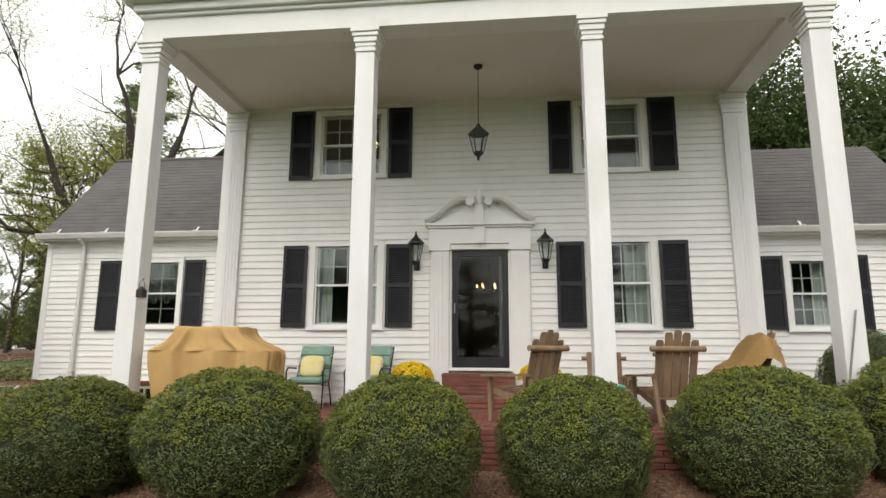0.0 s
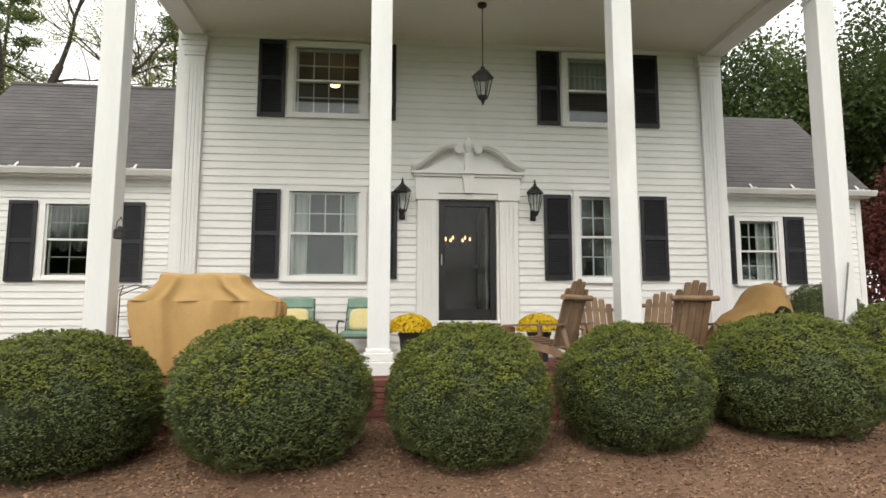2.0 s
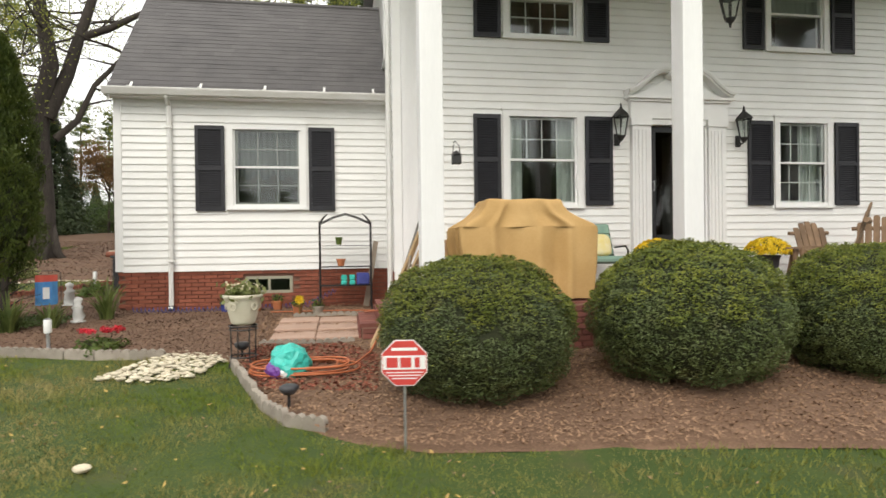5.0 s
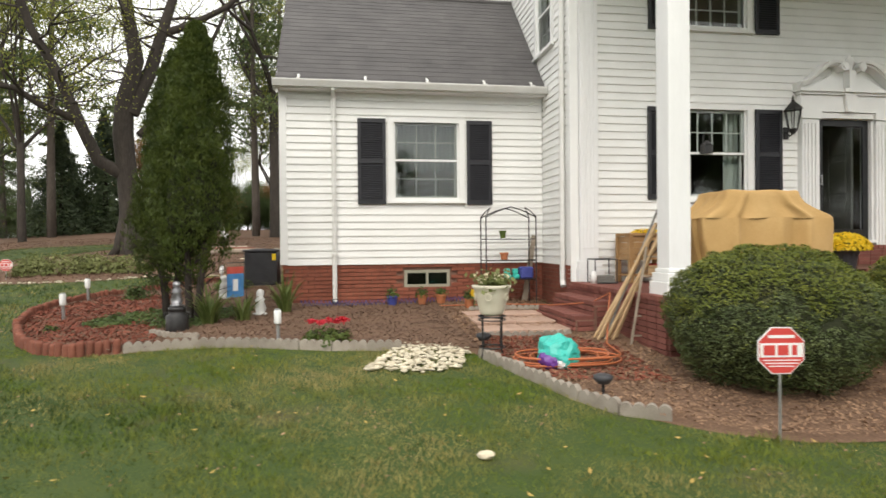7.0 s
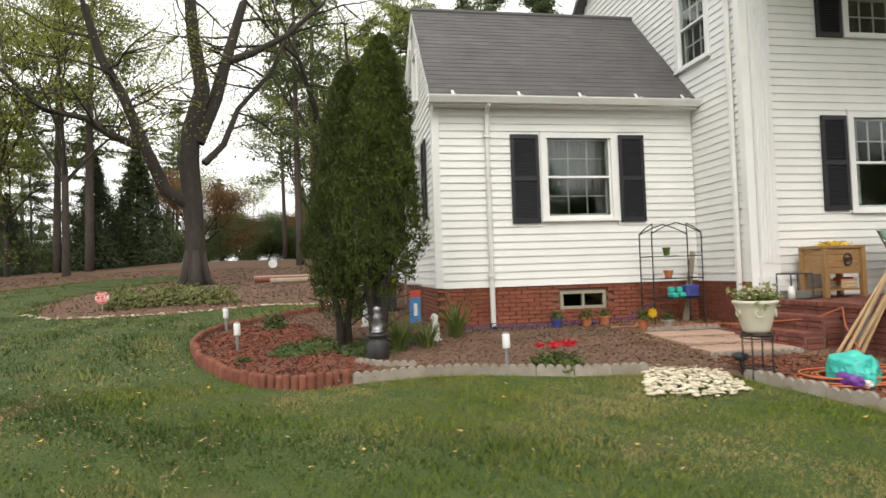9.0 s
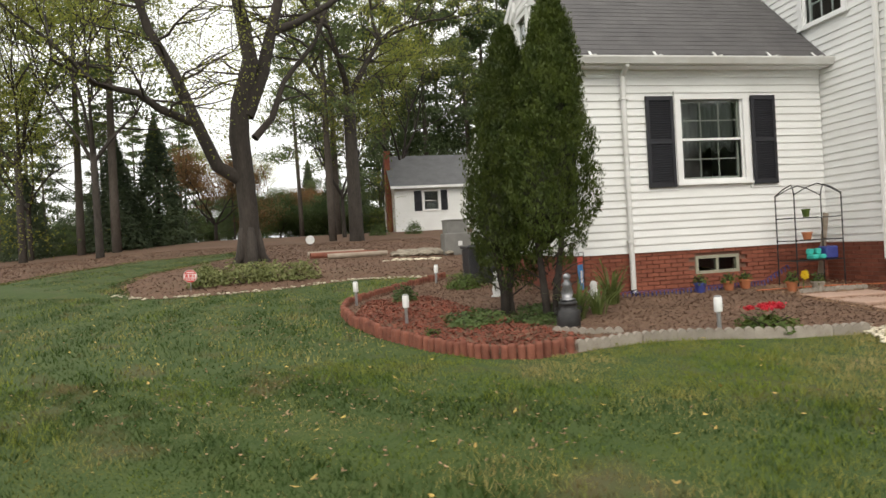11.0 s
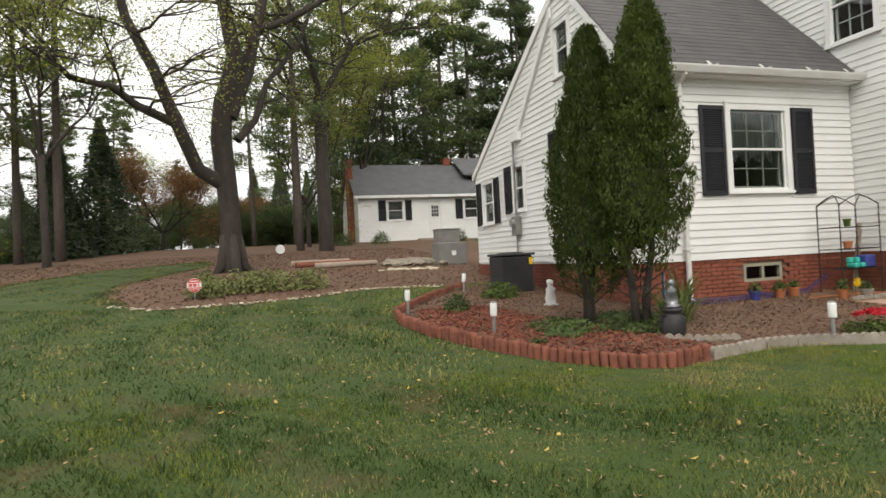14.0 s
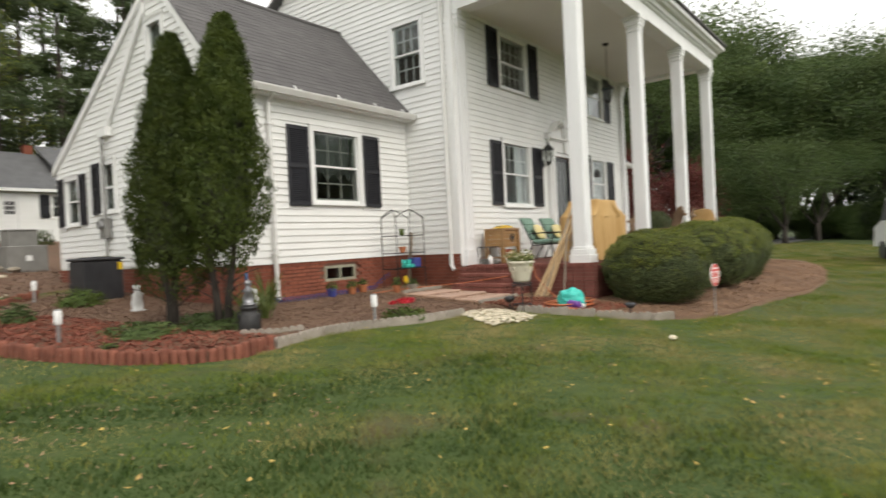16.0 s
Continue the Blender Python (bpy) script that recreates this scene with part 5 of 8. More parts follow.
# trees: each kind is built once, then copied
def pine_mesh(seed, H, first=0.3, spread=3.0, clumps=6):
    rs = np.random.default_rng(seed)
    bm = bmesh.new()
    bend = rs.normal(0, 0.02 * H, 2)
    pts = [(bend[0] * (u ** 2), bend[1] * math.sin(u * 2), H * u) for u in np.linspace(0, 1, 9)]
    pts[0] = (0, 0, -0.6)
    tube(bm, pts, [0.0115 * H * (1 - 0.85 * u) for u in np.linspace(0, 1, 9)], 8)
    cs, ns = [], []
    for k in range(int(H * 2.3)):
        u = first + (1 - first) * (k + rs.random()) / (H * 2.3)
        a = rs.uniform(0, 6.283)
        L = spread * (1.15 - ((u - first) / (1 - first)) ** 1.4) * rs.uniform(0.55, 1.15)
        p0 = Vector((float(np.interp(u * H, [p[2] for p in pts], [p[0] for p in pts])), float(np.interp(u * H, [p[2] for p in pts], [p[1] for p in pts])), u * H))
        tip = p0 + Vector((math.cos(a) * L, math.sin(a) * L, L * rs.uniform(-0.08, 0.28)))
        mid = (p0 + tip) / 2 + Vector((0, 0, -0.05 * L))
        tube(bm, [p0, mid, tip], [0.035, 0.024, 0.008], 4, cap=False)
        for q in range(clumps):
            w_ = rs.uniform(0.4, 1.05)
            c0 = np.array(p0.lerp(tip, w_)) + rs.normal(0, 0.16, 3) * L * 0.35
            m = 24
            o = rs.normal(size=(m, 3)) * np.array([0.38, 0.38, 0.13]) * (0.6 + 0.25 * L)
            cs.append(c0 + o)
            ns.append(rs.normal(size=(m, 3)) + np.array([0, 0, 0.6]))
    v, f = cards(np.concatenate(cs), np.concatenate(ns), 0.36, 0.10, rs)
    return mesh_of("trunk", bm, M_PINEBARK, True), v, f


def grow(bm, rs, p, d, L, r, depth, tips, up=0.15, n=6):
    """A limb and its forks."""
    pts, rad = [Vector(p)], [r]
    q = Vector(p)
    dd = Vector(d).normalized()
    for k in range(3):
        dd = (dd + Vector(rs.normal(0, 0.16, 3)) + Vector((0, 0, up * 0.3))).normalized()
        q = q + dd * L / 3
        pts.append(q.copy())
        rad.append(r * (1 - 0.18 * (k + 1)))
    tube(bm, pts, rad, n if depth > 1 else 4, cap=False)
    if depth == 0:
        tips += [pts[1], pts[2], pts[3]]
        return
    for k in range(rs.integers(2, 4) if depth < 3 else 3):
        a = Vector(rs.normal(0, 0.62, 3))
        s = pts[rs.integers(2, 4)]
        grow(bm, rs, s, (dd + a + Vector((0, 0, up))).normalized(), L * rs.uniform(0.6, 0.85), r * 0.5, depth - 1, tips, up, n)
    grow(bm, rs, pts[3], dd, L * 0.75, r * 0.46, depth - 1, tips, up, n)


def broad_mesh(seed, H, trunk_h, r, per, leaf, spreadf=0.5, bark=None, puff=0.55, droop=0.1):
    rs = np.random.default_rng(seed)
    bm = bmesh.new()
    tips = []
    tube(bm, [(0, 0, -0.6), (0, 0, 0.3), (0.05, 0, trunk_h)], [r * 1.35, r, r * 0.8], 9)
    for k in range(4):
        a = k * 1.6 + rs.uniform(-0.4, 0.4)
        grow(bm, rs, (0.03, 0, trunk_h * rs.uniform(0.8, 1.0)), (math.cos(a) * spreadf, math.sin(a) * spreadf, 1), (H - trunk_h) * 0.36, r * 0.55, 3, tips)
    t = np.array([list(q) for q in tips])
    c = np.repeat(t, per, axis=0) + rs.normal(0, puff, (len(t) * per, 3)) * np.array([1, 1, 0.75]) - np.array([0, 0, droop])
    v, f = cards(c, rs.normal(size=c.shape) + np.array([0, 0, 0.5]), leaf, leaf * 0.6, rs, bend=leaf * 0.1)
    return mesh_of("trunk", bm, bark or M_BARK, True), v, f


def fir_mesh(seed, H, R):
    rs = np.random.default_rng(seed)
    bm = bmesh.new()
    tube(bm, [(0, 0, -0.5), (0, 0, H)], [0.02 * H, 0.02], 7)
    n = 9000
    u = rs.random(n) ** 1.3
    a = rs.uniform(0, 6.283, n)
    rr = R * (1 - u * 0.97) * (0.75 + 0.28 * np.sin(a * 6 + u * 40) * np.cos(u * 31 + a)) * (1 - 0.5 * rs.random(n) ** 2)
    c = np.stack([rr * np.cos(a), rr * np.sin(a), 0.1 * H * rs.random(n) + u * H * 0.97 - 0.12 * rr], 1)
    v, f = cards(c, np.stack([np.cos(a), np.sin(a), np.full(n, 0.7)], 1) + rs.normal(size=(n, 3)) * 0.5, 0.32, 0.12, rs)
    return mesh_of("trunk", bm, M_BARK, True), v, f


def kind_of(name, made, material, label, category="tree", group=""):
    trunk, v, f = made
    t = thing(name, 0, -300, -50, label, category, group=group)
    part("trunk", trunk, None, t)
    part("crown", soup("crown", v.tolist(), f.tolist(), material), None, t)
    return t


KINDS = {
    "p1": kind_of("pine_tree", pine_mesh(41, 21), M_PINE, "tall pine tree with a bare lower trunk", group="woods behind the house"),
    "p2": kind_of("pine_tree", pine_mesh(42, 24, 0.2, 3.6), M_PINE, "tall pine tree with drooping green boughs", group="woods behind the house"),
    "p3": kind_of("pine_tree", pine_mesh(43, 18, 0.06, 3.4, 8), M_PINE, "bushy green pine tree", group="woods behind the house"),
    "p4": kind_of("pine_tree", pine_mesh(52, 19, 0.05, 3.8, 13), M_DARKPINE, "dense dark green pine tree", group="woods behind the house"),
    "y1": kind_of("yellowing_tree", broad_mesh(44, 15, 5, 0.17, 20, 0.115, 0.55, puff=0.42), M_YELLOW, "slender tree with thin yellow-green autumn leaves", group="autumn trees"),
    "y2": kind_of("yellowing_tree", broad_mesh(45, 12, 3, 0.13, 20, 0.105, 0.6, puff=0.40), M_YELLOW, "small tree with sparse yellow leaves", group="autumn trees"),
    "g1": kind_of("green_tree", broad_mesh(46, 14, 3, 0.30, 92, 0.15, 0.8, puff=0.58), M_GREEN, "large leafy green shade tree", group="shade trees"),
    "g4": kind_of("green_tree", broad_mesh(51, 14, 3, 0.30, 80, 0.19, 0.8, puff=0.55), M_GREEN, "large leafy green shade tree", group="shade trees"),
    "g2": kind_of("green_tree", broad_mesh(47, 8, 1.2, 0.18, 52, 0.125, 0.9, puff=0.48), M_GREEN, "rounded leafy green tree", group="shade trees"),
    "r1": kind_of("rust_tree", broad_mesh(48, 8, 1.5, 0.15, 36, 0.125, 0.6, puff=0.45), M_RUST, "small tree with rust-brown autumn leaves", group="autumn trees"),
    "m1": kind_of("red_maple", broad_mesh(49, 6.2, 0.9, 0.14, 40, 0.13, 1.0, puff=0.45), M_REDLEAF, "low spreading maple with dark red leaves"),
    "t2": kind_of("tall_maple", broad_mesh(54, 18, 7.4, 0.36, 22, 0.12, 0.42, puff=0.45), M_YELLOW, "tall straight maple with yellow-green autumn leaves", group="autumn trees"),
    "u1": kind_of("understory_shrub", broad_mesh(53, 3.8, 0.3, 0.07, 40, 0.13, 1.1, puff=0.4, droop=0.25), M_GREEN, "dull green bushy shrub at the wood's edge", "shrub", group="shrubs along the woods"),
    "f1": kind_of("spruce_tree", fir_mesh(50, 9.5, 3.1), M_DARKFIR, "dense dark spruce tree", group="spruces"),
}
USED = set()


def plant_tree(kind, x, y, scale=1.0, rz=0.0, sz=None):
    t = KINDS[kind]
    m = pose(x, y, lz(x, y), 0, 0, rz)
    if kind in USED:
        t = copy_thing(t, m)
    USED.add(kind)
    t.matrix_basis = m @ Matrix.Diagonal((scale, scale, sz or scale, 1))
    return t


# kind, x, y, size, turn
for kind_, x, y, s, rz in (
    ('p1', -25.9, 37.2, 0.9, 278), ('p1', -23.7, 35.8, 1.0, 189), ('f1', -23.0, 41.1, 1.0, 242),
    ('r1', -20.8, 46.7, 0.9, 320), ('p3', -24.0, 52.2, 0.55, 297), ('p1', -15.0, 49.2, 0.8, 33),
    ('p2', -12.4, 41.2, 0.9, 6), ('t2', -11.6, 32.3, 1.0, 240), ('p1', -12.75, 33.2, 0.85, 100), ('y2', -12.1, 36.2, 0.9, 132), ('p3', -12.7, 61.2, 0.75, 282),
    ('p3', -7.7, 62.9, 0.95, 119), ('p2', -6.3, 54.6, 1.0, 98), ('p3', -3.2, 62.2, 1.05, 240), ('p2', -3.1, 52.0, 0.95, 276),
    ('p3', 0.3, 57.3, 1.0, 281), ('p1', -0.3, 49.2, 1.05, 243), ('p2', 3.4, 54.3, 1.1, 203), ('p3', 3.6, 50.0, 1.0, 327), ('p2', 5.8, 49.1, 1.0, 77),
    ('p3', 10.4, 53.6, 1.1, 118), ('p2', 11.5, 48.5, 1.1, 325), 
    ('p3', -37.2, 41.8, 0.9, 343), ('g2', -17.4, 59.1, 0.6, 32), ('g2', -19.9, 64.9, 0.7, 81), ('g2', -16.2, 69.2, 0.8, 302),
    ('p3', -37.0, 56.5, 0.9, 21), ('p3', -31.9, 66.8, 0.8, 15), ('y1', -24.3, 62.3, 0.7, 137),
    ('y1', -7.9, 42.7, 1.0, 242), ('y1', -21.3, 72.8, 0.7, 198), ('p3', -43.8, 66.6, 1.0, 218),
    ('p1', -28.8, 71.7, 0.9, 202), ('g1', 11.1, 21.5, 0.95, 295), ('g1', 13.8, 22.3, 1.0, 227), ('g1', 13.3, 31.4, 1.0, 68),
    ('m1', 11.8, 14.9, 0.95, 187), ('g1', 17.5, 24.8, 1.0, 49), ('g1', 16.5, 16.6, 1.0, 18), ('g4', 46.0, 16.0, 1.2, 69),
    ('g4', 54.5, 14.6, 1.37, 253), ('g4', 51.0, 10.6, 1.3, 111), ('g4', 49.3, 7.4, 1.45, 132), ('g4', 43.5, 4.3, 1.17, 344),
    ('g2', 29.0, 8.9, 0.95, 223), ('g2', 30.7, 11.2, 0.8, 320), ('m1', 18.0, 12.6, 0.9, 154), ('g4', 45.5, 1.5, 1.29, 215),
    ('p3', 53.2, 20.4, 1.1, 259), ('g4', 43.0, 19.7, 1.45, 197), ('g1', 32.8, 18.9, 1.2, 293), ('f1', 43.2, 8.1, 0.7, 179),
    ('f1', 41.4, 5.3, 0.8, 273), ('y1', -27.1, 33.7, 1.05, 299),
    ('y1', -23.0, 31.5, 1.0, 172), ('g4', -60.6, -34.1, 1.0, 83),
    ('g4', -54.1, -35.3, 0.97, 335), ('p3', -49.5, -34.2, 0.88, 63), ('g4', -44.1, -39.1, 0.95, 176), ('g4', -38.4, -45.9, 0.89, 212),
    ('g4', -33.8, -39.4, 0.81, 300), ('g4', -25.8, -35.1, 0.88, 120), ('g4', -20.8, -46.9, 0.98, 16), ('p3', -12.1, -43.9, 0.88, 353),
    ('g4', -6.1, -43.2, 0.91, 70), ('p2', -2.5, -35.8, 0.92, 304), ('y1', 2.4, -34.4, 1.04, 138), ('p2', 10.5, -38.0, 1.08, 223),
    ('g4', 16.1, -40.3, 0.8, 212), ('y1', 21.3, -42.7, 0.98, 68), ('g4', 28.5, -43.3, 1.36, 180), ('y1', 34.8, -37.7, 0.81, 31),
    ('g4', 41.9, -44.5, 1.41, 303), ('y1', 45.3, -42.9, 0.89, 189), ('y1', 51.1, -37.0, 0.83, 13), ('y1', 58.7, -46.2, 0.95, 334),
    ('g4', 63.0, -45.4, 1.4, 357), ('y2', -30.4, 34.1, 1.1, 40), ('y2', -28.0, 36.5, 1.0, 140),
    ('f1', -52.9, 62.9, 0.84, 333), ('g2', -54.2, 68.4, 0.79, 127), ('g2', -50.8, 64.8, 0.72, 126), ('g2', -46.4, 61.7, 0.6, 110),
    ('g2', -44.7, 63.2, 0.79, 81), ('g2', -46.6, 69.4, 0.75, 64), ('g2', -39.9, 60.0, 0.65, 84), ('f1', -43.1, 73.1, 0.65, 347),
    ('g2', -38.4, 70.2, 0.77, 196), ('f1', -35.0, 65.2, 0.83, 135), ('f1', -31.1, 62.0, 0.75, 305), ('f1', -32.8, 73.0, 0.69, 156),
    ('f1', -29.2, 70.2, 0.72, 90), ('g2', -24.1, 63.4, 0.69, 206), ('r1', -22.4, 63.0, 0.74, 4), ('g2', -20.3, 71.1, 0.84, 60),
    ('r1', -18.2, 76.7, 0.69, 268), ('r1', -15.3, 67.7, 0.79, 188), ('g2', -11.5, 78.6, 0.84, 106), ('f1', -15.0, 70.3, 0.87, 75),
    ('f1', -12.3, 68.0, 0.94, 47), ('f1', -9.3, 71.9, 0.86, 40), ('p3', -7.0, 66.3, 0.94, 247), ('p3', -3.4, 71.6, 0.82, 307),
    ('p3', -0.1, 73.1, 0.81, 304), ('f1', 2.6, 71.5, 0.89, 215), ('p3', 3.4, 63.3, 0.98, 16), ('f1', 6.8, 65.1, 0.84, 288),
    ('p3', 10.4, 67.0, 0.96, 54), ('p3', 12.3, 64.1, 0.83, 215), ('f1', 13.4, 60.4, 0.98, 317), ('g4', 55.7, 28.0, 1.45, 249),
    ('g2', 49.8, 22.3, 1.29, 206), ('g4', 45.3, 17.8, 1.56, 272), ('g4', 53.5, 16.5, 1.45, 173), ('g4', 46.1, 12.2, 1.38, 280),
    ('g2', 46.0, 9.6, 1.44, 182), ('g4', 56.7, 7.9, 1.41, 342), ('g2', 58.0, 5.2, 1.28, 353), ('g2', 36.4, 13.4, 1.0, 20),
    ('g2', 35.2, 7.7, 1.05, 200), ('p3', -78.1, -59.0, 0.9, 70), ('f1', -71.3, -56.6, 0.9, 173), ('p3', -62.0, -54.8, 0.9, 41),
    ('f1', -54.7, -54.5, 0.9, 358), ('p3', -47.8, -59.0, 0.9, 231), ('f1', -36.2, -58.6, 0.9, 86), ('p3', -31.0, -61.1, 0.9, 259),
    ('f1', -20.5, -54.1, 0.9, 32), ('p3', -12.9, -58.9, 0.9, 52), ('f1', -4.3, -60.4, 0.9, 114), ('p3', 2.9, -58.6, 0.9, 44),
    ('f1', 11.1, -54.7, 0.9, 203), ('p3', 17.1, -55.5, 0.9, 102), ('f1', 26.8, -62.0, 0.9, 210), ('p3', 32.2, -59.0, 0.9, 251),
    ('f1', 40.6, -60.1, 0.9, 57), ('p3', 51.9, -62.0, 0.9, 296), ('f1', 56.8, -55.2, 0.9, 169), ('p3', 64.0, -61.3, 0.9, 276),
    ('f1', 75.7, -58.0, 0.9, 293), ('p4', -27.0, 44.0, 0.5, 11), ('p4', -31.5, 46.5, 0.5, 87), ('f1', -24.6, 39.0, 0.85, 160), ('p4', -36.0, 50.0, 0.5, 222), ('f1', -29.0, 38.5, 0.6, 300), ('p4', -20.3, 52.0, 0.36, 45),
    ('p4', -34.0, 41.0, 0.42, 33), ('p4', -39.0, 46.0, 0.5, 133), ('g2', -33.5, 36.5, 0.5, 71), ('p4', -8.4, 48.4, 1.0, 140), ('p4', -5.4, 47.6, 1.05, 250), ('p4', -2.2, 46.9, 1.0, 310),
    ('p4', 1.2, 46.2, 1.05, 70), ('p4', 4.6, 45.0, 1.1, 190),
):
    # unseen trees behind camera, added for reflections, and those past the drive, stand lower
    plant_tree(kind_, x, y, s, rz, s * (0.5 if y < -30 and abs(x) < 14 else 0.84 + 0.24 * math.sin(x * 3.1 + y) if x > 40 and y > 0 else 0.78 if kind_ == 'f1' and y < 45 else 1.0))
rs_ = np.random.default_rng(77)
for k in range(26):
    plant_tree("u1", -58 + 2.5 * k + rs_.uniform(-0.8, 0.8), 58 + 5 * rs_.random() + 6 * (k > 20), rs_.uniform(0.7, 1.15), rs_.uniform(0, 360))
for k in range(12):
    plant_tree("u1", 40 + 3 * rs_.random(), -3 + 2.3 * k, rs_.uniform(0.8, 1.2), rs_.uniform(0, 360))


# the big old tree with low forks
rs_ = np.random.default_rng(60)
oak = thing("old_tree", 0, 0, 0, "large old tree with thick forking trunk and sparse yellow leaves", "tree")
bm = bmesh.new()
tips = []
OAK_BASE = (-15.5, 23.2, 1.3)
OAK_LIMBS = [
    ([(-15.52, 23.2, 1.25), (-15.48, 23.2, 2.9), (-15.55, 23.2, 4.19), (-15.65, 23.2, 5.48), (-15.56, 23.1, 6.56), (-15.13, 23.0, 8.0), (-15.39, 22.9, 9.78), (-15.45, 22.6, 11.8)], (0.36, 0.31, 0.32, 0.33, 0.29, 0.25, 0.21, 0.16)),
    ([(-15.4, 23.2, 6.22), (-14.8, 23.4, 7.76), (-14.47, 23.6, 9.16), (-13.91, 24.0, 11.46)], (0.27, 0.14)),
    ([(-14.47, 23.6, 9.16), (-13.62, 23.8, 9.55), (-12.4, 24.2, 10.43), (-11.07, 24.7, 11.93)], (0.15, 0.07)),
    ([(-15.56, 23.2, 4.05), (-16.33, 22.9, 4.53), (-16.82, 22.6, 5.82), (-17.36, 22.3, 7.39), (-17.96, 22.0, 8.64), (-18.27, 21.6, 10.11)], (0.24, 0.11)),
    ([(-16.82, 22.6, 5.82), (-17.8, 22.2, 6.24), (-18.32, 21.8, 6.64), (-19.21, 21.2, 6.71), (-20.1, 20.6, 7.74)], (0.14, 0.06)),
    ([(-15.17, 23.3, 5.5), (-14.61, 23.7, 6.24), (-14.18, 24.1, 7.6), (-13.04, 24.6, 9.17), (-12.3, 25.2, 11.28)], (0.13, 0.05)),
]

for limb, ra in OAK_LIMBS:
    k = len(limb)
    tube(bm, limb, list(ra) if len(ra) == k else [ra[0] + (ra[-1] - ra[0]) * i / (k - 1) for i in range(k)], 12, cap=False)
    d = (Vector(limb[-1]) - Vector(limb[-2])).normalized()
    grow(bm, rs_, limb[-1], d, 3.0, ra[-1] * 0.7, 3, tips, 0.1)
    for i in range(1, k):
        for s in range(2):
            p = Vector(limb[i - 1]).lerp(Vector(limb[i]), rs_.uniform(0.3, 1))
            if p.z > 6.0:
                side_ = Vector((rs_.normal(), rs_.normal(), 0.25)).normalized()
                grow(bm, rs_, p, side_, 2.0, 0.05, 1, tips, 0.05)
for k in range(5):
    a = k * 1.26
    tube(bm, [(OAK_BASE[0] + 0.75 * math.cos(a), OAK_BASE[1] + 0.75 * math.sin(a), OAK_BASE[2] - 0.25), (OAK_BASE[0] + 0.36 * math.cos(a), OAK_BASE[1] + 0.36 * math.sin(a), OAK_BASE[2] + 0.25),
              (OAK_BASE[0] + 0.2 * math.cos(a), OAK_BASE[1] + 0.2 * math.sin(a), OAK_BASE[2] + 1.2)], [0.10, 0.16, 0.14], 8)
part("trunk", bm, M_BARK, oak, smooth=True)
t_ = np.array([list(q) for q in tips])
c_ = np.repeat(t_, 18, axis=0) + rs_.normal(0, 0.34, (len(t_) * 18, 3))
v_, f_ = cards(c_, rs_.normal(size=c_.shape), 0.085, 0.05, rs_)
part("crown", soup("crown", v_.tolist(), f_.tolist(), M_YELLOW), None, oak, "sparse yellow-green leaves")

# smaller plants of the bed
plant("low_shrub", -11.7, 12.5, 0.26, 0.38, 500, 0.07, M_GREEN, "small dark green shrub in red mulch", "shrub", 71)
plant("spreading_shrub", -10.35, 13.95, 0.45, 0.36, 900, 0.07, M_PLANT, "low yellow-green spreading shrub", "shrub", 72)
plant("small_weed", -11.75, 9.55, 0.14, 0.12, 120, 0.05, M_PLANT, "small grey-green seedling in the mulch", "plant", 73)
for k, (x, y, r_) in enumerate(((-10.9, 10.5, 0.7), (-10.3, 9.85, 0.55), (-9.9, 10.6, 0.6), (-11.2, 10.0, 0.4))):
    plant("ivy_patch", x, y, r_, 0.13, 900, 0.075, M_GREEN, "low ground-covering ivy under the arborvitae", "ivy", 74 + k, group="ivy patches")
strap_plant("iris_clump", -8.94, 10.64, 0.72, 46, "clump of arching sword-shaped green leaves", 80)
strap_plant("iris_clump", -9.85, 9.75, 0.62, 60, "loose clump of grassy strap leaves", 81)
strap_plant("iris_clump", -9.45, 10.0, 0.5, 34, "loose clump of grassy strap leaves", 82)
g = plant("red_geranium", -8.2, 8.45, 0.36, 0.22, 420, 0.075, M_PLANT, "low green plant with bright red flowers", "flower", 83)
rs_ = np.random.default_rng(84)
for cx, cy in ((-0.2, 0.02), (-0.08, -0.1), (0.0, 0.08), (0.1, -0.05), (0.2, 0.05), (0.14, 0.12)):
    c_ = np.array([cx, cy, 0.26]) + rs_.normal(0, 0.026, (60, 3)) * np.array([1, 1, 0.5])
    v_, f_ = cards(c_, rs_.normal(size=(60, 3)) + np.array([0, 0, 1.0]), 0.04, 0.03, rs_)
    part("flower_head", soup("flower_head", v_.tolist(), f_.tolist(), M_RFLOWER), None, g, "red petals")
for k, (x, y, r_) in enumerate(((-15.7, 17.2, 0.55), (-15.0, 17.4, 0.7), (-14.3, 17.55, 0.65), (-13.6, 17.6, 0.6), (-14.7, 17.9, 0.6), (-15.9, 17.9, 0.4))):
    plant("variegated_shrub", x, y, r_, 0.55, 800, 0.10, M_VARIEG, "pale variegated low shrub in the straw bed", "shrub", 90 + k, group="variegated shrubs")
plant("evergreen_shrub", -8.2, 36.2, 0.6, 0.9, 900, 0.1, M_GREEN, "round green shrub by the cottage wall", "shrub", 97, group="cottage shrubs")
plant("evergreen_shrub", -10.2, 36.6, 0.7, 0.8, 900, 0.1, M_GREEN, "round green shrub by the cottage wall", "shrub", 98, group="cottage shrubs")
plant("evergreen_shrub", -3.8, 35.8, 0.7, 0.9, 900, 0.1, M_GREEN, "round green shrub by the cottage wall", "shrub", 99, group="cottage shrubs")

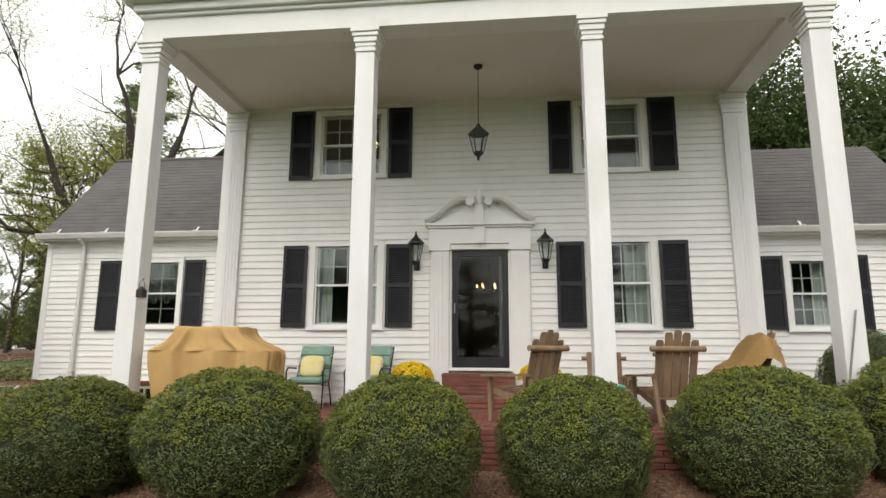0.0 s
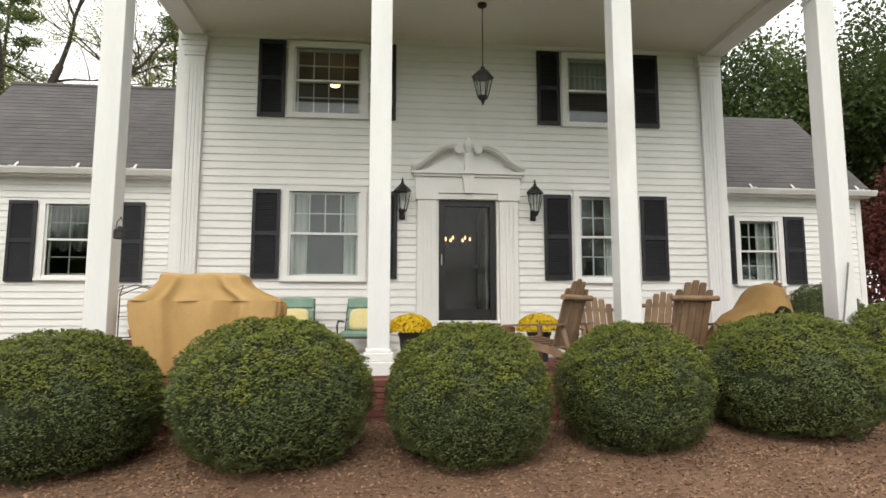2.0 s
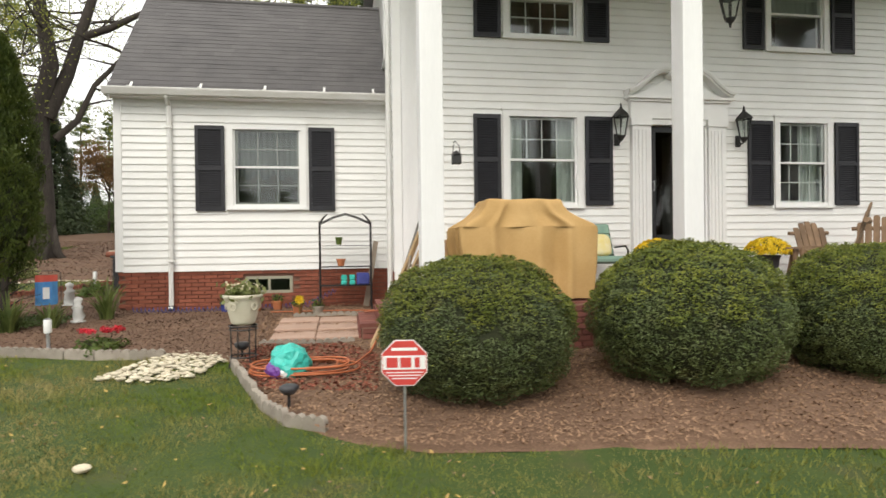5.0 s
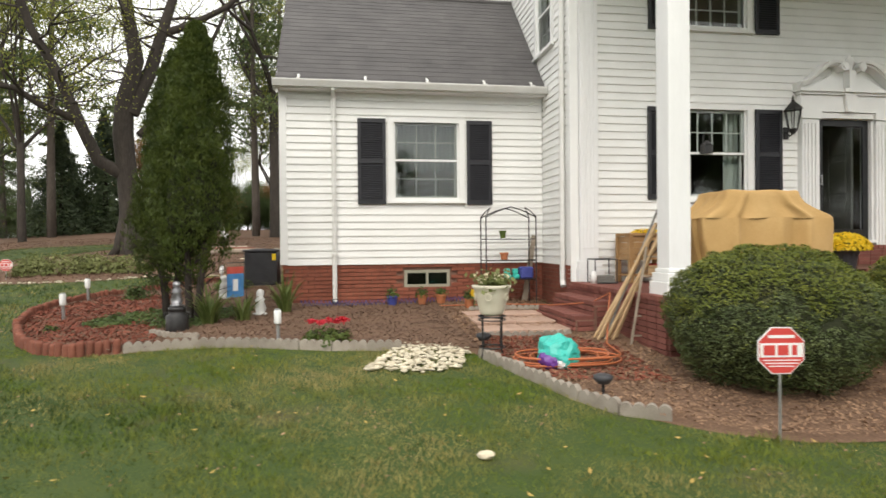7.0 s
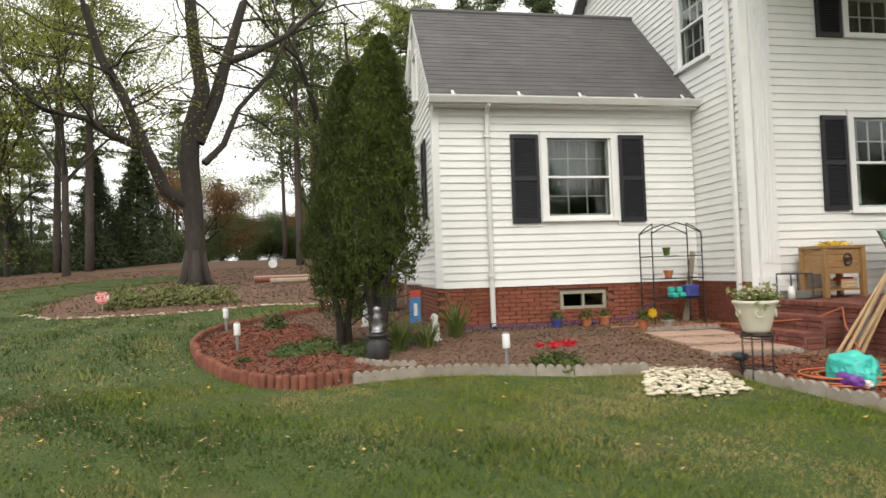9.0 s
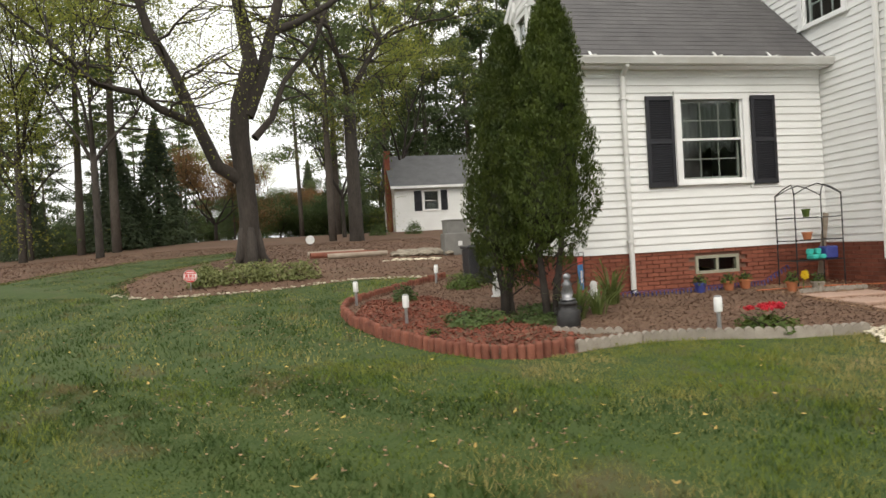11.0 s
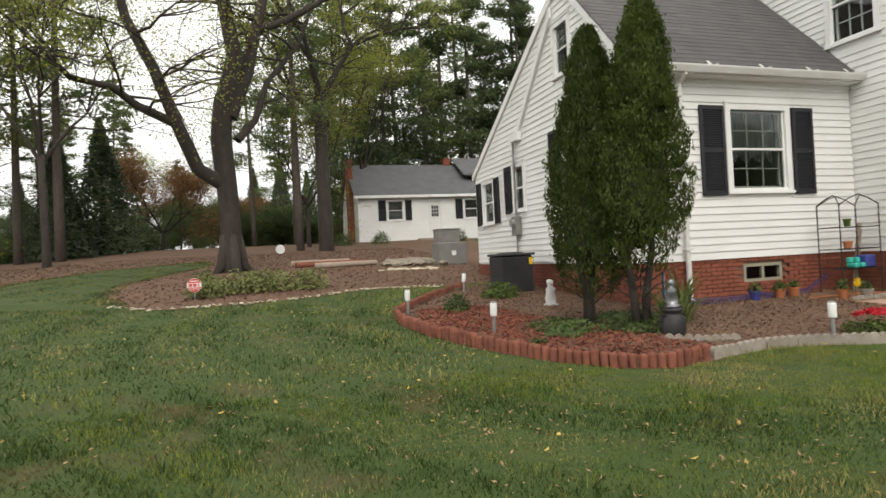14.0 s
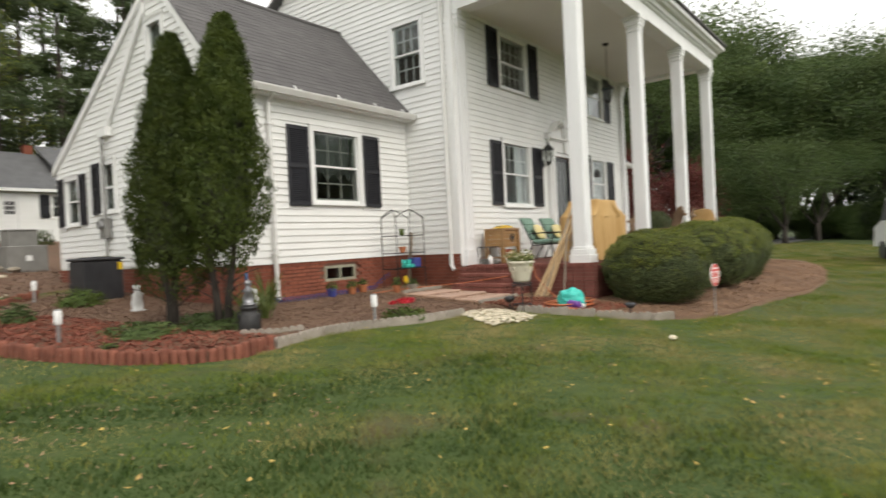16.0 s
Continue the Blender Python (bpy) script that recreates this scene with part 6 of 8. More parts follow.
# ---- garden edging ----
def along(path, step):
    p = np.array(path, float)
    d = np.concatenate([[0], np.cumsum(np.linalg.norm(np.diff(p, axis=0), axis=1))])
    n = int(d[-1] / step)
    out = []
    for i in range(n):
        s0, s1 = i * step, (i + 1) * step
        a = np.array([np.interp(s0, d, p[:, k]) for k in (0, 1)])
        b = np.array([np.interp(s1, d, p[:, k]) for k in (0, 1)])
        out.append((*((a + b) / 2), math.degrees(math.atan2(b[1] - a[1], b[0] - a[0]))))
    return out


def edging_mesh():
    bm = bmesh.new()
    pts = [(-0.198, 0.0)]
    for k in range(41):
        u = -0.198 + 0.396 * k / 40
        pts.append((u, 0.112 + 0.044 * abs(math.sin((u + 0.198) / 0.396 * math.pi * 4)) ** 0.6))
    pts.append((0.198, 0.0))
    prism(bm, pts, "y", -0.028, 0.028)
    return mesh_of("edging_block", bm, M_CONC)


EDGE = edging_mesh()
for path in ([(-5.44, 5.52), (-5.84, 5.78), (-6.06, 6.22), (-6.35, 7.06), (-6.62, 7.82)],
             [(-7.35, 8.02), (-8.1, 8.12), (-8.8, 8.36), (-9.5, 8.52), (-10.2, 8.42), (-10.85, 8.28)],
             [(-9.75, 8.75), (-10.15, 8.88), (-10.42, 9.1), (-10.45, 9.45)],
             [(-6.35, 8.42), (-5.7, 8.30), (-5.05, 8.42)], [(-6.1, 10.32), (-5.3, 10.40), (-4.65, 10.35)]):
    for x, y, a in along(path, 0.40):
        e = new("edging_block", EDGE)
        e.matrix_world = pose(x, y, lz(x, y) - 0.035, rng.uniform(-4, 4), rng.uniform(-1.5, 1.5), a + rng.uniform(-3, 3))
        tagged(e, "scalloped weathered concrete edging block in the lawn", "edging", "scalloped garden edging")


def log_mesh():
    bm = bmesh.new()
    lathe(bm, [(0.036, -0.05), (0.044, 0.0), (0.044, 0.19), (0.036, 0.215), (0.012, 0.222)], 9)
    return mesh_of("edging_log", bm, M_LOG, True)


LOG = log_mesh()
for x, y, a in along([(-10.5, 8.37), (-10.95, 8.30), (-11.42, 8.50), (-11.87, 9.02), (-12.32, 9.86), (-12.62, 10.8), (-12.74, 11.8), (-12.64, 12.7), (-11.75, 14.3), (-10.3, 16.1)], 0.088):
    e = new("edging_log", LOG)
    e.matrix_world = pose(x, y, lz(x, y) + rng.uniform(-0.085, -0.05), rng.uniform(-4, 4), rng.uniform(-4, 4), a)
    tagged(e, "short red-brown stained log of the bed's edging", "edging", "log garden edging")


def pebble(name, n, poly, size, material, label, seed, lift=0.02):
    rs = np.random.default_rng(seed)
    base = bmesh.new()
    bmesh.ops.create_icosphere(base, subdivisions=1, radius=1.0)
    bv = np.array([list(v.co) for v in base.verts])
    bf = np.array([[v.index for v in f.verts] for f in base.faces])
    base.free()
    xs_, ys_ = [p[0] for p in poly], [p[1] for p in poly]
    V, F = [], []
    while len(V) < n:
        x, y = rs.uniform(min(xs_), max(xs_)), rs.uniform(min(ys_), max(ys_))
        if not inside(np.array([x]), np.array([y]), poly)[0]:
            continue
        s = size * rs.uniform(0.5, 1.3)
        m = np.array(Euler((rs.uniform(0, 6), rs.uniform(0, 6), rs.uniform(0, 6))).to_matrix())
        p = (bv * (1 + rs.normal(0, 0.12, (len(bv), 1)))) @ m.T * np.array([s, s * rs.uniform(0.6, 1), s * 0.45])
        F.append(bf + len(V) * len(bv))
        V.append(p + np.array([x, y, lz(x, y) + lift + rs.uniform(0, 0.025)]))
    solo(name, soup(name, np.concatenate(V).tolist(), np.concatenate(F).tolist(), material), None, label, "stones", kind="stuff")


pebble("white_stones", 520, [(-7.8, 7.2), (-7.3, 7.0), (-6.85, 7.05), (-6.55, 7.9), (-6.6, 8.1), (-7.3, 8.4), (-7.45, 8.0)], 0.034, M_WHITESTONE, "loose white stones filling a gap in the edging", 101)
pebble("bed_rim_stones", 190, [(-18.2, 16.9), (-16.7, 15.62), (-15, 15.55), (-13.8, 15.95), (-12.5, 16.65), (-10.6, 16.4), (-10.6, 16.6), (-12.5, 16.9), (-13.8, 16.2), (-15, 15.8), (-16.6, 15.85), (-18, 17.1)], 0.034, M_WHITESTONE, "small pale stones along the straw bed's rim", 102)
pebble("field_stones", 90, [(-10.9, 22.0), (-9.0, 21.6), (-8.6, 23.4), (-10.4, 23.8)], 0.22, M_ROCK, "heap of flat grey field stones", 103, 0.1)
pebble("pale_stone_ring", 60, [(-11.3, 20.6), (-9.6, 20.5), (-9.5, 20.9), (-11.3, 21.0)], 0.10, M_WHITESTONE, "row of pale stones on the straw", 104)
bm = bmesh.new()
bmesh.ops.create_icosphere(bm, subdivisions=2, radius=1)
for v in bm.verts:
    v.co = Vector((v.co.x * 0.06, v.co.y * 0.045, v.co.z * 0.03)) * (1 + 0.25 * noise.noise(v.co * 2.3))
rk = solo("lawn_stone", bm, M_WHITESTONE, "single white stone lying on the lawn", "stone")
rk.location = (-7.05, 5.05, lz(-7.05, 5.05) + 0.04)


# ---- lights in the bed ----
def path_light():
    t = thing("path_light", 0, 0, 0, "white cylinder path light on a steel stake", "garden light", group="path lights")
    bm = bmesh.new()
    rod(bm, (0, 0, -0.12), (0, 0, 0.25), 0.022, n=10)
    part("stake", bm, M_METAL, t, "brushed steel stake")
    bm = bmesh.new()
    lathe(bm, [(0.040, 0.25), (0.043, 0.26), (0.043, 0.40), (0.036, 0.412)], 14)
    part("diffuser", bm, M_WHITE, t, "white frosted diffuser", True)
    bm = bmesh.new()
    lathe(bm, [(0.034, 0.412), (0.034, 0.425), (0.01, 0.43)], 12)
    part("cap", bm, M_METAL, t)
    return t


pl = path_light()
for k, (x, y) in enumerate(((-8.78, 8.46), (-11.95, 10.34), (-12.5, 12.5), (-10.75, 14.9))):
    m = pose(x, y, lz(x, y) + 0.02, rng.uniform(-3, 3), rng.uniform(-4, 4), k * 40)
    if k == 0:
        pl.matrix_basis = m
    else:
        copy_thing(pl, m)
for k, (x, y) in enumerate(((-5.78, 6.05), (-6.45, 7.75))):
    t = thing("solar_spotlight", x, y, lz(x, y) + 0.03, "dark round solar light on a black stake", "garden light", group="solar lights")
    bm = bmesh.new()
    rod(bm, (0, 0, -0.1), (0, 0, 0.15), 0.014)
    part("stake", bm, M_BLACK, t)
    bm = bmesh.new()
    lathe(bm, [(0.05, 0.12), (0.085, 0.16), (0.085, 0.185), (0.06, 0.2), (0.01, 0.205)], 16)
    part("lamp_head", bm, M_ACDARK, t, "", True)


# ---- yard signs: red octagon, plain bands in place of the mark ----
def yard_sign(x, y, r, zc, rz, group):
    t = thing("yard_sign", x, y, lz(x, y), "red octagonal security sign with white band on a stake", "sign", rz=rz, group=group)
    bm = bmesh.new()
    rod(bm, (0, 0.012, -0.1), (0, 0.012, zc + r * 0.5), r * 0.055, n=8)
    part("stake", bm, M_METAL, t, "aluminium stake")

    def octo(rad):
        return [(rad * math.cos(math.pi / 8 + k * math.pi / 4), zc + rad * math.sin(math.pi / 8 + k * math.pi / 4)) for k in range(8)]
    bm = bmesh.new()
    prism(bm, octo(r), "y", -0.006, 0.006)
    part("rim", bm, M_WHITE, t, "white sign rim")
    bm = bmesh.new()
    prism(bm, octo(r * 0.96), "y", -0.009, -0.0062)
    part("face", bm, M_SIGNRED, t, "red sign face")
    bm = bmesh.new()
    box(bm, -r * 0.86, r * 0.86, -0.0112, -0.0092, zc - r * 0.26, zc + r * 0.30)
    part("panel", bm, M_WHITE, t, "white sign panel")
    for a, b, w_ in ((0.50, 0.62, 0.52), (-0.40, -0.36, 0.75), (-0.52, -0.48, 0.65), (-0.64, -0.60, 0.5)):
        bm = bmesh.new()
        box(bm, -r * w_, r * w_, -0.0112, -0.0092, zc + r * a, zc + r * b)
        part("band", bm, M_WHITE, t, "thin white band")
    for a, b in ((-0.72, -0.26), (-0.16, 0.28), (0.42, 0.62)):
        bm = bmesh.new()
        box(bm, r * a, r * b, -0.0132, -0.0114, zc - r * 0.18, zc + r * 0.22)
        part("mark", bm, M_SIGNRED, t, "plain red block")


yard_sign(-4.86, 5.06, 0.182, 0.66, -8, "yard signs")
yard_sign(-15.95, 16.6, 0.15, 0.36, 8, "yard signs")


# ---- urn on its stand ----
t = thing("flower_urn", -6.4, 7.55, 0.80, "cream glazed urn planted with yellow-green flowers", "flower pot")
bm = bmesh.new()
lathe(bm, [(0.13, 0.0), (0.16, 0.02), (0.17, 0.05), (0.20, 0.16), (0.235, 0.30), (0.255, 0.36), (0.275, 0.38), (0.275, 0.41), (0.245, 0.415), (0.235, 0.36), (0.05, 0.34)], 28)
part("pot", bm, M_URN, t, "", True)
for k in range(5):
    a = k * 1.2566 + 0.5
    bm = bmesh.new()
    q = [(0.222 * math.cos(a) + 0.045 * math.cos(b) * math.sin(a) * -1 + 0.012 * math.cos(a), 0.222 * math.sin(a) + 0.045 * math.cos(b) * math.cos(a) + 0.012 * math.sin(a), 0.255 + 0.045 * math.sin(b)) for b in np.linspace(0, 6.283, 13)]
    tube(bm, q, 0.010, 5)
    part("ring_ornament", bm, M_URN, t)
rs_ = np.random.default_rng(110)
c_ = np.array([0, 0, 0.45]) + rs_.normal(0, 1, (420, 3)) * np.array([0.12, 0.12, 0.06])
v_, f_ = cards(c_, rs_.normal(size=(420, 3)) + np.array([0, 0, 1]), 0.085, 0.055, rs_)
part("leaves", soup("leaves", v_.tolist(), f_.tolist(), M_VARIEG), None, t, "yellow-green leaves")
c_ = np.array([0, 0, 0.52]) + rs_.normal(0, 1, (60, 3)) * np.array([0.13, 0.13, 0.03])
v_, f_ = cards(c_, rs_.normal(size=(60, 3)) + np.array([0, 0, 1]), 0.05, 0.045, rs_)
part("blossoms", soup("blossoms", v_.tolist(), f_.tolist(), M_CREAMFLOWER), None, t, "cream blossoms")
t.scale = (0.78, 0.78, 0.80)
st = thing("plant_stand", -6.4, 7.55, lz(-6.4, 7.55), "thin black iron plant stand under the urn", "plant stand")
H = 0.80 - lz(-6.4, 7.55)
for z, r_ in ((H - 0.012, 0.15), (H - 0.05, 0.15), (0.12, 0.14)):
    bm = bmesh.new()
    tube(bm, [(r_ * math.cos(a), r_ * math.sin(a), z) for a in np.linspace(0, 6.283, 21)], 0.008, 5)
    part("ring", bm, M_BLACK, st)
bm = bmesh.new()
for k in range(4):
    box(bm, -0.15, 0.15, -0.006, 0.006, H - 0.016, H - 0.004)
part("top_bar", bm, M_BLACK, st)
for k in range(4):
    a = k * math.pi / 2 + 0.6
    bm = bmesh.new()
    tube(bm, [(0.17 * math.cos(a), 0.17 * math.sin(a), 0.0), (0.14 * math.cos(a), 0.14 * math.sin(a), 0.12), (0.145 * math.cos(a), 0.145 * math.sin(a), H - 0.06), (0.15 * math.cos(a), 0.15 * math.sin(a), H - 0.01)], 0.008, 5)
    part("leg", bm, M_BLACK, st)


# ---- bag and hose ----
bm = bmesh.new()
bmesh.ops.create_icosphere(bm, subdivisions=4, radius=1)
for v in bm.verts:
    n3 = noise.noise(v.co * 1.8 + Vector((3, 1, 0)))
    v.co = Vector((v.co.x * 0.30, v.co.y * 0.22, max(v.co.z, -0.75) * 0.19)) * (1 + 0.22 * n3 + 0.08 * noise.noise(v.co * 6))
bag = solo("soil_bag", bm, M_TEAL, "crumpled teal plastic bag lying on the mulch", "bag")
bag.matrix_world = pose(-5.86, 6.97, lz(-5.86, 6.97) + 0.17, 0, 14, -25) @ Matrix.Diagonal((0.72, 0.9, 1.05, 1))
bm = bmesh.new()
bmesh.ops.create_icosphere(bm, subdivisions=3, radius=1)
for v in bm.verts:
    v.co = Vector((v.co.x * 0.17, v.co.y * 0.12, v.co.z * 0.085)) * (1 + 0.2 * noise.noise(v.co * 2))
pp = part("printed_panel", bm, M_PURPLE, bag, "purple printed patch")
pp.location = (-0.06, -0.145, -0.055)
bm = bmesh.new()
bmesh.ops.create_icosphere(bm, subdivisions=3, radius=1)
for v in bm.verts:
    v.co = Vector((v.co.x * 0.10, v.co.y * 0.07, v.co.z * 0.06)) * (1 + 0.25 * noise.noise(v.co * 2.4))
wp = part("printed_panel", bm, M_WHITE, bag, "white printed patch")
wp.location = (0.09, -0.17, -0.045)
bm = bmesh.new()
pts = []
for k in range(150):
    a = k * 0.21
    r_ = 0.40 + 0.09 * math.sin(k * 0.051) + 0.02 * math.sin(a * 2.3)
    pts.append((-5.72 + r_ * 1.15 * math.cos(a), 7.1 + r_ * 0.75 * math.sin(a), lz(-5.72, 7.1) + 0.075 + 0.016 * (k // 30) + 0.006 * math.sin(a * 3)))
pts += [(-5.0, 7.7, lz(-5, 7.7) + 0.08), (-4.75, 8.2, 0.75), (-4.68, 8.3, 0.95), (-4.8, 8.6, 0.80), (-5.0, 9.7, 0.66), (-4.75, 10.6, lz(-4.7, 10.6) + 0.08), (-5.3, 10.8, lz(-5.3, 10.8) + 0.07), (-6.5, 10.75, lz(-6.5, 10.75) + 0.07)]
tube(bm, pts, 0.0105, 6)
solo("garden_hose", bm, M_ORANGE, "coiled orange rubber garden hose on red mulch", "hose", smooth=True)
bm = bmesh.new()
pts = []
for k in range(420):
    u = k / 419
    x, y = -8.75 + 3.3 * u, 11.18 - 0.10 * math.sin(u * 5)
    a = k * 0.75
    pts.append((x, y + 0.035 * math.cos(a), lz(x, y) + 0.10 + 0.045 * math.sin(a) + (0.25 * max(0, u - 0.85) / 0.15)))
tube(bm, pts, 0.0055, 4)
solo("coil_hose", bm, M_BLUE, "blue spiral garden hose along the brick foundation", "hose", smooth=True)


# ---- greenhouse rack with its pots ----
rk = thing("greenhouse_rack", -5.27, 11.02, lz(-5.27, 11.02), "black tubular greenhouse shelf rack against the siding", "shelf rack")
Z0 = lz(-5.27, 11.02)
for sx in (-1, 1):
    for sy in (-1, 1):
        bm = bmesh.new()
        rod(bm, (sx * 0.43, sy * 0.2, 0.0), (sx * 0.43, sy * 0.2, 2.05 - Z0), 0.011, n=6)
        part("post", bm, M_BLACK, rk)
for sx in (-1, 1):
    bm = bmesh.new()
    tube(bm, [(sx * 0.43, -0.2, 2.04 - Z0), (sx * 0.36, -0.1, 2.14 - Z0), (sx * 0.3, 0, 2.2 - Z0), (sx * 0.36, 0.1, 2.14 - Z0), (sx * 0.43, 0.2, 2.04 - Z0)], 0.010, 5)
    part("roof_bow", bm, M_BLACK, rk)
for sy in (-1, 1):
    bm = bmesh.new()
    tube(bm, [(-0.43, sy * 0.2, 2.03 - Z0), (-0.2, sy * 0.2, 2.14 - Z0), (0, sy * 0.2, 2.2 - Z0), (0.2, sy * 0.2, 2.14 - Z0), (0.43, sy * 0.2, 2.03 - Z0)], 0.010, 5)
    part("roof_bow", bm, M_BLACK, rk)
for z in (0.98, 1.30, 1.66):
    bm = bmesh.new()
    for k in range(7):
        rod(bm, (-0.43, -0.2 + k * 0.4 / 6, z - Z0), (0.43, -0.2 + k * 0.4 / 6, z - Z0), 0.006, n=4)
    for sx in (-1, 0, 1):
        rod(bm, (sx * 0.43, -0.2, z - Z0 + 0.008), (sx * 0.43, 0.2, z - Z0 + 0.008), 0.007, n=4)
    part("wire_shelf", bm, M_BLACK, rk)


def pot(x, y, z, r, h, material, label, group="pots by the wall", cat="flower pot"):
    bm = bmesh.new()
    lathe(bm, [(r * 0.7, 0), (r * 0.95, h * 0.8), (r * 1.08, h * 0.82), (r * 1.08, h), (r * 0.9, h), (r * 0.85, h * 0.85), (0.01, h * 0.82)], 16)
    o = solo("flower_pot", bm, material, label, cat, group, smooth=False)
    o.location = (x, y, z)
    return o


pot(-5.38, 10.95, 1.675, 0.06, 0.13, M_PLANT, "small lime-green pot on the wire rack")
pot(-5.35, 10.98, 1.315, 0.075, 0.12, M_TERRA, "terracotta pot on the wire rack")
for sx in (0, 1):
    bm = bmesh.new()
    box(bm, -0.05, 0.05, -0.12, 0.06, 0, 0.08, 0.02)
    box(bm, -0.05, 0.05, -0.02, 0.06, 0.08, 0.17, 0.015)
    o = solo("garden_shoe", bm, M_TEAL, "teal rubber garden shoe on the rack", "shoe", "pair of garden shoes")
    o.location = (-5.30 + sx * 0.14, 10.98, 0.992)
bm = bmesh.new()
box(bm, -0.11, 0.11, -0.10, 0.10, 0, 0.20, 0.02)
o = solo("blue_tub", bm, M_BLUE, "blue plastic tub on the rack's lower shelf", "tub")
o.location = (-4.98, 10.98, 0.992)
for k, (x, y, r_, m_) in enumerate(((-7.25, 11.05, 0.09, M_BLUE), (-6.75, 11.05, 0.08, M_TERRA), (-6.42, 11.1, 0.09, M_TERRA), (-6.05, 10.55, 0.08, M_TERRA), (-5.72, 10.42, 0.09, M_CONC))):
    z = lz(x, y) + 0.05
    pot(x, y, z, r_, 0.16, m_, ["blue glazed pot", "terracotta pot", "terracotta pot", "terracotta pot", "grey square pot"][k] + " with a small plant by the foundation")
    plant("potted_plant", x, y, 0.13, 0.2, 90, 0.06, M_PLANT, "small green potted plant by the foundation", "plant", 120 + k, group="potted plants", base=z + 0.13)
bm = bmesh.new()
for k in range(40):
    a = k * 2.4
    r_ = 0.011 * math.sqrt(k)
    rod(bm, (0.6 * r_ * math.cos(a), -0.02, 0.6 * r_ * math.sin(a)), (1.2 * r_ * math.cos(a), -0.05 + 0.2 * r_, 1.2 * r_ * math.sin(a)), 0.012, 0.006, 5)
o = solo("yellow_flower_ornament", bm, M_YFLOWER, "yellow flower ornament beside the pots", "ornament")
o.location = (-6.0, 10.38, lz(-6, 10.4) + 0.32)
bm = bmesh.new()
rod(bm, (0, 0, -0.32), (0, 0, -0.02), 0.006)
part("stem", bm, M_PLANT, o)

# ---- statues and the milk can: plain shapes ----
def figure(x, y, z, h, material, label, seed):
    bm = bmesh.new()
    lathe(bm, [(0.26 * h, 0), (0.27 * h, 0.08 * h), (0.17 * h, 0.11 * h), (0.20 * h, 0.3 * h), (0.15 * h, 0.52 * h), (0.20 * h, 0.62 * h), (0.10 * h, 0.72 * h), (0.13 * h, 0.82 * h), (0.125 * h, 0.92 * h), (0.04 * h, h)], 16)
    for v in bm.verts:
        v.co += Vector(noise.noise_vector(v.co * (6 / h) + Vector((seed, 0, 0)))) * 0.06 * h
    o = solo("garden_statue", bm, material, label, "statue", smooth=True)
    o.location = (x, y, z)


figure(-10.16, 12.3, lz(-10.16, 12.3) + 0.03, 0.45, M_STATUE, "small pale cast-stone garden statue on red mulch", 1)
figure(-9.28, 10.49, lz(-9.28, 10.49) + 0.03, 0.40, M_STATUE, "weathered white garden statue among leaves", 2)
ZC = lz(-10.15, 9.32) + 0.03
t = thing("milk_can", -10.15, 9.32, ZC, "black painted milk can in the garden bed", "milk can")
bm = bmesh.new()
lathe(bm, [(0.135, 0), (0.14, 0.02), (0.14, 0.21), (0.13, 0.225), (0.105, 0.235), (0.105, 0.285), (0.11, 0.29), (0.11, 0.325), (0.02, 0.33)], 20)
part("can", bm, M_BLACK, t, "", True)
for sx in (-1, 1):
    bm = bmesh.new()
    tube(bm, [(sx * 0.138, 0, 0.17), (sx * 0.165, 0, 0.19), (sx * 0.16, 0, 0.25), (sx * 0.11, 0, 0.26)], 0.010, 5)
    part("handle", bm, M_BLACK, t)
figure(-10.15, 9.32, ZC + 0.328, 0.33, M_SILVER, "dull silver garden figure on a black milk can", 3)

# garden flag
t = thing("garden_flag", -9.58, 10.2, lz(-9.58, 10.2), "small blue and red garden flag on a wire stand", "flag", rz=53)
bm = bmesh.new()
tube(bm, [(0.2, 0, -0.1), (0.2, 0, 0.82), (0.17, 0, 0.86), (-0.16, 0, 0.86)], 0.006, 5)
part("pole", bm, M_BLACK, t)
for a, b, m_ in ((0.36, 0.70, M_FLAGB), (0.70, 0.80, M_FLAGR)):
    bm = bmesh.new()
    rows_ = []
    for k in range(11):
        u = k / 10
        rows_.append([bm.verts.new((-0.16 + 0.32 * u, 0.014 * math.sin(u * 7) + d, z)) for z in (a, b) for d in (0.0, 0.003)])
    for q, s in zip(rows_, rows_[1:]):
        bm.faces.new((q[0], s[0], s[2], q[2]))
        bm.faces.new((q[1], q[3], s[3], s[1]))
    part("cloth", bm, m_, t)
bm = bmesh.new()
box(bm, -0.06, 0.04, -0.012, -0.008, 0.45, 0.62)
part("printed_shape", bm, M_WHITE, t, "plain white printed shape")

# ---- leaning stakes, trellis and board ----
for k in range(7):
    bm = bmesh.new()
    dx, dy = 0.035 * (k % 4), 0.04 * (k // 4) + 0.02 * k
    rod(bm, (-4.98 + dx * 2.4, 8.12 - dy, 0.40), (-4.42 + dx * 0.8, 7.66 - dy * 0.3, 1.72 + 0.10 * math.sin(k * 2.1)), 0.019, n=6)
    solo("wooden_stake", bm, M_STAKE, "pale bare wooden stake leaning on a porch column", "stake", "bundle of wooden stakes")
bm = bmesh.new()
rod(bm, (-4.9, 7.98, 0.42), (-4.40, 7.60, 1.98), 0.013, n=6)
solo("metal_rod", bm, M_GREYUNIT, "thin grey-green metal rod among the stakes", "rod")
t = thing("wooden_trellis", -4.55, 7.78, 0.38, "small grey wooden ladder trellis leaning on a column", "trellis")
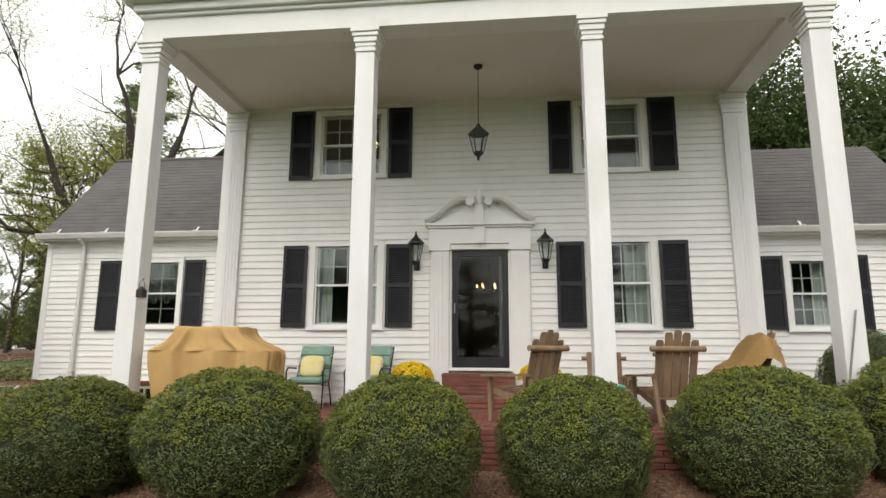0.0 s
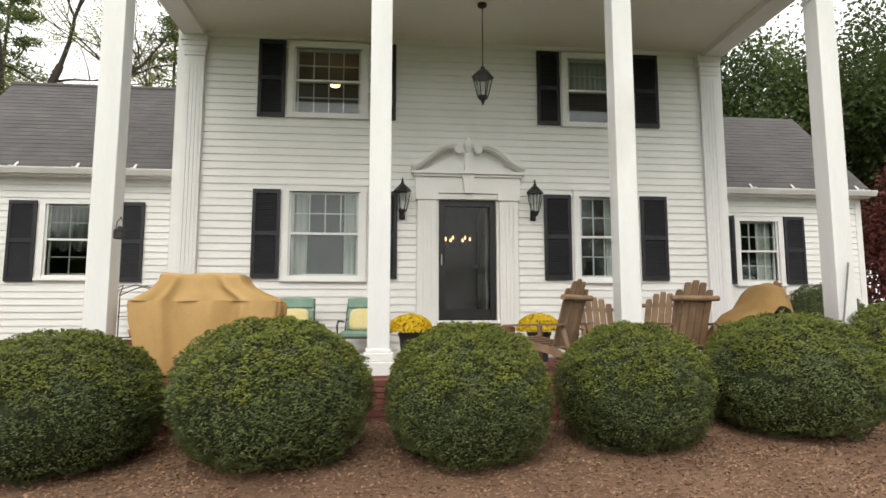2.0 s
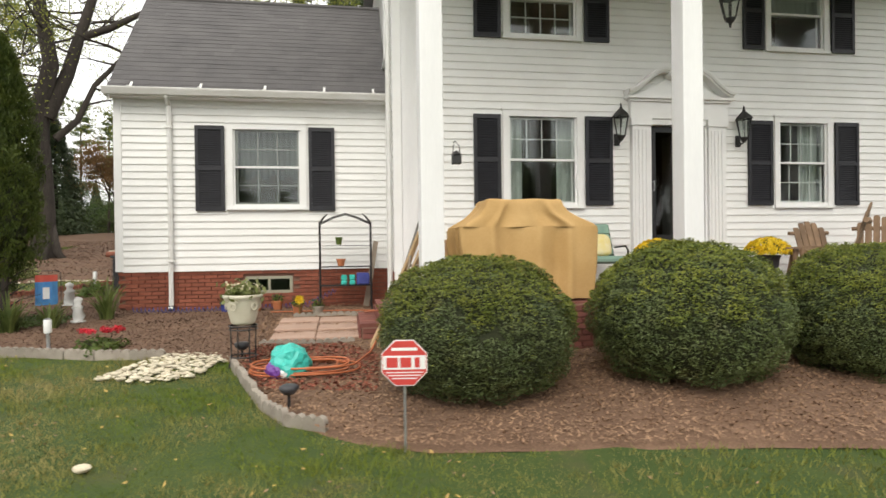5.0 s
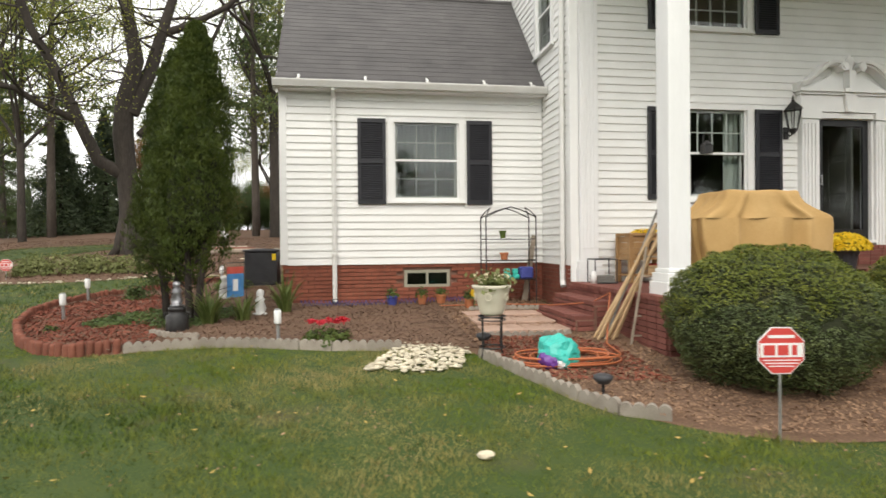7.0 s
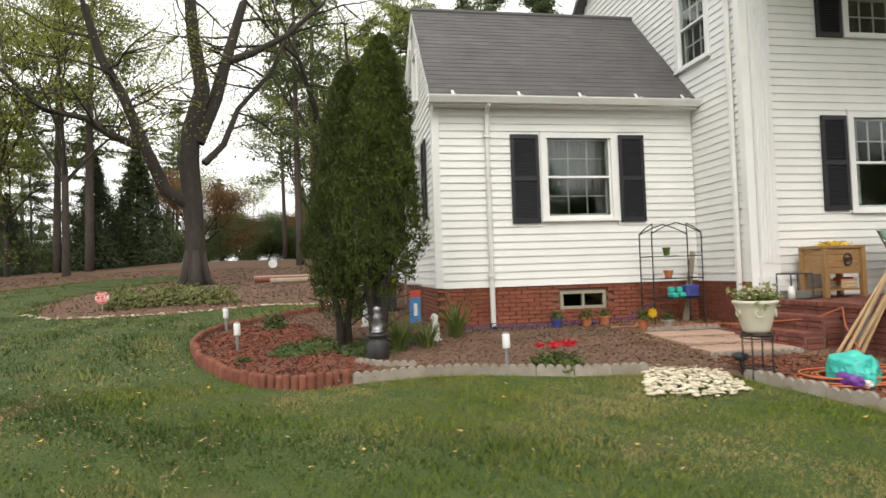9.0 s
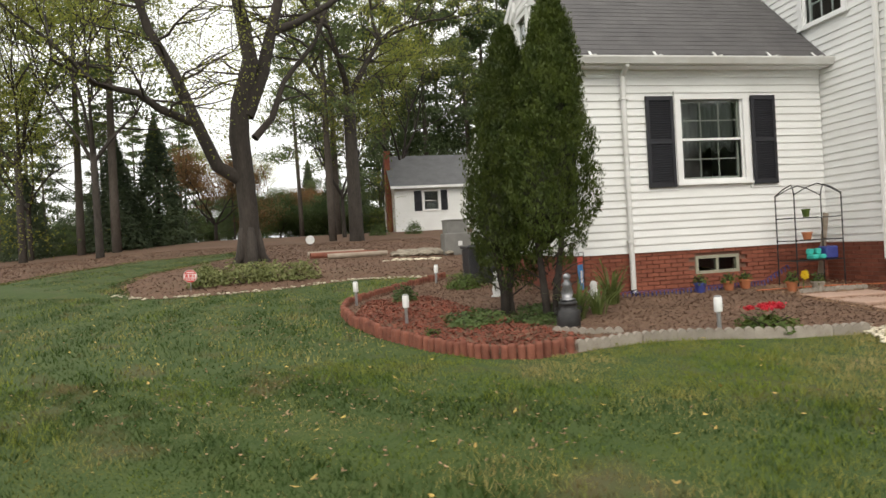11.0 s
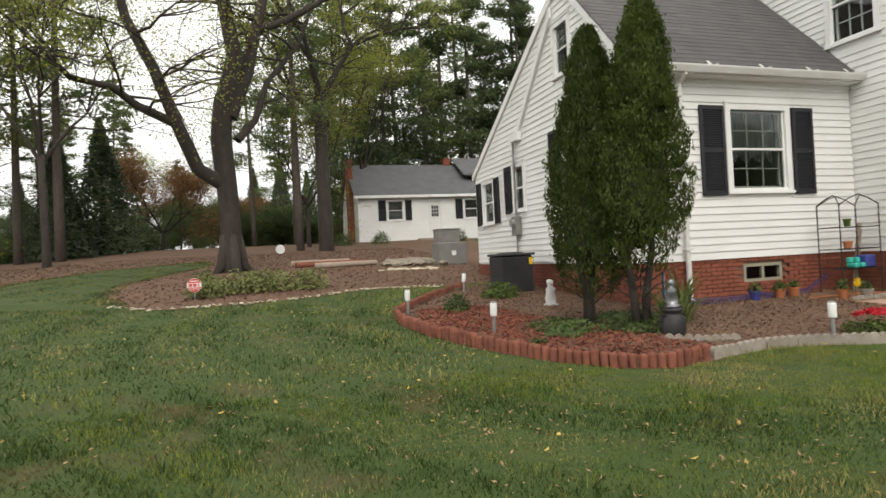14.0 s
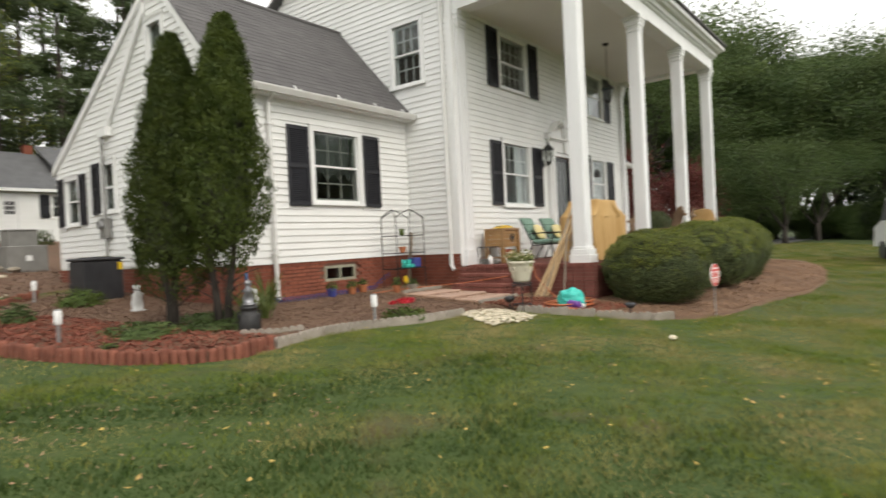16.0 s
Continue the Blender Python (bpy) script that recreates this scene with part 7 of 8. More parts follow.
for sx in (-1, 1):
    bm = bmesh.new()
    rod(bm, (sx * 0.16, -0.10, 0), (0.12 + sx * 0.09, -0.12, 1.15), 0.016, n=6)
    part("rail", bm, M_GREYWOOD, t)
for k in range(5):
    bm = bmesh.new()
    u = (k + 0.5) / 5
    w_ = 0.16 - 0.07 * u
    rod(bm, (0.12 * u - w_, -0.10, 1.15 * u), (0.12 * u + w_, -0.10, 1.15 * u), 0.012, n=6)
    part("rung", bm, M_GREYWOOD, t)
bm = bmesh.new()
prism(bm, [(-4.98, 0.56), (-4.88, 0.56), (-4.70, 1.72), (-4.78, 1.74)], "y", 11.22, 11.25)
solo("leaning_board", bm, M_GREYWOOD, "weathered brown board leaning in the corner", "board")

# ---- air conditioner and meter ----
t = thing("air_conditioner", -9.82, 14.62, lz(-9.82, 14.62) + 0.02, "charcoal outdoor air conditioner with louvred sides", "air conditioner")
bm = bmesh.new()
box(bm, -0.33, 0.33, -0.33, 0.33, 0.02, 0.74, 0.02)
part("cabinet", bm, M_ACDARK, t)
bm = bmesh.new()
for k in range(18):
    z = 0.07 + k * 0.036
    box(bm, -0.345, 0.345, -0.345, 0.345, z, z + 0.016)
part("louvre_guard", bm, M_ACDARK, t)
bm = bmesh.new()
box(bm, -0.37, 0.37, -0.37, 0.37, 0.74, 0.79, 0.015)
lathe(bm, [(0.27, 0.79), (0.27, 0.805), (0.02, 0.81)], 20)
part("top_grille", bm, M_ACDARK, t)
bm = bmesh.new()
box(bm, -0.4, 0.4, -0.4, 0.4, -0.06, 0.02)
part("pad", bm, M_CONC, t)
bm = bmesh.new()
box(bm, 0.24, 0.32, -0.352, -0.347, 0.56, 0.70)
part("sticker", bm, M_YFLOWER, t, "yellow rating label")
t = thing("electric_meter", -9.1, 15.72, 1.9, "grey electric meter box on the siding", "meter")
bm = bmesh.new()
box(bm, -0.12, 0.0, -0.14, 0.14, 0.0, 0.42, 0.01)
part("box", bm, M_GREYUNIT, t)
bm = bmesh.new()
rod(bm, (-0.12, 0, 0.28), (-0.2, 0, 0.28), 0.085, n=16)
part("dial_glass", bm, M_METAL, t)
bm = bmesh.new()
rod(bm, (-0.05, 0, -1.1), (-0.05, 0, 0.0), 0.025)
rod(bm, (-0.05, 0, 0.42), (-0.05, 0, 2.1), 0.025)
part("conduit", bm, M_GREYUNIT, t)

# ---- lanterns ----
FL = 0.98


def wall_lantern():
    t = thing("wall_lantern", 0, 0, 0, "black iron carriage lantern on the wall beside the door", "lantern", group="pair of wall lanterns")
    bm = bmesh.new()
    box(bm, -0.05, 0.05, -0.02, 0.0, -0.32, -0.12, 0.008)
    tube(bm, [(0, -0.02, -0.2), (0, -0.1, -0.28), (0, -0.17, -0.26), (0, -0.17, -0.2)], 0.014, 6)
    part("bracket", bm, M_BLACK, t)
    bm = bmesh.new()
    lathe(bm, [(0.03, -0.26), (0.055, -0.22), (0.075, -0.19), (0.075, -0.18)], 6, (0, -0.17, 0))
    lathe(bm, [(0.15, 0.13), (0.145, 0.15), (0.09, 0.21), (0.05, 0.25), (0.025, 0.27), (0.03, 0.29), (0.012, 0.31), (0.02, 0.33), (0.004, 0.37)], 6, (0, -0.17, 0))
    part("canopy", bm, M_BLACK, t, "black roof and finial")
    for k in range(6):
        a = k * math.pi / 3
        bm = bmesh.new()
        rod(bm, (0.072 * math.cos(a), -0.17 + 0.072 * math.sin(a), -0.18), (0.13 * math.cos(a), -0.17 + 0.13 * math.sin(a), 0.135), 0.008, n=4)
        part("bar", bm, M_BLACK, t)
    bm = bmesh.new()
    lathe(bm, [(0.066, -0.175), (0.122, 0.13)], 6, (0, -0.17, 0))
    g_ = part("glass", bm, M_LANTGLASS, t, "clear lantern glass")
    g_.visible_shadow = False
    bm = bmesh.new()
    rod(bm, (0, -0.17, -0.18), (0, -0.17, -0.05), 0.013)
    part("candle", bm, M_WHITE, t)
    return t


wl_ = wall_lantern()
wl_.matrix_basis = pose(-0.75, YF - 0.03, 3.60)
copy_thing(wl_, pose(1.50, YF - 0.03, 3.61))
t = thing("hanging_lantern", 0.42, 8.74, 5.2, "black iron lantern hanging from the porch ceiling", "lantern")
bm = bmesh.new()
rod(bm, (0, 0, 0.24), (0, 0, 1.22), 0.007, n=5)
lathe(bm, [(0.02, 1.17), (0.07, 1.20), (0.075, 1.235)], 14)
part("chain", bm, M_BLACK, t)
bm = bmesh.new()
lathe(bm, [(0.17, 0.06), (0.165, 0.08), (0.10, 0.15), (0.05, 0.19), (0.03, 0.2), (0.035, 0.22), (0.01, 0.25)], 6)
lathe(bm, [(0.012, -0.37), (0.02, -0.33), (0.03, -0.30), (0.07, -0.27), (0.08, -0.24), (0.08, -0.23)], 6)
part("canopy", bm, M_BLACK, t)
for k in range(6):
    a = k * math.pi / 3
    bm = bmesh.new()
    rod(bm, (0.078 * math.cos(a), 0.078 * math.sin(a), -0.24), (0.15 * math.cos(a), 0.15 * math.sin(a), 0.065), 0.010, n=4)
    part("bar", bm, M_BLACK, t)
bm = bmesh.new()
lathe(bm, [(0.072, -0.235), (0.14, 0.06)], 6)
g_ = part("glass", bm, M_LANTGLASS, t, "clear lantern glass")
g_.visible_shadow = False
t = thing("small_hanging_lantern", -4.04, 7.22, 2.55, "small black lantern hung on a porch column", "lantern")
bm = bmesh.new()
box(bm, -0.05, 0.05, -0.05, 0.05, 0, 0.10, 0.006)
lathe(bm, [(0.065, 0.10), (0.02, 0.14), (0.01, 0.15)], 8)
part("body", bm, M_BLACK, t)
bm = bmesh.new()
tube(bm, [(-0.04, 0, 0.11), (-0.035, 0, 0.2), (0, 0, 0.24), (0.035, 0, 0.2), (0.04, 0, 0.11)], 0.005, 5)
tube(bm, [(0, 0, 0.24), (-0.01, 0.02, 0.26), (-0.02, 0.07, 0.25)], 0.005, 5)
part("handle", bm, M_BLACK, t)

# ---- inside: lit lamps seen through the glass ----
t = thing("chandelier", 0.45, 12.2, 3.15, "small lit chandelier in the hall", "chandelier")
bm = bmesh.new()
rod(bm, (0, 0, 0), (0, 0, 1.2), 0.01)
for k in range(6):
    a = k * math.pi / 3
    tube(bm, [(0, 0, 0.02), (0.14 * math.cos(a), 0.14 * math.sin(a), -0.06), (0.25 * math.cos(a), 0.25 * math.sin(a), 0.05)], 0.008, 5)
part("frame", bm, M_BLACK, t)
for k in range(6):
    a = k * math.pi / 3
    bm = bmesh.new()
    lathe(bm, [(0.012, 0.05), (0.022, 0.08), (0.004, 0.13)], 8, (0.25 * math.cos(a), 0.25 * math.sin(a), 0))
    part("bulb", bm, M_BULB, t, "glowing bulb")
t = thing("room_lamp", -2.1, 12.2, 6.40, "lit ceiling lamp in the upstairs room", "lamp")
bm = bmesh.new()
lathe(bm, [(0.10, 0.0), (0.11, 0.05), (0.05, 0.11)], 14)
part("shade", bm, M_LAMP, t, "warm glowing shade")
bm = bmesh.new()
rod(bm, (0, 0, 0.11), (0, 0, 0.45), 0.008)
part("rod", bm, M_BLACK, t)


# ---- covered grill ----
def cloth(rings, n=180, seed=0):
    """A draped cover: rounded rectangles (cx, cy, hx, hy, z, fold) joined from top to bottom, with hanging folds."""
    bm = bmesh.new()
    R = []
    for j, (cx, cy, hx, hy, z, fold) in enumerate(rings):
        ring = []
        for k in range(n):
            u = k / n * 4
            side, w_ = int(u), (u - int(u)) * 2 - 1
            p = [(w_, -1), (1, w_), (-w_, 1), (-1, -w_)][side]
            nx, ny = [(0, -1), (1, 0), (0, 1), (-1, 0)][side]
            r_ = max(abs(w_) - 0.9, 0) * 1.0
            x, y = cx + hx * p[0] * (1 - r_ * 0.25), cy + hy * p[1] * (1 - r_ * 0.25)
            # creases run down from the frame's corners, and the cloth sags between them
            f = fold * (1.3 * math.exp(-((abs(w_ + 0.04 * side) - 0.56) / 0.07) ** 2) + 0.7 * math.exp(-((w_ - 0.12 - 0.1 * side) / 0.09) ** 2) - 0.8 * math.exp(-((abs(w_) - 0.40) / 0.1) ** 2)
                        + 0.35 * math.sin(w_ * 9 + side * 2 + j * 0.5 + seed))
            ring.append(bm.verts.new((x + nx * f, y + ny * f, z + 0.006 * math.sin(w_ * 5 + j + side))))
        R.append(ring)
    for q, s in zip(R, R[1:]):
        for k in range(n):
            bm.faces.new((q[k], s[k], s[(k + 1) % n], q[(k + 1) % n]))
    return bm, R


cg = thing("covered_grill", 0, 0, 0, "barbecue grill under a fitted tan canvas cover", "grill cover")
bm, R = cloth([(-3.19, 7.72, 0.42, 0.27, 2.178, 0), (-3.19, 7.72, 0.45, 0.305, 2.172, 0.0), (-3.19, 7.72, 0.46, 0.315, 2.155, 0.004), (-3.19, 7.72, 0.475, 0.322, 2.10, 0.012), (-3.19, 7.72, 0.53, 0.326, 2.03, 0.018),
               (-3.17, 7.72, 0.62, 0.335, 1.965, 0.026), (-3.14, 7.72, 0.79, 0.35, 1.88, 0.034), (-3.14, 7.72, 0.83, 0.355, 1.85, 0.036)])
bm.faces.new(R[0])
part("cover_top", bm, M_TARP, cg, smooth=True)
bm, R = cloth([(-3.14, 7.72, 0.831, 0.356, 1.853, 0.036), (-3.14, 7.72, 0.835, 0.358, 1.80, 0.042), (-3.14, 7.72, 0.82, 0.36, 1.62, 0.046), (-3.12, 7.72, 0.79, 0.36, 1.40, 0.05), (-3.12, 7.72, 0.76, 0.365, 1.15, 0.055), (-3.12, 7.72, 0.75, 0.37, 1.0, 0.06)])
part("cover_skirt", bm, M_TARP, cg, "tan skirt hanging in folds", smooth=True)


# ---- Adirondack chairs ----
def adirondack():
    t = thing("wooden_garden_chair", 0, 0, 0, "weathered brown slatted wooden garden chair on the porch", "chair", group="slatted garden chairs")
    lean = 0.30
    for k in range(5):
        u = (k - 2)
        h = 1.15 - 0.03 * u * u
        bm = bmesh.new()
        x = u * 0.105
        y0, z0, y1, z1 = 0.12, 0.30, 0.12 + lean * (h - 0.3) , h
        top = [(x - 0.046, z0), (x + 0.046, z0), (x + 0.046 + u * 0.004, h - 0.03), (x + 0.03 + u * 0.004, h), (x - 0.03 + u * 0.004, h), (x - 0.046 + u * 0.004, h - 0.03)]
        f = [bm.verts.new((a, y0 + (c - z0) * lean, c)) for a, c in top]
        g = [bm.verts.new((a, y0 + (c - z0) * lean + 0.022, c)) for a, c in top]
        bm.faces.new(f)
        bm.faces.new(g[::-1])
        for i in range(6):
            bm.faces.new((f[i], g[i], g[(i + 1) % 6], f[(i + 1) % 6]))
        part("back_slat", bm, M_WOOD, t)
    for k in range(6):
        bm = bmesh.new()
        y = 0.13 - k * 0.105
        box(bm, -0.27, 0.27, y - 0.045, y + 0.045, 0.30 + k * 0.022, 0.322 + k * 0.022, 0.004)
        part("seat_slat", bm, M_WOOD, t)
    bm = bmesh.new()
    rod(bm, (-0.34, 0.345, 0.92), (0.34, 0.345, 0.92), 0.036, n=10)
    part("back_rail", bm, M_WOOD, t, "round log cross rail")
    for sx in (-1, 1):
        bm = bmesh.new()
        prism(bm, [(-0.52, 0.56), (0.36, 0.585), (0.36, 0.61), (-0.52, 0.585)], "x", sx * 0.34 - 0.055, sx * 0.34 + 0.055)
        part("armrest", bm, M_WOOD, t)
        bm = bmesh.new()
        rod(bm, (sx * 0.31, -0.42, 0.0), (sx * 0.31, -0.42, 0.56), 0.034, n=8)
        part("leg", bm, M_WOOD, t)
        bm = bmesh.new()
        rod(bm, (sx * 0.30, 0.46, 0.0), (sx * 0.30, 0.30, 0.585), 0.032, n=8)
        part("leg", bm, M_WOOD, t)
        bm = bmesh.new()
        prism(bm, [(-0.46, 0.36), (-0.46, 0.44), (0.2, 0.31), (0.55, 0.06), (0.5, 0.0), (0.12, 0.23)], "x", sx * 0.27 - 0.014, sx * 0.27 + 0.014)
        part("side_board", bm, M_WOOD, t)
    return t


ad = adirondack()
ad.matrix_basis = pose(1.12, 7.60, FL, 0, 0, 222)
copy_thing(ad, pose(2.88, 7.78, FL, 0, 0, 187))
copy_thing(ad, pose(2.3, 9.12, FL, 0, 0, -5) @ Matrix.Diagonal((1, 1, 0.86, 1)))
copy_thing(ad, pose(3.05, 8.9, FL, 0, 0, -48) @ Matrix.Diagonal((1, 1, 0.93, 1)))
cc = copy_thing(ad, pose(3.66, 7.5, FL, 0, 0, 262))
bm = bmesh.new()
rows_ = []
for i in range(13):
    u = i / 12
    row = []
    for j in range(9):
        w_ = (j / 8 - 0.5) * 0.86
        x = 3.16 + 0.86 * u
        z = float(np.interp(u, [0, 0.15, 0.5, 0.75, 0.88, 1.0], [1.32, 1.60, 1.80, 2.06, 2.10, 1.85])) - 0.28 * abs(w_) ** 2 - (0.22 if j in (0, 8) else 0)
        row.append(bm.verts.new((x, 7.45 + w_ * (0.9 if j not in (0, 8) else 0.88), z + 0.02 * math.sin(i * 1.7 + j))))
    rows_.append(row)
for q, s in zip(rows_, rows_[1:]):
    for j in range(8):
        bm.faces.new((q[j], s[j], s[j + 1], q[j + 1]))
bmesh.ops.solidify(bm, geom=bm.faces[:], thickness=0.012)
solo("canvas_cover", bm, M_TARP, "tan canvas cover thrown over a garden chair", "cover", smooth=True)
bm = bmesh.new()
box(bm, 1.66, 2.3, 7.52, 7.92, FL + 0.42, FL + 0.47, 0.02)
solo("teal_cushion", bm, M_TEAL, "teal seat cushion lying on the low table", "cushion")
t = thing("low_table", 1.98, 7.72, FL, "low dark wooden table among the garden chairs", "table")
bm = bmesh.new()
box(bm, -0.36, 0.36, -0.25, 0.25, 0.37, 0.42, 0.008)
part("tabletop", bm, M_WOOD, t)
for sx in (-1, 1):
    for sy in (-1, 1):
        bm = bmesh.new()
        box(bm, sx * 0.31 - 0.03, sx * 0.31 + 0.03, sy * 0.20 - 0.03, sy * 0.20 + 0.03, 0, 0.37)
        part("leg", bm, M_WOOD, t)
bm = bmesh.new()
rod(bm, (4.62, 7.18, FL), (4.93, 7.28, 2.36), 0.012, n=6)
solo("leaning_pole", bm, M_GREYUNIT, "thin pale pole leaning on a porch column", "pole")


# ---- cushioned patio chairs ----
def patio_chair():
    t = thing("patio_chair", 0, 0, 0, "black metal patio chair with sage green cushions", "chair", group="pair of patio chairs")
    for sx in (-1, 1):
        bm = bmesh.new()
        tube(bm, [(sx * 0.29, -0.42, 0.0), (sx * 0.29, -0.36, 0.36), (sx * 0.29, -0.40, 0.56), (sx * 0.29, -0.30, 0.62), (sx * 0.29, 0.16, 0.60)], 0.014, 6)
        part("arm_frame", bm, M_BLACK, t)
        bm = bmesh.new()
        tube(bm, [(sx * 0.27, -0.36, 0.36), (sx * 0.27, 0.1, 0.33), (sx * 0.26, 0.42, 0.96)], 0.014, 6)
        part("back_frame", bm, M_BLACK, t)
        bm = bmesh.new()
        tube(bm, [(sx * 0.28, 0.1, 0.33), (sx * 0.28, 0.3, 0.0)], 0.014, 6)
        part("leg", bm, M_BLACK, t)
    bm = bmesh.new()
    box(bm, -0.27, 0.27, -0.38, 0.12, 0.36, 0.47, 0.035)
    part("seat_cushion", bm, M_CUSHION, t, "sage green seat cushion")
    for k in range(3):
        bm = bmesh.new()
        z0 = 0.46 + k * 0.17
        y0 = 0.11 + (z0 - 0.4) * 0.5
        f = box(bm, -0.26, 0.26, 0, 0.09, 0, 0.175, 0.03)
        for v in bm.verts:
            v.co = Vector((v.co.x, y0 + v.co.y + v.co.z * 0.5 - 0.05, z0 + v.co.z))
        part("back_cushion", bm, M_CUSHION, t, "tufted green back cushion")
    bm = bmesh.new()
    bmesh.ops.create_icosphere(bm, subdivisions=3, radius=1)
    for v in bm.verts:
        c = v.co.copy()
        x, z = math.copysign(abs(c.x) ** 0.5, c.x) * 0.19, math.copysign(abs(c.z) ** 0.5, c.z) * 0.17
        v.co = Vector((x, 0.05 + c.y * 0.06 * (1 - 0.6 * max(abs(c.x), abs(c.z)) ** 4) + z * 0.45, 0.64 + z))
    part("throw_pillow", bm, M_STRIPE, t, "yellow and white patterned pillow", True)
    return t


pc = patio_chair()
pc.matrix_basis = pose(-2.36, 9.35, FL, 0, 0, 4)
copy_thing(pc, pose(-1.38, 9.38, FL, 0, 0, -6))


# ---- mums ----
def mum(x, y, z, r, seed):
    t = thing("potted_mum", x, y, z, "round pot of bright yellow chrysanthemums by the door", "flowers", group="potted mums")
    bm = bmesh.new()
    lathe(bm, [(0.12, 0), (0.17, 0.40), (0.185, 0.40), (0.185, 0.45), (0.02, 0.44)], 18)
    part("pot", bm, M_ACDARK, t, "dark round planter")
    rs = np.random.default_rng(seed)
    d = rs.normal(size=(1500, 3))
    d /= np.linalg.norm(d, axis=1, keepdims=True)
    d[:, 2] = np.abs(d[:, 2]) * 1.0 - 0.12
    c = d * np.array([r, r, r * 0.75]) * rs.uniform(0.9, 1.05, (1500, 1)) + np.array([0, 0, 0.50])
    v, f = cards(c, d + rs.normal(size=d.shape) * 0.4, 0.045, 0.04, rs)
    part("blossoms", soup("blossoms", v.tolist(), f.tolist(), M_YFLOWER), None, t, "yellow blossoms")
    v, f = cards(c[:500] * np.array([0.93, 0.93, 0.97]), d[:500] + rs.normal(size=(500, 3)) * 0.6, 0.06, 0.03, rs)
    part("leaves", soup("leaves", v.tolist(), f.tolist(), M_PLANT), None, t)


mum(-0.64, 9.02, FL, 0.33, 131)
mum(1.33, 9.15, FL, 0.34, 132)

# ---- wooden cooler cart ----
t = thing("cooler_cart", -3.5, 9.70, FL, "honey-coloured wooden cooler box on legs with a round emblem", "cooler cart")
bm = bmesh.new()
for k in range(4):
    box(bm, -0.42, 0.42, -0.23, 0.23, 0.34 + k * 0.09, 0.426 + k * 0.09, 0.004)
part("box", bm, M_PINEWOOD, t)
bm = bmesh.new()
box(bm, -0.45, 0.45, -0.26, 0.26, 0.70, 0.745, 0.006)
part("lid", bm, M_PINEWOOD, t)
for sx in (-1, 1):
    for sy in (-1, 1):
        bm = bmesh.new()
        box(bm, sx * 0.40 - 0.045, sx * 0.40 + 0.045, sy * 0.23 - 0.04, sy * 0.23 + 0.04, 0, 0.70, 0.004)
        part("leg", bm, M_PINEWOOD, t)
bm = bmesh.new()
tube(bm, [(0.08 + 0.085 * math.cos(a), -0.24, 0.54 + 0.085 * math.sin(a)) for a in np.linspace(0, 6.283, 21)], 0.012, 6)
box(bm, 0.03, 0.13, -0.246, -0.236, 0.51, 0.57)
part("emblem", bm, M_BLACK, t, "plain round black emblem")
bm = bmesh.new()
box(bm, -0.40, 0.40, -0.2, 0.2, 0.10, 0.125)
part("lower_shelf", bm, M_PINEWOOD, t)
plant("yellow_flower_tray", -3.48, 9.70, 0.24, 0.09, 220, 0.05, M_YFLOWER, "low tray of yellow flowers on the cooler", "flowers", 133, base=FL + 0.745)
t.scale = (0.76, 0.9, 1.0)
t = thing("slatted_crate", -3.36, 9.66, FL + 0.125, "small pale slatted crate of red tomatoes", "crate")
for k in range(3):
    for sy in (-1, 1):
        bm = bmesh.new()
        box(bm, -0.13, 0.13, sy * 0.09 - 0.006, sy * 0.09 + 0.006, 0.005 + k * 0.045, 0.04 + k * 0.045)
        part("slat", bm, M_STAKE, t)
bm = bmesh.new()
for k in range(10):
    bmesh.ops.create_icosphere(bm, subdivisions=2, radius=0.032, matrix=Matrix.Translation((-0.1 + 0.05 * (k % 5), -0.03 + 0.06 * (k // 5), 0.13)))
part("tomatoes", bm, M_FLAGR, t, "red tomatoes", True)
t = thing("wire_crate", -4.2, 9.62, FL, "dark wire crate with papers at the porch edge", "crate")
bm = bmesh.new()
for z in (0.01, 0.36):
    tube(bm, [(-0.17, -0.14, z), (0.17, -0.14, z), (0.17, 0.14, z), (-0.17, 0.14, z), (-0.17, -0.14, z)], 0.01, 5)
for sx in (-1, 1):
    for sy in (-1, 1):
        rod(bm, (sx * 0.17, sy * 0.14, 0.0), (sx * 0.17, sy * 0.14, 0.36), 0.01, n=5)
part("frame", bm, M_ACDARK, t)
bm = bmesh.new()
for k in range(5):
    box(bm, -0.15 + 0.01 * (k % 2), 0.15, -0.12, 0.12, 0.012 + k * 0.022, 0.030 + k * 0.022)
part("stack", bm, M_GREYUNIT, t, "stack of grey trays")
bm = bmesh.new()
lathe(bm, [(0.045, 0), (0.045, 0.15), (0.03, 0.17), (0.03, 0.19)], 14, (-4.42, 9.42, FL))
solo("spray_can", bm, M_WHITE, "white and blue can standing on the porch edge", "can", smooth=True)


# ---- the cottage behind ----
ct = thing("cottage", 0, 0, 0, "small white cottage with grey roof, brick chimney and dark shutters", "house")
CY, CX0, CX1, CZ0, CZE = 39.5, -8.85, 4.0, 2.5, 5.45
CW = [(-7.0, -6.05, 3.92, 5.05), (-2.0, -1.05, 3.92, 5.05)]
CD = (-4.32, -3.62, 2.75, 5.02)
bm = bmesh.new()
for a, b, c, d in cells(CX0, CX1, CZ0, CZE, CW + [CD]):
    box(bm, a, b, CY, CY + 0.2, c, d)
for x in (CX0, CX1 - 0.2):
    box(bm, x, x + 0.2, CY + 0.2, CY + 6.8, CZ0, CZE)
    prism(bm, [(CY, CZE), (CY + 3.4, 7.72), (CY + 6.8, CZE)], "x", x, x + 0.2)
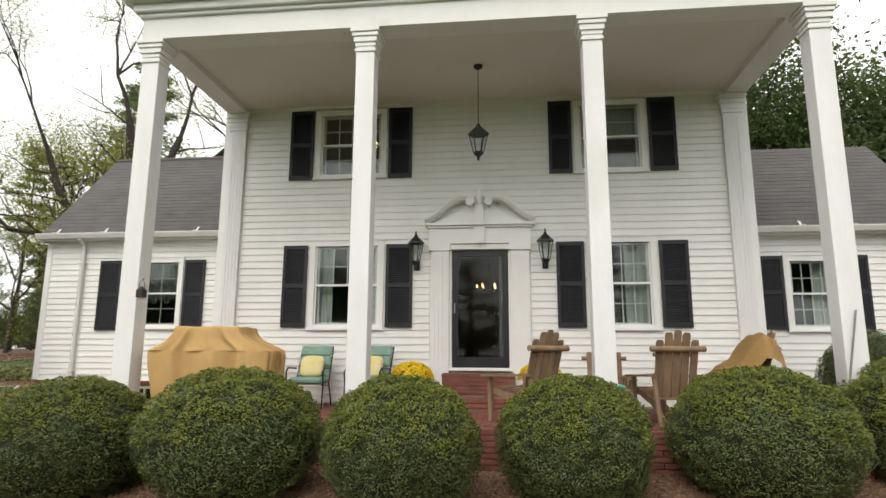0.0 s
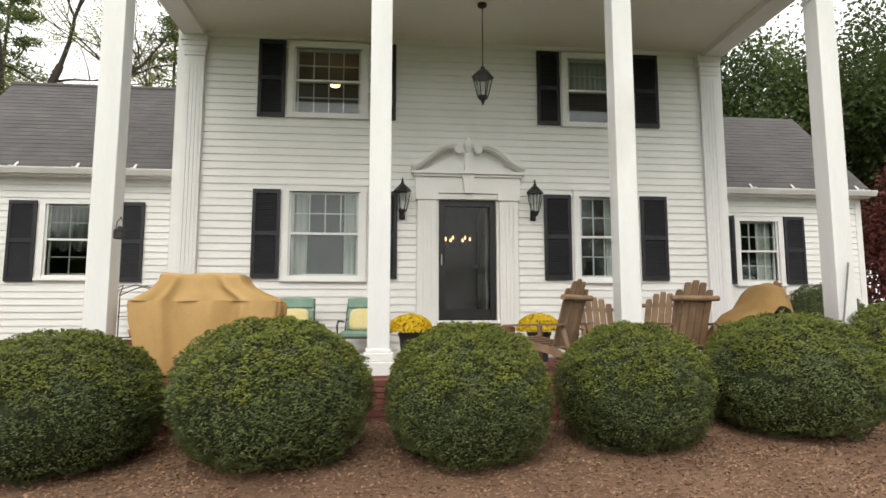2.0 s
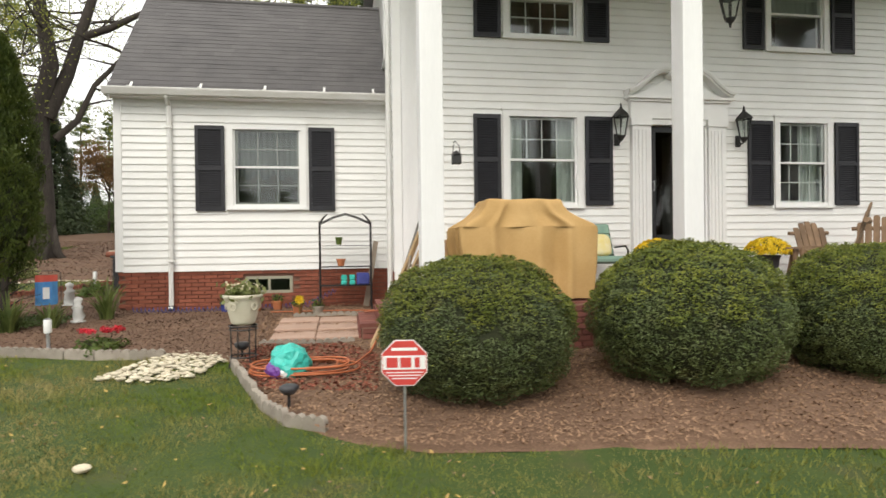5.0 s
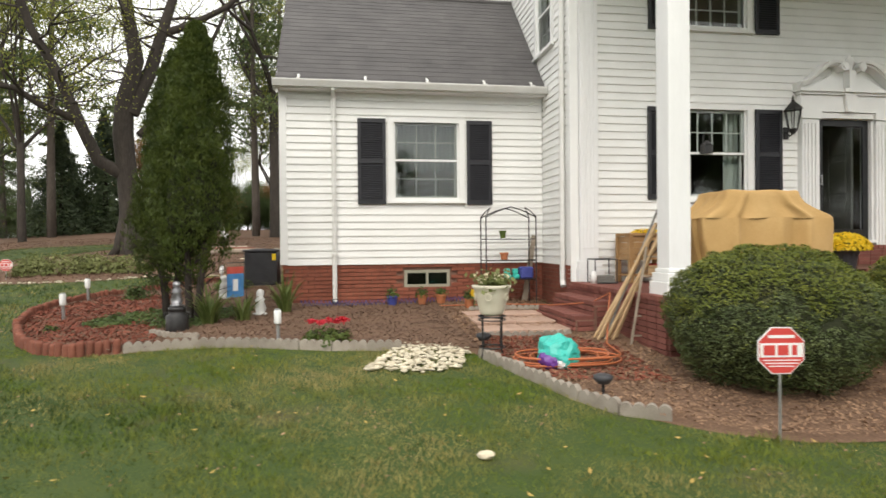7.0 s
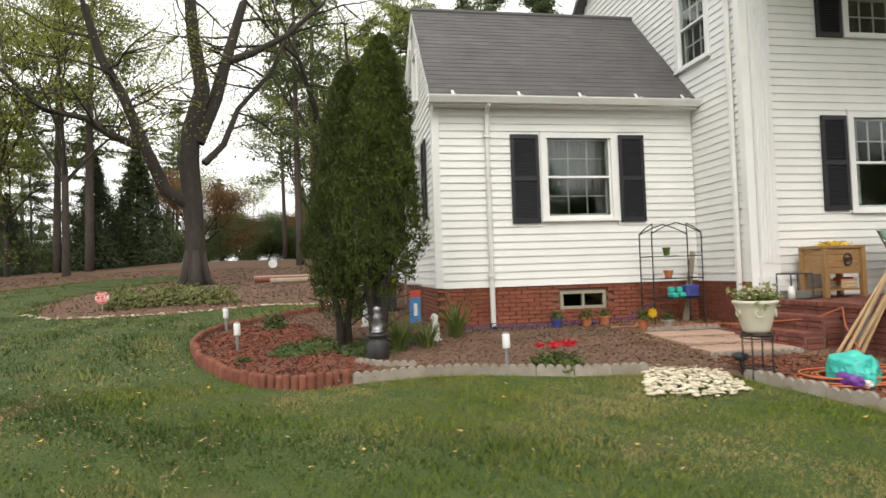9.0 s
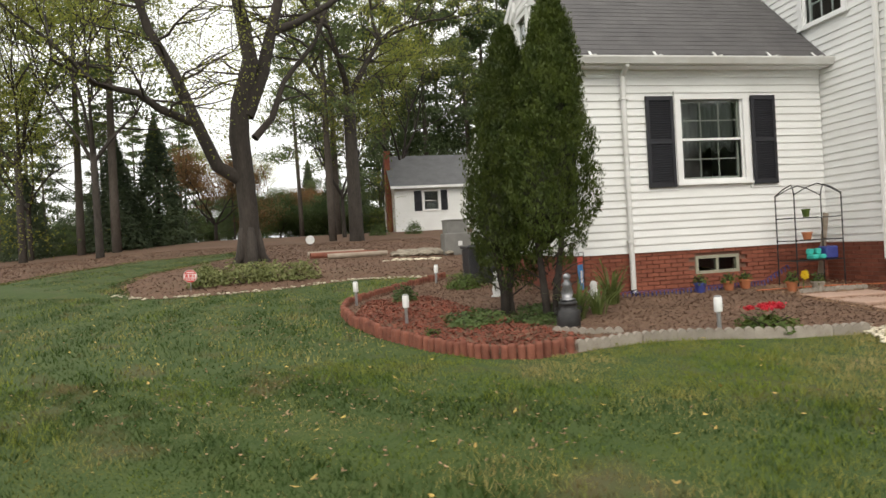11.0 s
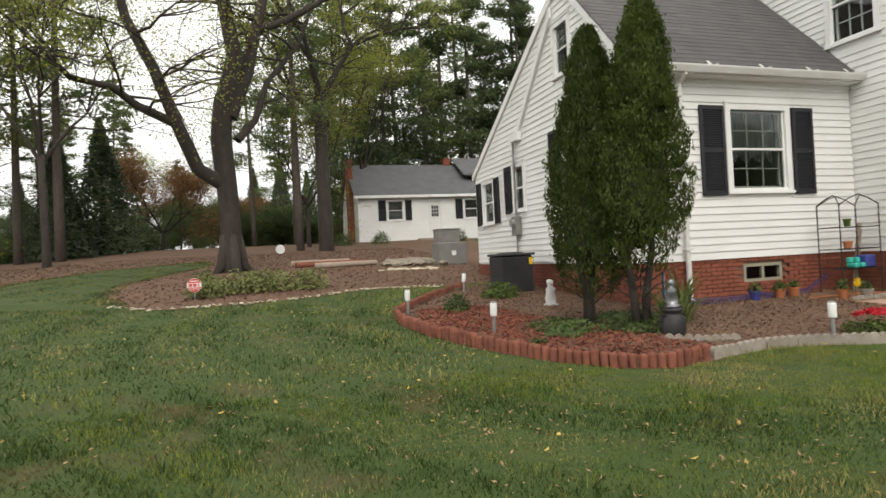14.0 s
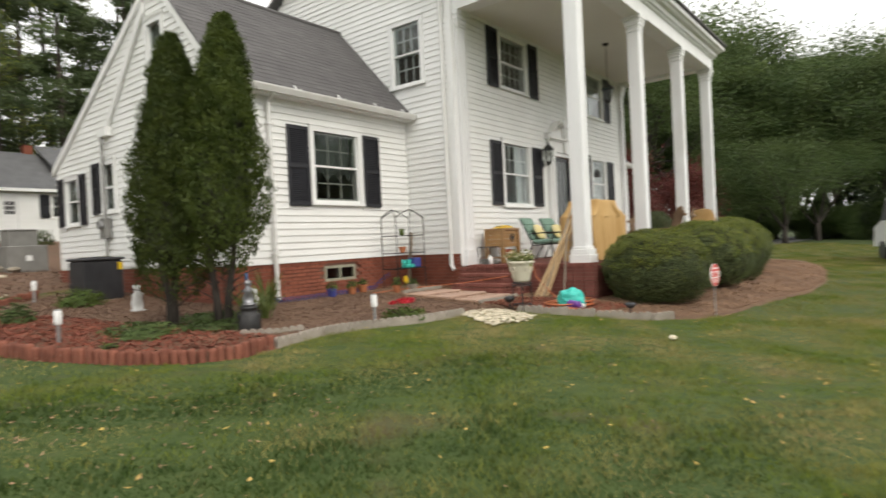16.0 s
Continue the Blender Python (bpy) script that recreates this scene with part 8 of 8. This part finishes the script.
box(bm, CX0, CX1, CY + 6.8, CY + 7, CZ0, CZE)
box(bm, CX0 + 0.2, CX1 - 0.2, CY + 2.5, CY + 2.6, CZ0, CZE)
cw = part("wall", bm, M_SIDING, ct)
side(cw, "x", CY, CX0, CX1, CZ0 + 0.1, CZE, [(h[0] - .09, h[1] + .09, h[2] - .09, h[3] + .09) for h in CW + [CD]])
bm = bmesh.new()
roof_slab(bm, CX0 - 0.25, CX1 + 0.25, CY - 0.35, CZE - 0.05, CY + 3.4, 7.85)
roof_slab(bm, CX0 - 0.25, CX1 + 0.25, CY + 3.4, 7.85, CY + 7.3, CZE - 0.05)
part("roof", bm, M_ROOF2, ct, "light grey shingle roof")
bm = bmesh.new()
roof_slab(bm, -1.6, 3.5, CY + 1.0, 6.9, CY + 3.6, 8.35)
part("raised_roof", bm, M_ROOF2, ct)
bm = bmesh.new()
box(bm, CX0 - 0.25, CX1 + 0.25, CY - 0.37, CY - 0.30, CZE - 0.2, CZE - 0.04)
part("eave_board", bm, M_TRIM, ct)
for h in CW:
    window("x", CY, h, 3, 2, 1, ct, None)
for a, b in ((-7.62, -7.14), (-5.92, -5.5), (-2.62, -2.14), (-0.92, -0.44)):
    shutter(a, b, 3.85, 5.12, CY - 0.03, ct)
bm = bmesh.new()
box(bm, CD[0], CD[1], CY + 0.02, CY + 0.07, CD[2], CD[3])
for a, b, c, d in ((CD[0] - .09, CD[0], CD[2], CD[3] + .09), (CD[1], CD[1] + .09, CD[2], CD[3] + .09), (CD[0], CD[1], CD[3], CD[3] + .09)):
    box(bm, a, b, CY - 0.04, CY + 0.07, c, d)
cd = part("door", bm, M_WHITE, ct, "white panelled door")
bm = bmesh.new()
for k in range(3):
    for j in range(3):
        box(bm, -4.2 + k * 0.16, -4.07 + k * 0.16, CY + 0.012, CY + 0.018, 4.05 + j * 0.24, 4.25 + j * 0.24)
part("door_panes", bm, M_DOOR, cd, "dark door panes")
bm = bmesh.new()
box(bm, CX0 - 0.32, CX0 - 0.01, CY + 1.6, CY + 2.6, 2.2, 7.75)
box(bm, CX0 - 0.36, CX0 + 0.03, CY + 1.55, CY + 2.65, 7.75, 7.9)
part("chimney", bm, M_BRICK, ct, "red brick end chimney")
bm = bmesh.new()
box(bm, -2.2, -1.75, CY + 3.3, CY + 3.8, 7.6, 8.3)
part("chimney", bm, M_BRICK, ct, "red brick ridge chimney")
bm = bmesh.new()
box(bm, -5.2, -2.9, CY - 0.6, CY - 0.04, 2.3, 2.68)
part("doorstep", bm, M_CONC, ct)

# ---- between the houses ----
t = thing("generator", -8.75, 22.0, lz(-8.75, 22) , "weathered grey steel generator housing", "generator")
bm = bmesh.new()
box(bm, -0.48, 0.48, -0.4, 0.4, -0.1, 0.72, 0.02)
part("housing", bm, M_GREYUNIT, t)
bm = bmesh.new()
box(bm, -0.05, 0.09, -0.414, -0.402, 0.3, 0.45)
part("plate", bm, M_WHITE, t)
t = thing("utility_box", -8.75, 22.25, lz(-8.75, 22) + 0.72, "smaller grey steel box stacked on top", "utility box", rz=6)
bm = bmesh.new()
box(bm, -0.36, 0.36, -0.26, 0.26, 0, 0.42, 0.015)
part("housing", bm, M_GREYUNIT, t)
bm = bmesh.new()
box(bm, -0.38, 0.38, -0.28, 0.28, 0.42, 0.46, 0.01)
part("lid", bm, M_GREYUNIT, t)
for k, (x, y, a) in enumerate(((-12.7, 24.0, 8), (-12.3, 23.3, -4), (-12.0, 22.8, 3), (-12.6, 23.5, 14))):
    bm = bmesh.new()
    rod(bm, (-1.0, 0, 0), (1.0, 0.05, 0.02), 0.10, 0.085, 10)
    o = solo("fallen_log", bm, M_LOG if k % 2 else M_GREYWOOD, "weathered timber lying on the pine straw", "log", "timbers on the ground")
    o.matrix_world = pose(x, y, lz(x, y) + 0.13, 0, 0, a)
t = thing("disc_marker", -13.8, 30.5, lz(-13.8, 30.5), "white round marker disc on a short post", "marker")
bm = bmesh.new()
rod(bm, (0, 0, -0.1), (0, 0, 0.3), 0.03)
part("post", bm, M_BLACK, t)
bm = bmesh.new()
rod(bm, (0, -0.03, 0.3), (0, 0.0, 0.3), 0.2, n=20)
part("disc", bm, M_WHITE, t)

# ---- a far white building between the trees ----
fb = thing("far_building", -41.3, 69.9, lz(-41.3, 69.9), "low white building with pale roof far behind trees", "building", rz=18)
bm = bmesh.new()
box(bm, -8, 8, 0, 7, -0.5, 2.6)
part("wall", bm, M_WHITE, fb)
bm = bmesh.new()
prism(bm, [(-0.5, 2.5), (3.5, 4.3), (7.5, 2.5)], "x", -8.4, 8.4)
part("roof", bm, M_GUTTER, fb, "pale metal roof")
for k in range(4):
    bm = bmesh.new()
    box(bm, -6.2 + k * 3.6, -5.2 + k * 3.6, -0.04, -0.004, 0.9, 2.0)
    part("window", bm, M_DOOR, fb, "dark window")

# ---- driveway and a parked van far off ----
bm = bmesh.new()
n_ = 14
L_ = [(22 + 3.2 * k, 9.5 - 0.22 * k) for k in range(n_)]
va = [bm.verts.new((x, y, lz(x, y) + 0.03)) for x, y in L_]
vb = [bm.verts.new((x, y + 4.0, lz(x, y + 4.0) + 0.03)) for x, y in L_]
for k in range(n_ - 1):
    bm.faces.new((va[k], va[k + 1], vb[k + 1], vb[k]))
solo("driveway", bm, M_ASPHALT, "grey asphalt driveway beyond the lawn", "driveway", kind="structure")
t = thing("van", 12.5, 2.0, lz(12.5, 2.0) + 0.02, "white delivery van parked on the driveway", "van", rz=20)
bm = bmesh.new()
prism(bm, [(-2.6, 0.45), (-2.6, 2.2), (-2.5, 2.35), (1.2, 2.35), (1.9, 1.45), (2.5, 1.25), (2.6, 0.5)], "y", -0.95, 0.95)
vb_ = part("body", bm, M_WHITE, t)
for x in (-1.7, 1.7):
    for sy in (-1, 1):
        bm = bmesh.new()
        rod(bm, (x, sy * 0.97, 0.36), (x, sy * 0.75, 0.36), 0.36, n=18)
        part("wheel", bm, M_BLACK, t)
bm = bmesh.new()
prism(bm, [(1.25, 2.25), (1.85, 1.5), (1.0, 1.5), (0.9, 2.25)], "y", -0.956, 0.956)
part("window", bm, M_DOOR, t, "dark cab windows")

# ---- the boards and bricks, last ----
lay_boards()


def brick_mesh(l, d, h):
    bm = bmesh.new()
    box(bm, 0, l, 0, d, 0, h)
    return mesh_of("brick", bm, M_BRICK)


BRICK, BRICKEND = brick_mesh(0.203, 0.05, 0.057), brick_mesh(0.095, 0.05, 0.057)
row, z = 0, 1.258 - 0.0675
while z > 0.45:
    x = WX0 + 0.004 - (0.106 if row % 2 else 0)
    while x < WX1 - 0.02:
        if x > WX0 - 0.01 and not (x + 0.2 > BW[0] and x < BW[1] and z + 0.05 > BW[2] and z < BW[3]):
            b = new("brick", BRICK)
            b.location = (x, WY + rng.uniform(-0.001, 0.003), z)
            b.parent = found
        x += 0.2135
    row, z = row + 1, z - 0.0675
# gable side and porch walls: joined
V, F = [], []


def add_brick(x0, x1, y0, y1, z0, z1):
    k = len(V)
    for c in ((x0, y0, z0), (x1, y0, z0), (x1, y1, z0), (x0, y1, z0), (x0, y0, z1), (x1, y0, z1), (x1, y1, z1), (x0, y1, z1)):
        V.append(c)
    for q in ((0, 3, 2, 1), (4, 5, 6, 7), (0, 1, 5, 4), (1, 2, 6, 5), (2, 3, 7, 6), (3, 0, 4, 7)):
        F.append(tuple(k + i for i in q))


row, z = 0, 1.258 - 0.0675
while z > 0.5:
    y = WY + 0.06 - (0.106 if row % 2 else 0)
    while y < BY:
        add_brick(WX0, WX0 + 0.05, max(y, WY + 0.055), y + 0.203, z, z + 0.057)
        y += 0.2135
    y = YF - 0.02 - (0.106 if row % 2 else 0)
    while y < WY:
        add_brick(XL - 0.042, XL - 0.025, max(y, YF - 0.02), min(y + 0.203, WY + 0.04), z - 0.02, z + 0.037)
        y += 0.2135
    row, z = row + 1, z - 0.0675
part("brick_layer", soup("brick_layer", V, F, M_BRICK), None, found)
found.children[-1]["kind"] = "stuff"
V, F = [], []
row, z = 0, 0.955 - 0.0675
while z > 0.15:
    x = -4.55 - (0.106 if row % 2 else 0)
    while x < 5.35:
        add_brick(max(x, -4.56), x + 0.203, 7.09, 7.125, z, z + 0.057)
        x += 0.2135
    y = 7.13
    while y < 9.95:
        if y < 8.3 or y > 9.9 or z > 0.78:
            add_brick(-4.58, -4.545, y, y + 0.2, z, z + 0.057)
        y += 0.2135
    row, z = row + 1, z - 0.0675
for x0, x1, top in ((-4.80, -4.59, 0.765), (-5.06, -4.85, 0.585)):
    z = top - 0.065
    while z > 0.25:
        add_brick(x0, x1, 8.425, 8.455, z, z + 0.057)
        z -= 0.0675
y, row = 7.2, 0
while y < 9.9:
    x = -4.4 - (0.106 if row % 2 else 0)
    while x < 5.2:
        add_brick(x, x + 0.203, y, y + 0.09, 0.945, 0.975)
        x += 0.2135
    y, row = y + 0.1, row + 1
part("porch_brick_layer", soup("porch_brick_layer", V, F, M_BRICKDARK), None, platform)
platform.children[-1]["kind"] = "stuff"


def tread_mesh(d):
    bm = bmesh.new()
    box(bm, 0, d, 0, 0.088, 0, 0.06, 0.004)
    return mesh_of("brick", bm, M_BRICKDARK)


TR, TE = tread_mesh(0.27), tread_mesh(0.2)
for k in range(15):
    y = 8.455 + k * 0.0975
    for x, z in ((-4.84, 0.765), (-5.10, 0.585)):
        b = new("brick", TR)
        b.location = (x, y, z + rng.uniform(-0.002, 0.002))
        b.parent = platform
for k in range(28):
    b = new("brick", TE)
    b.location = (-4.60, 7.13 + k * 0.0975, 0.932 + rng.uniform(-0.001, 0.002))
    b.parent = platform
RISER = brick_mesh(0.203, 0.03, 0.05)
RISER.materials[0] = M_BRICKDARK
for x, z0, rows in ((-4.825, 0.64, 2), (-5.085, 0.46, 2)):
    for r_ in range(rows):
        for k in range(7):
            b = new("brick", RISER)
            b.matrix_basis = pose(x, 8.455 + k * 0.2135, z0 + r_ * 0.06, 0, 0, 90)
            b.parent = platform
for r_, (zz, y0, x0, x1) in enumerate(((1.13, 8.985, -0.31, 1.06), (1.49, 9.435, -0.23, 0.96))):
    k = 0
    while x0 + k * 0.0975 < x1 - 0.08:
        b = new("brick", TE)
        b.matrix_basis = pose(x0 + 0.09 + k * 0.0975, y0, zz - 0.035, 0, 0, 90)
        b.parent = platform
        k += 1
    z = zz - 0.10
    while z > (0.98 if r_ == 0 else 1.17):
        k = 0
        while x0 + k * 0.2135 < x1 - 0.15:
            b = new("brick", RISER)
            b.location = (x0 + 0.01 + k * 0.2135, y0 - 0.004, z)
            b.parent = platform
            k += 1
        z -= 0.06
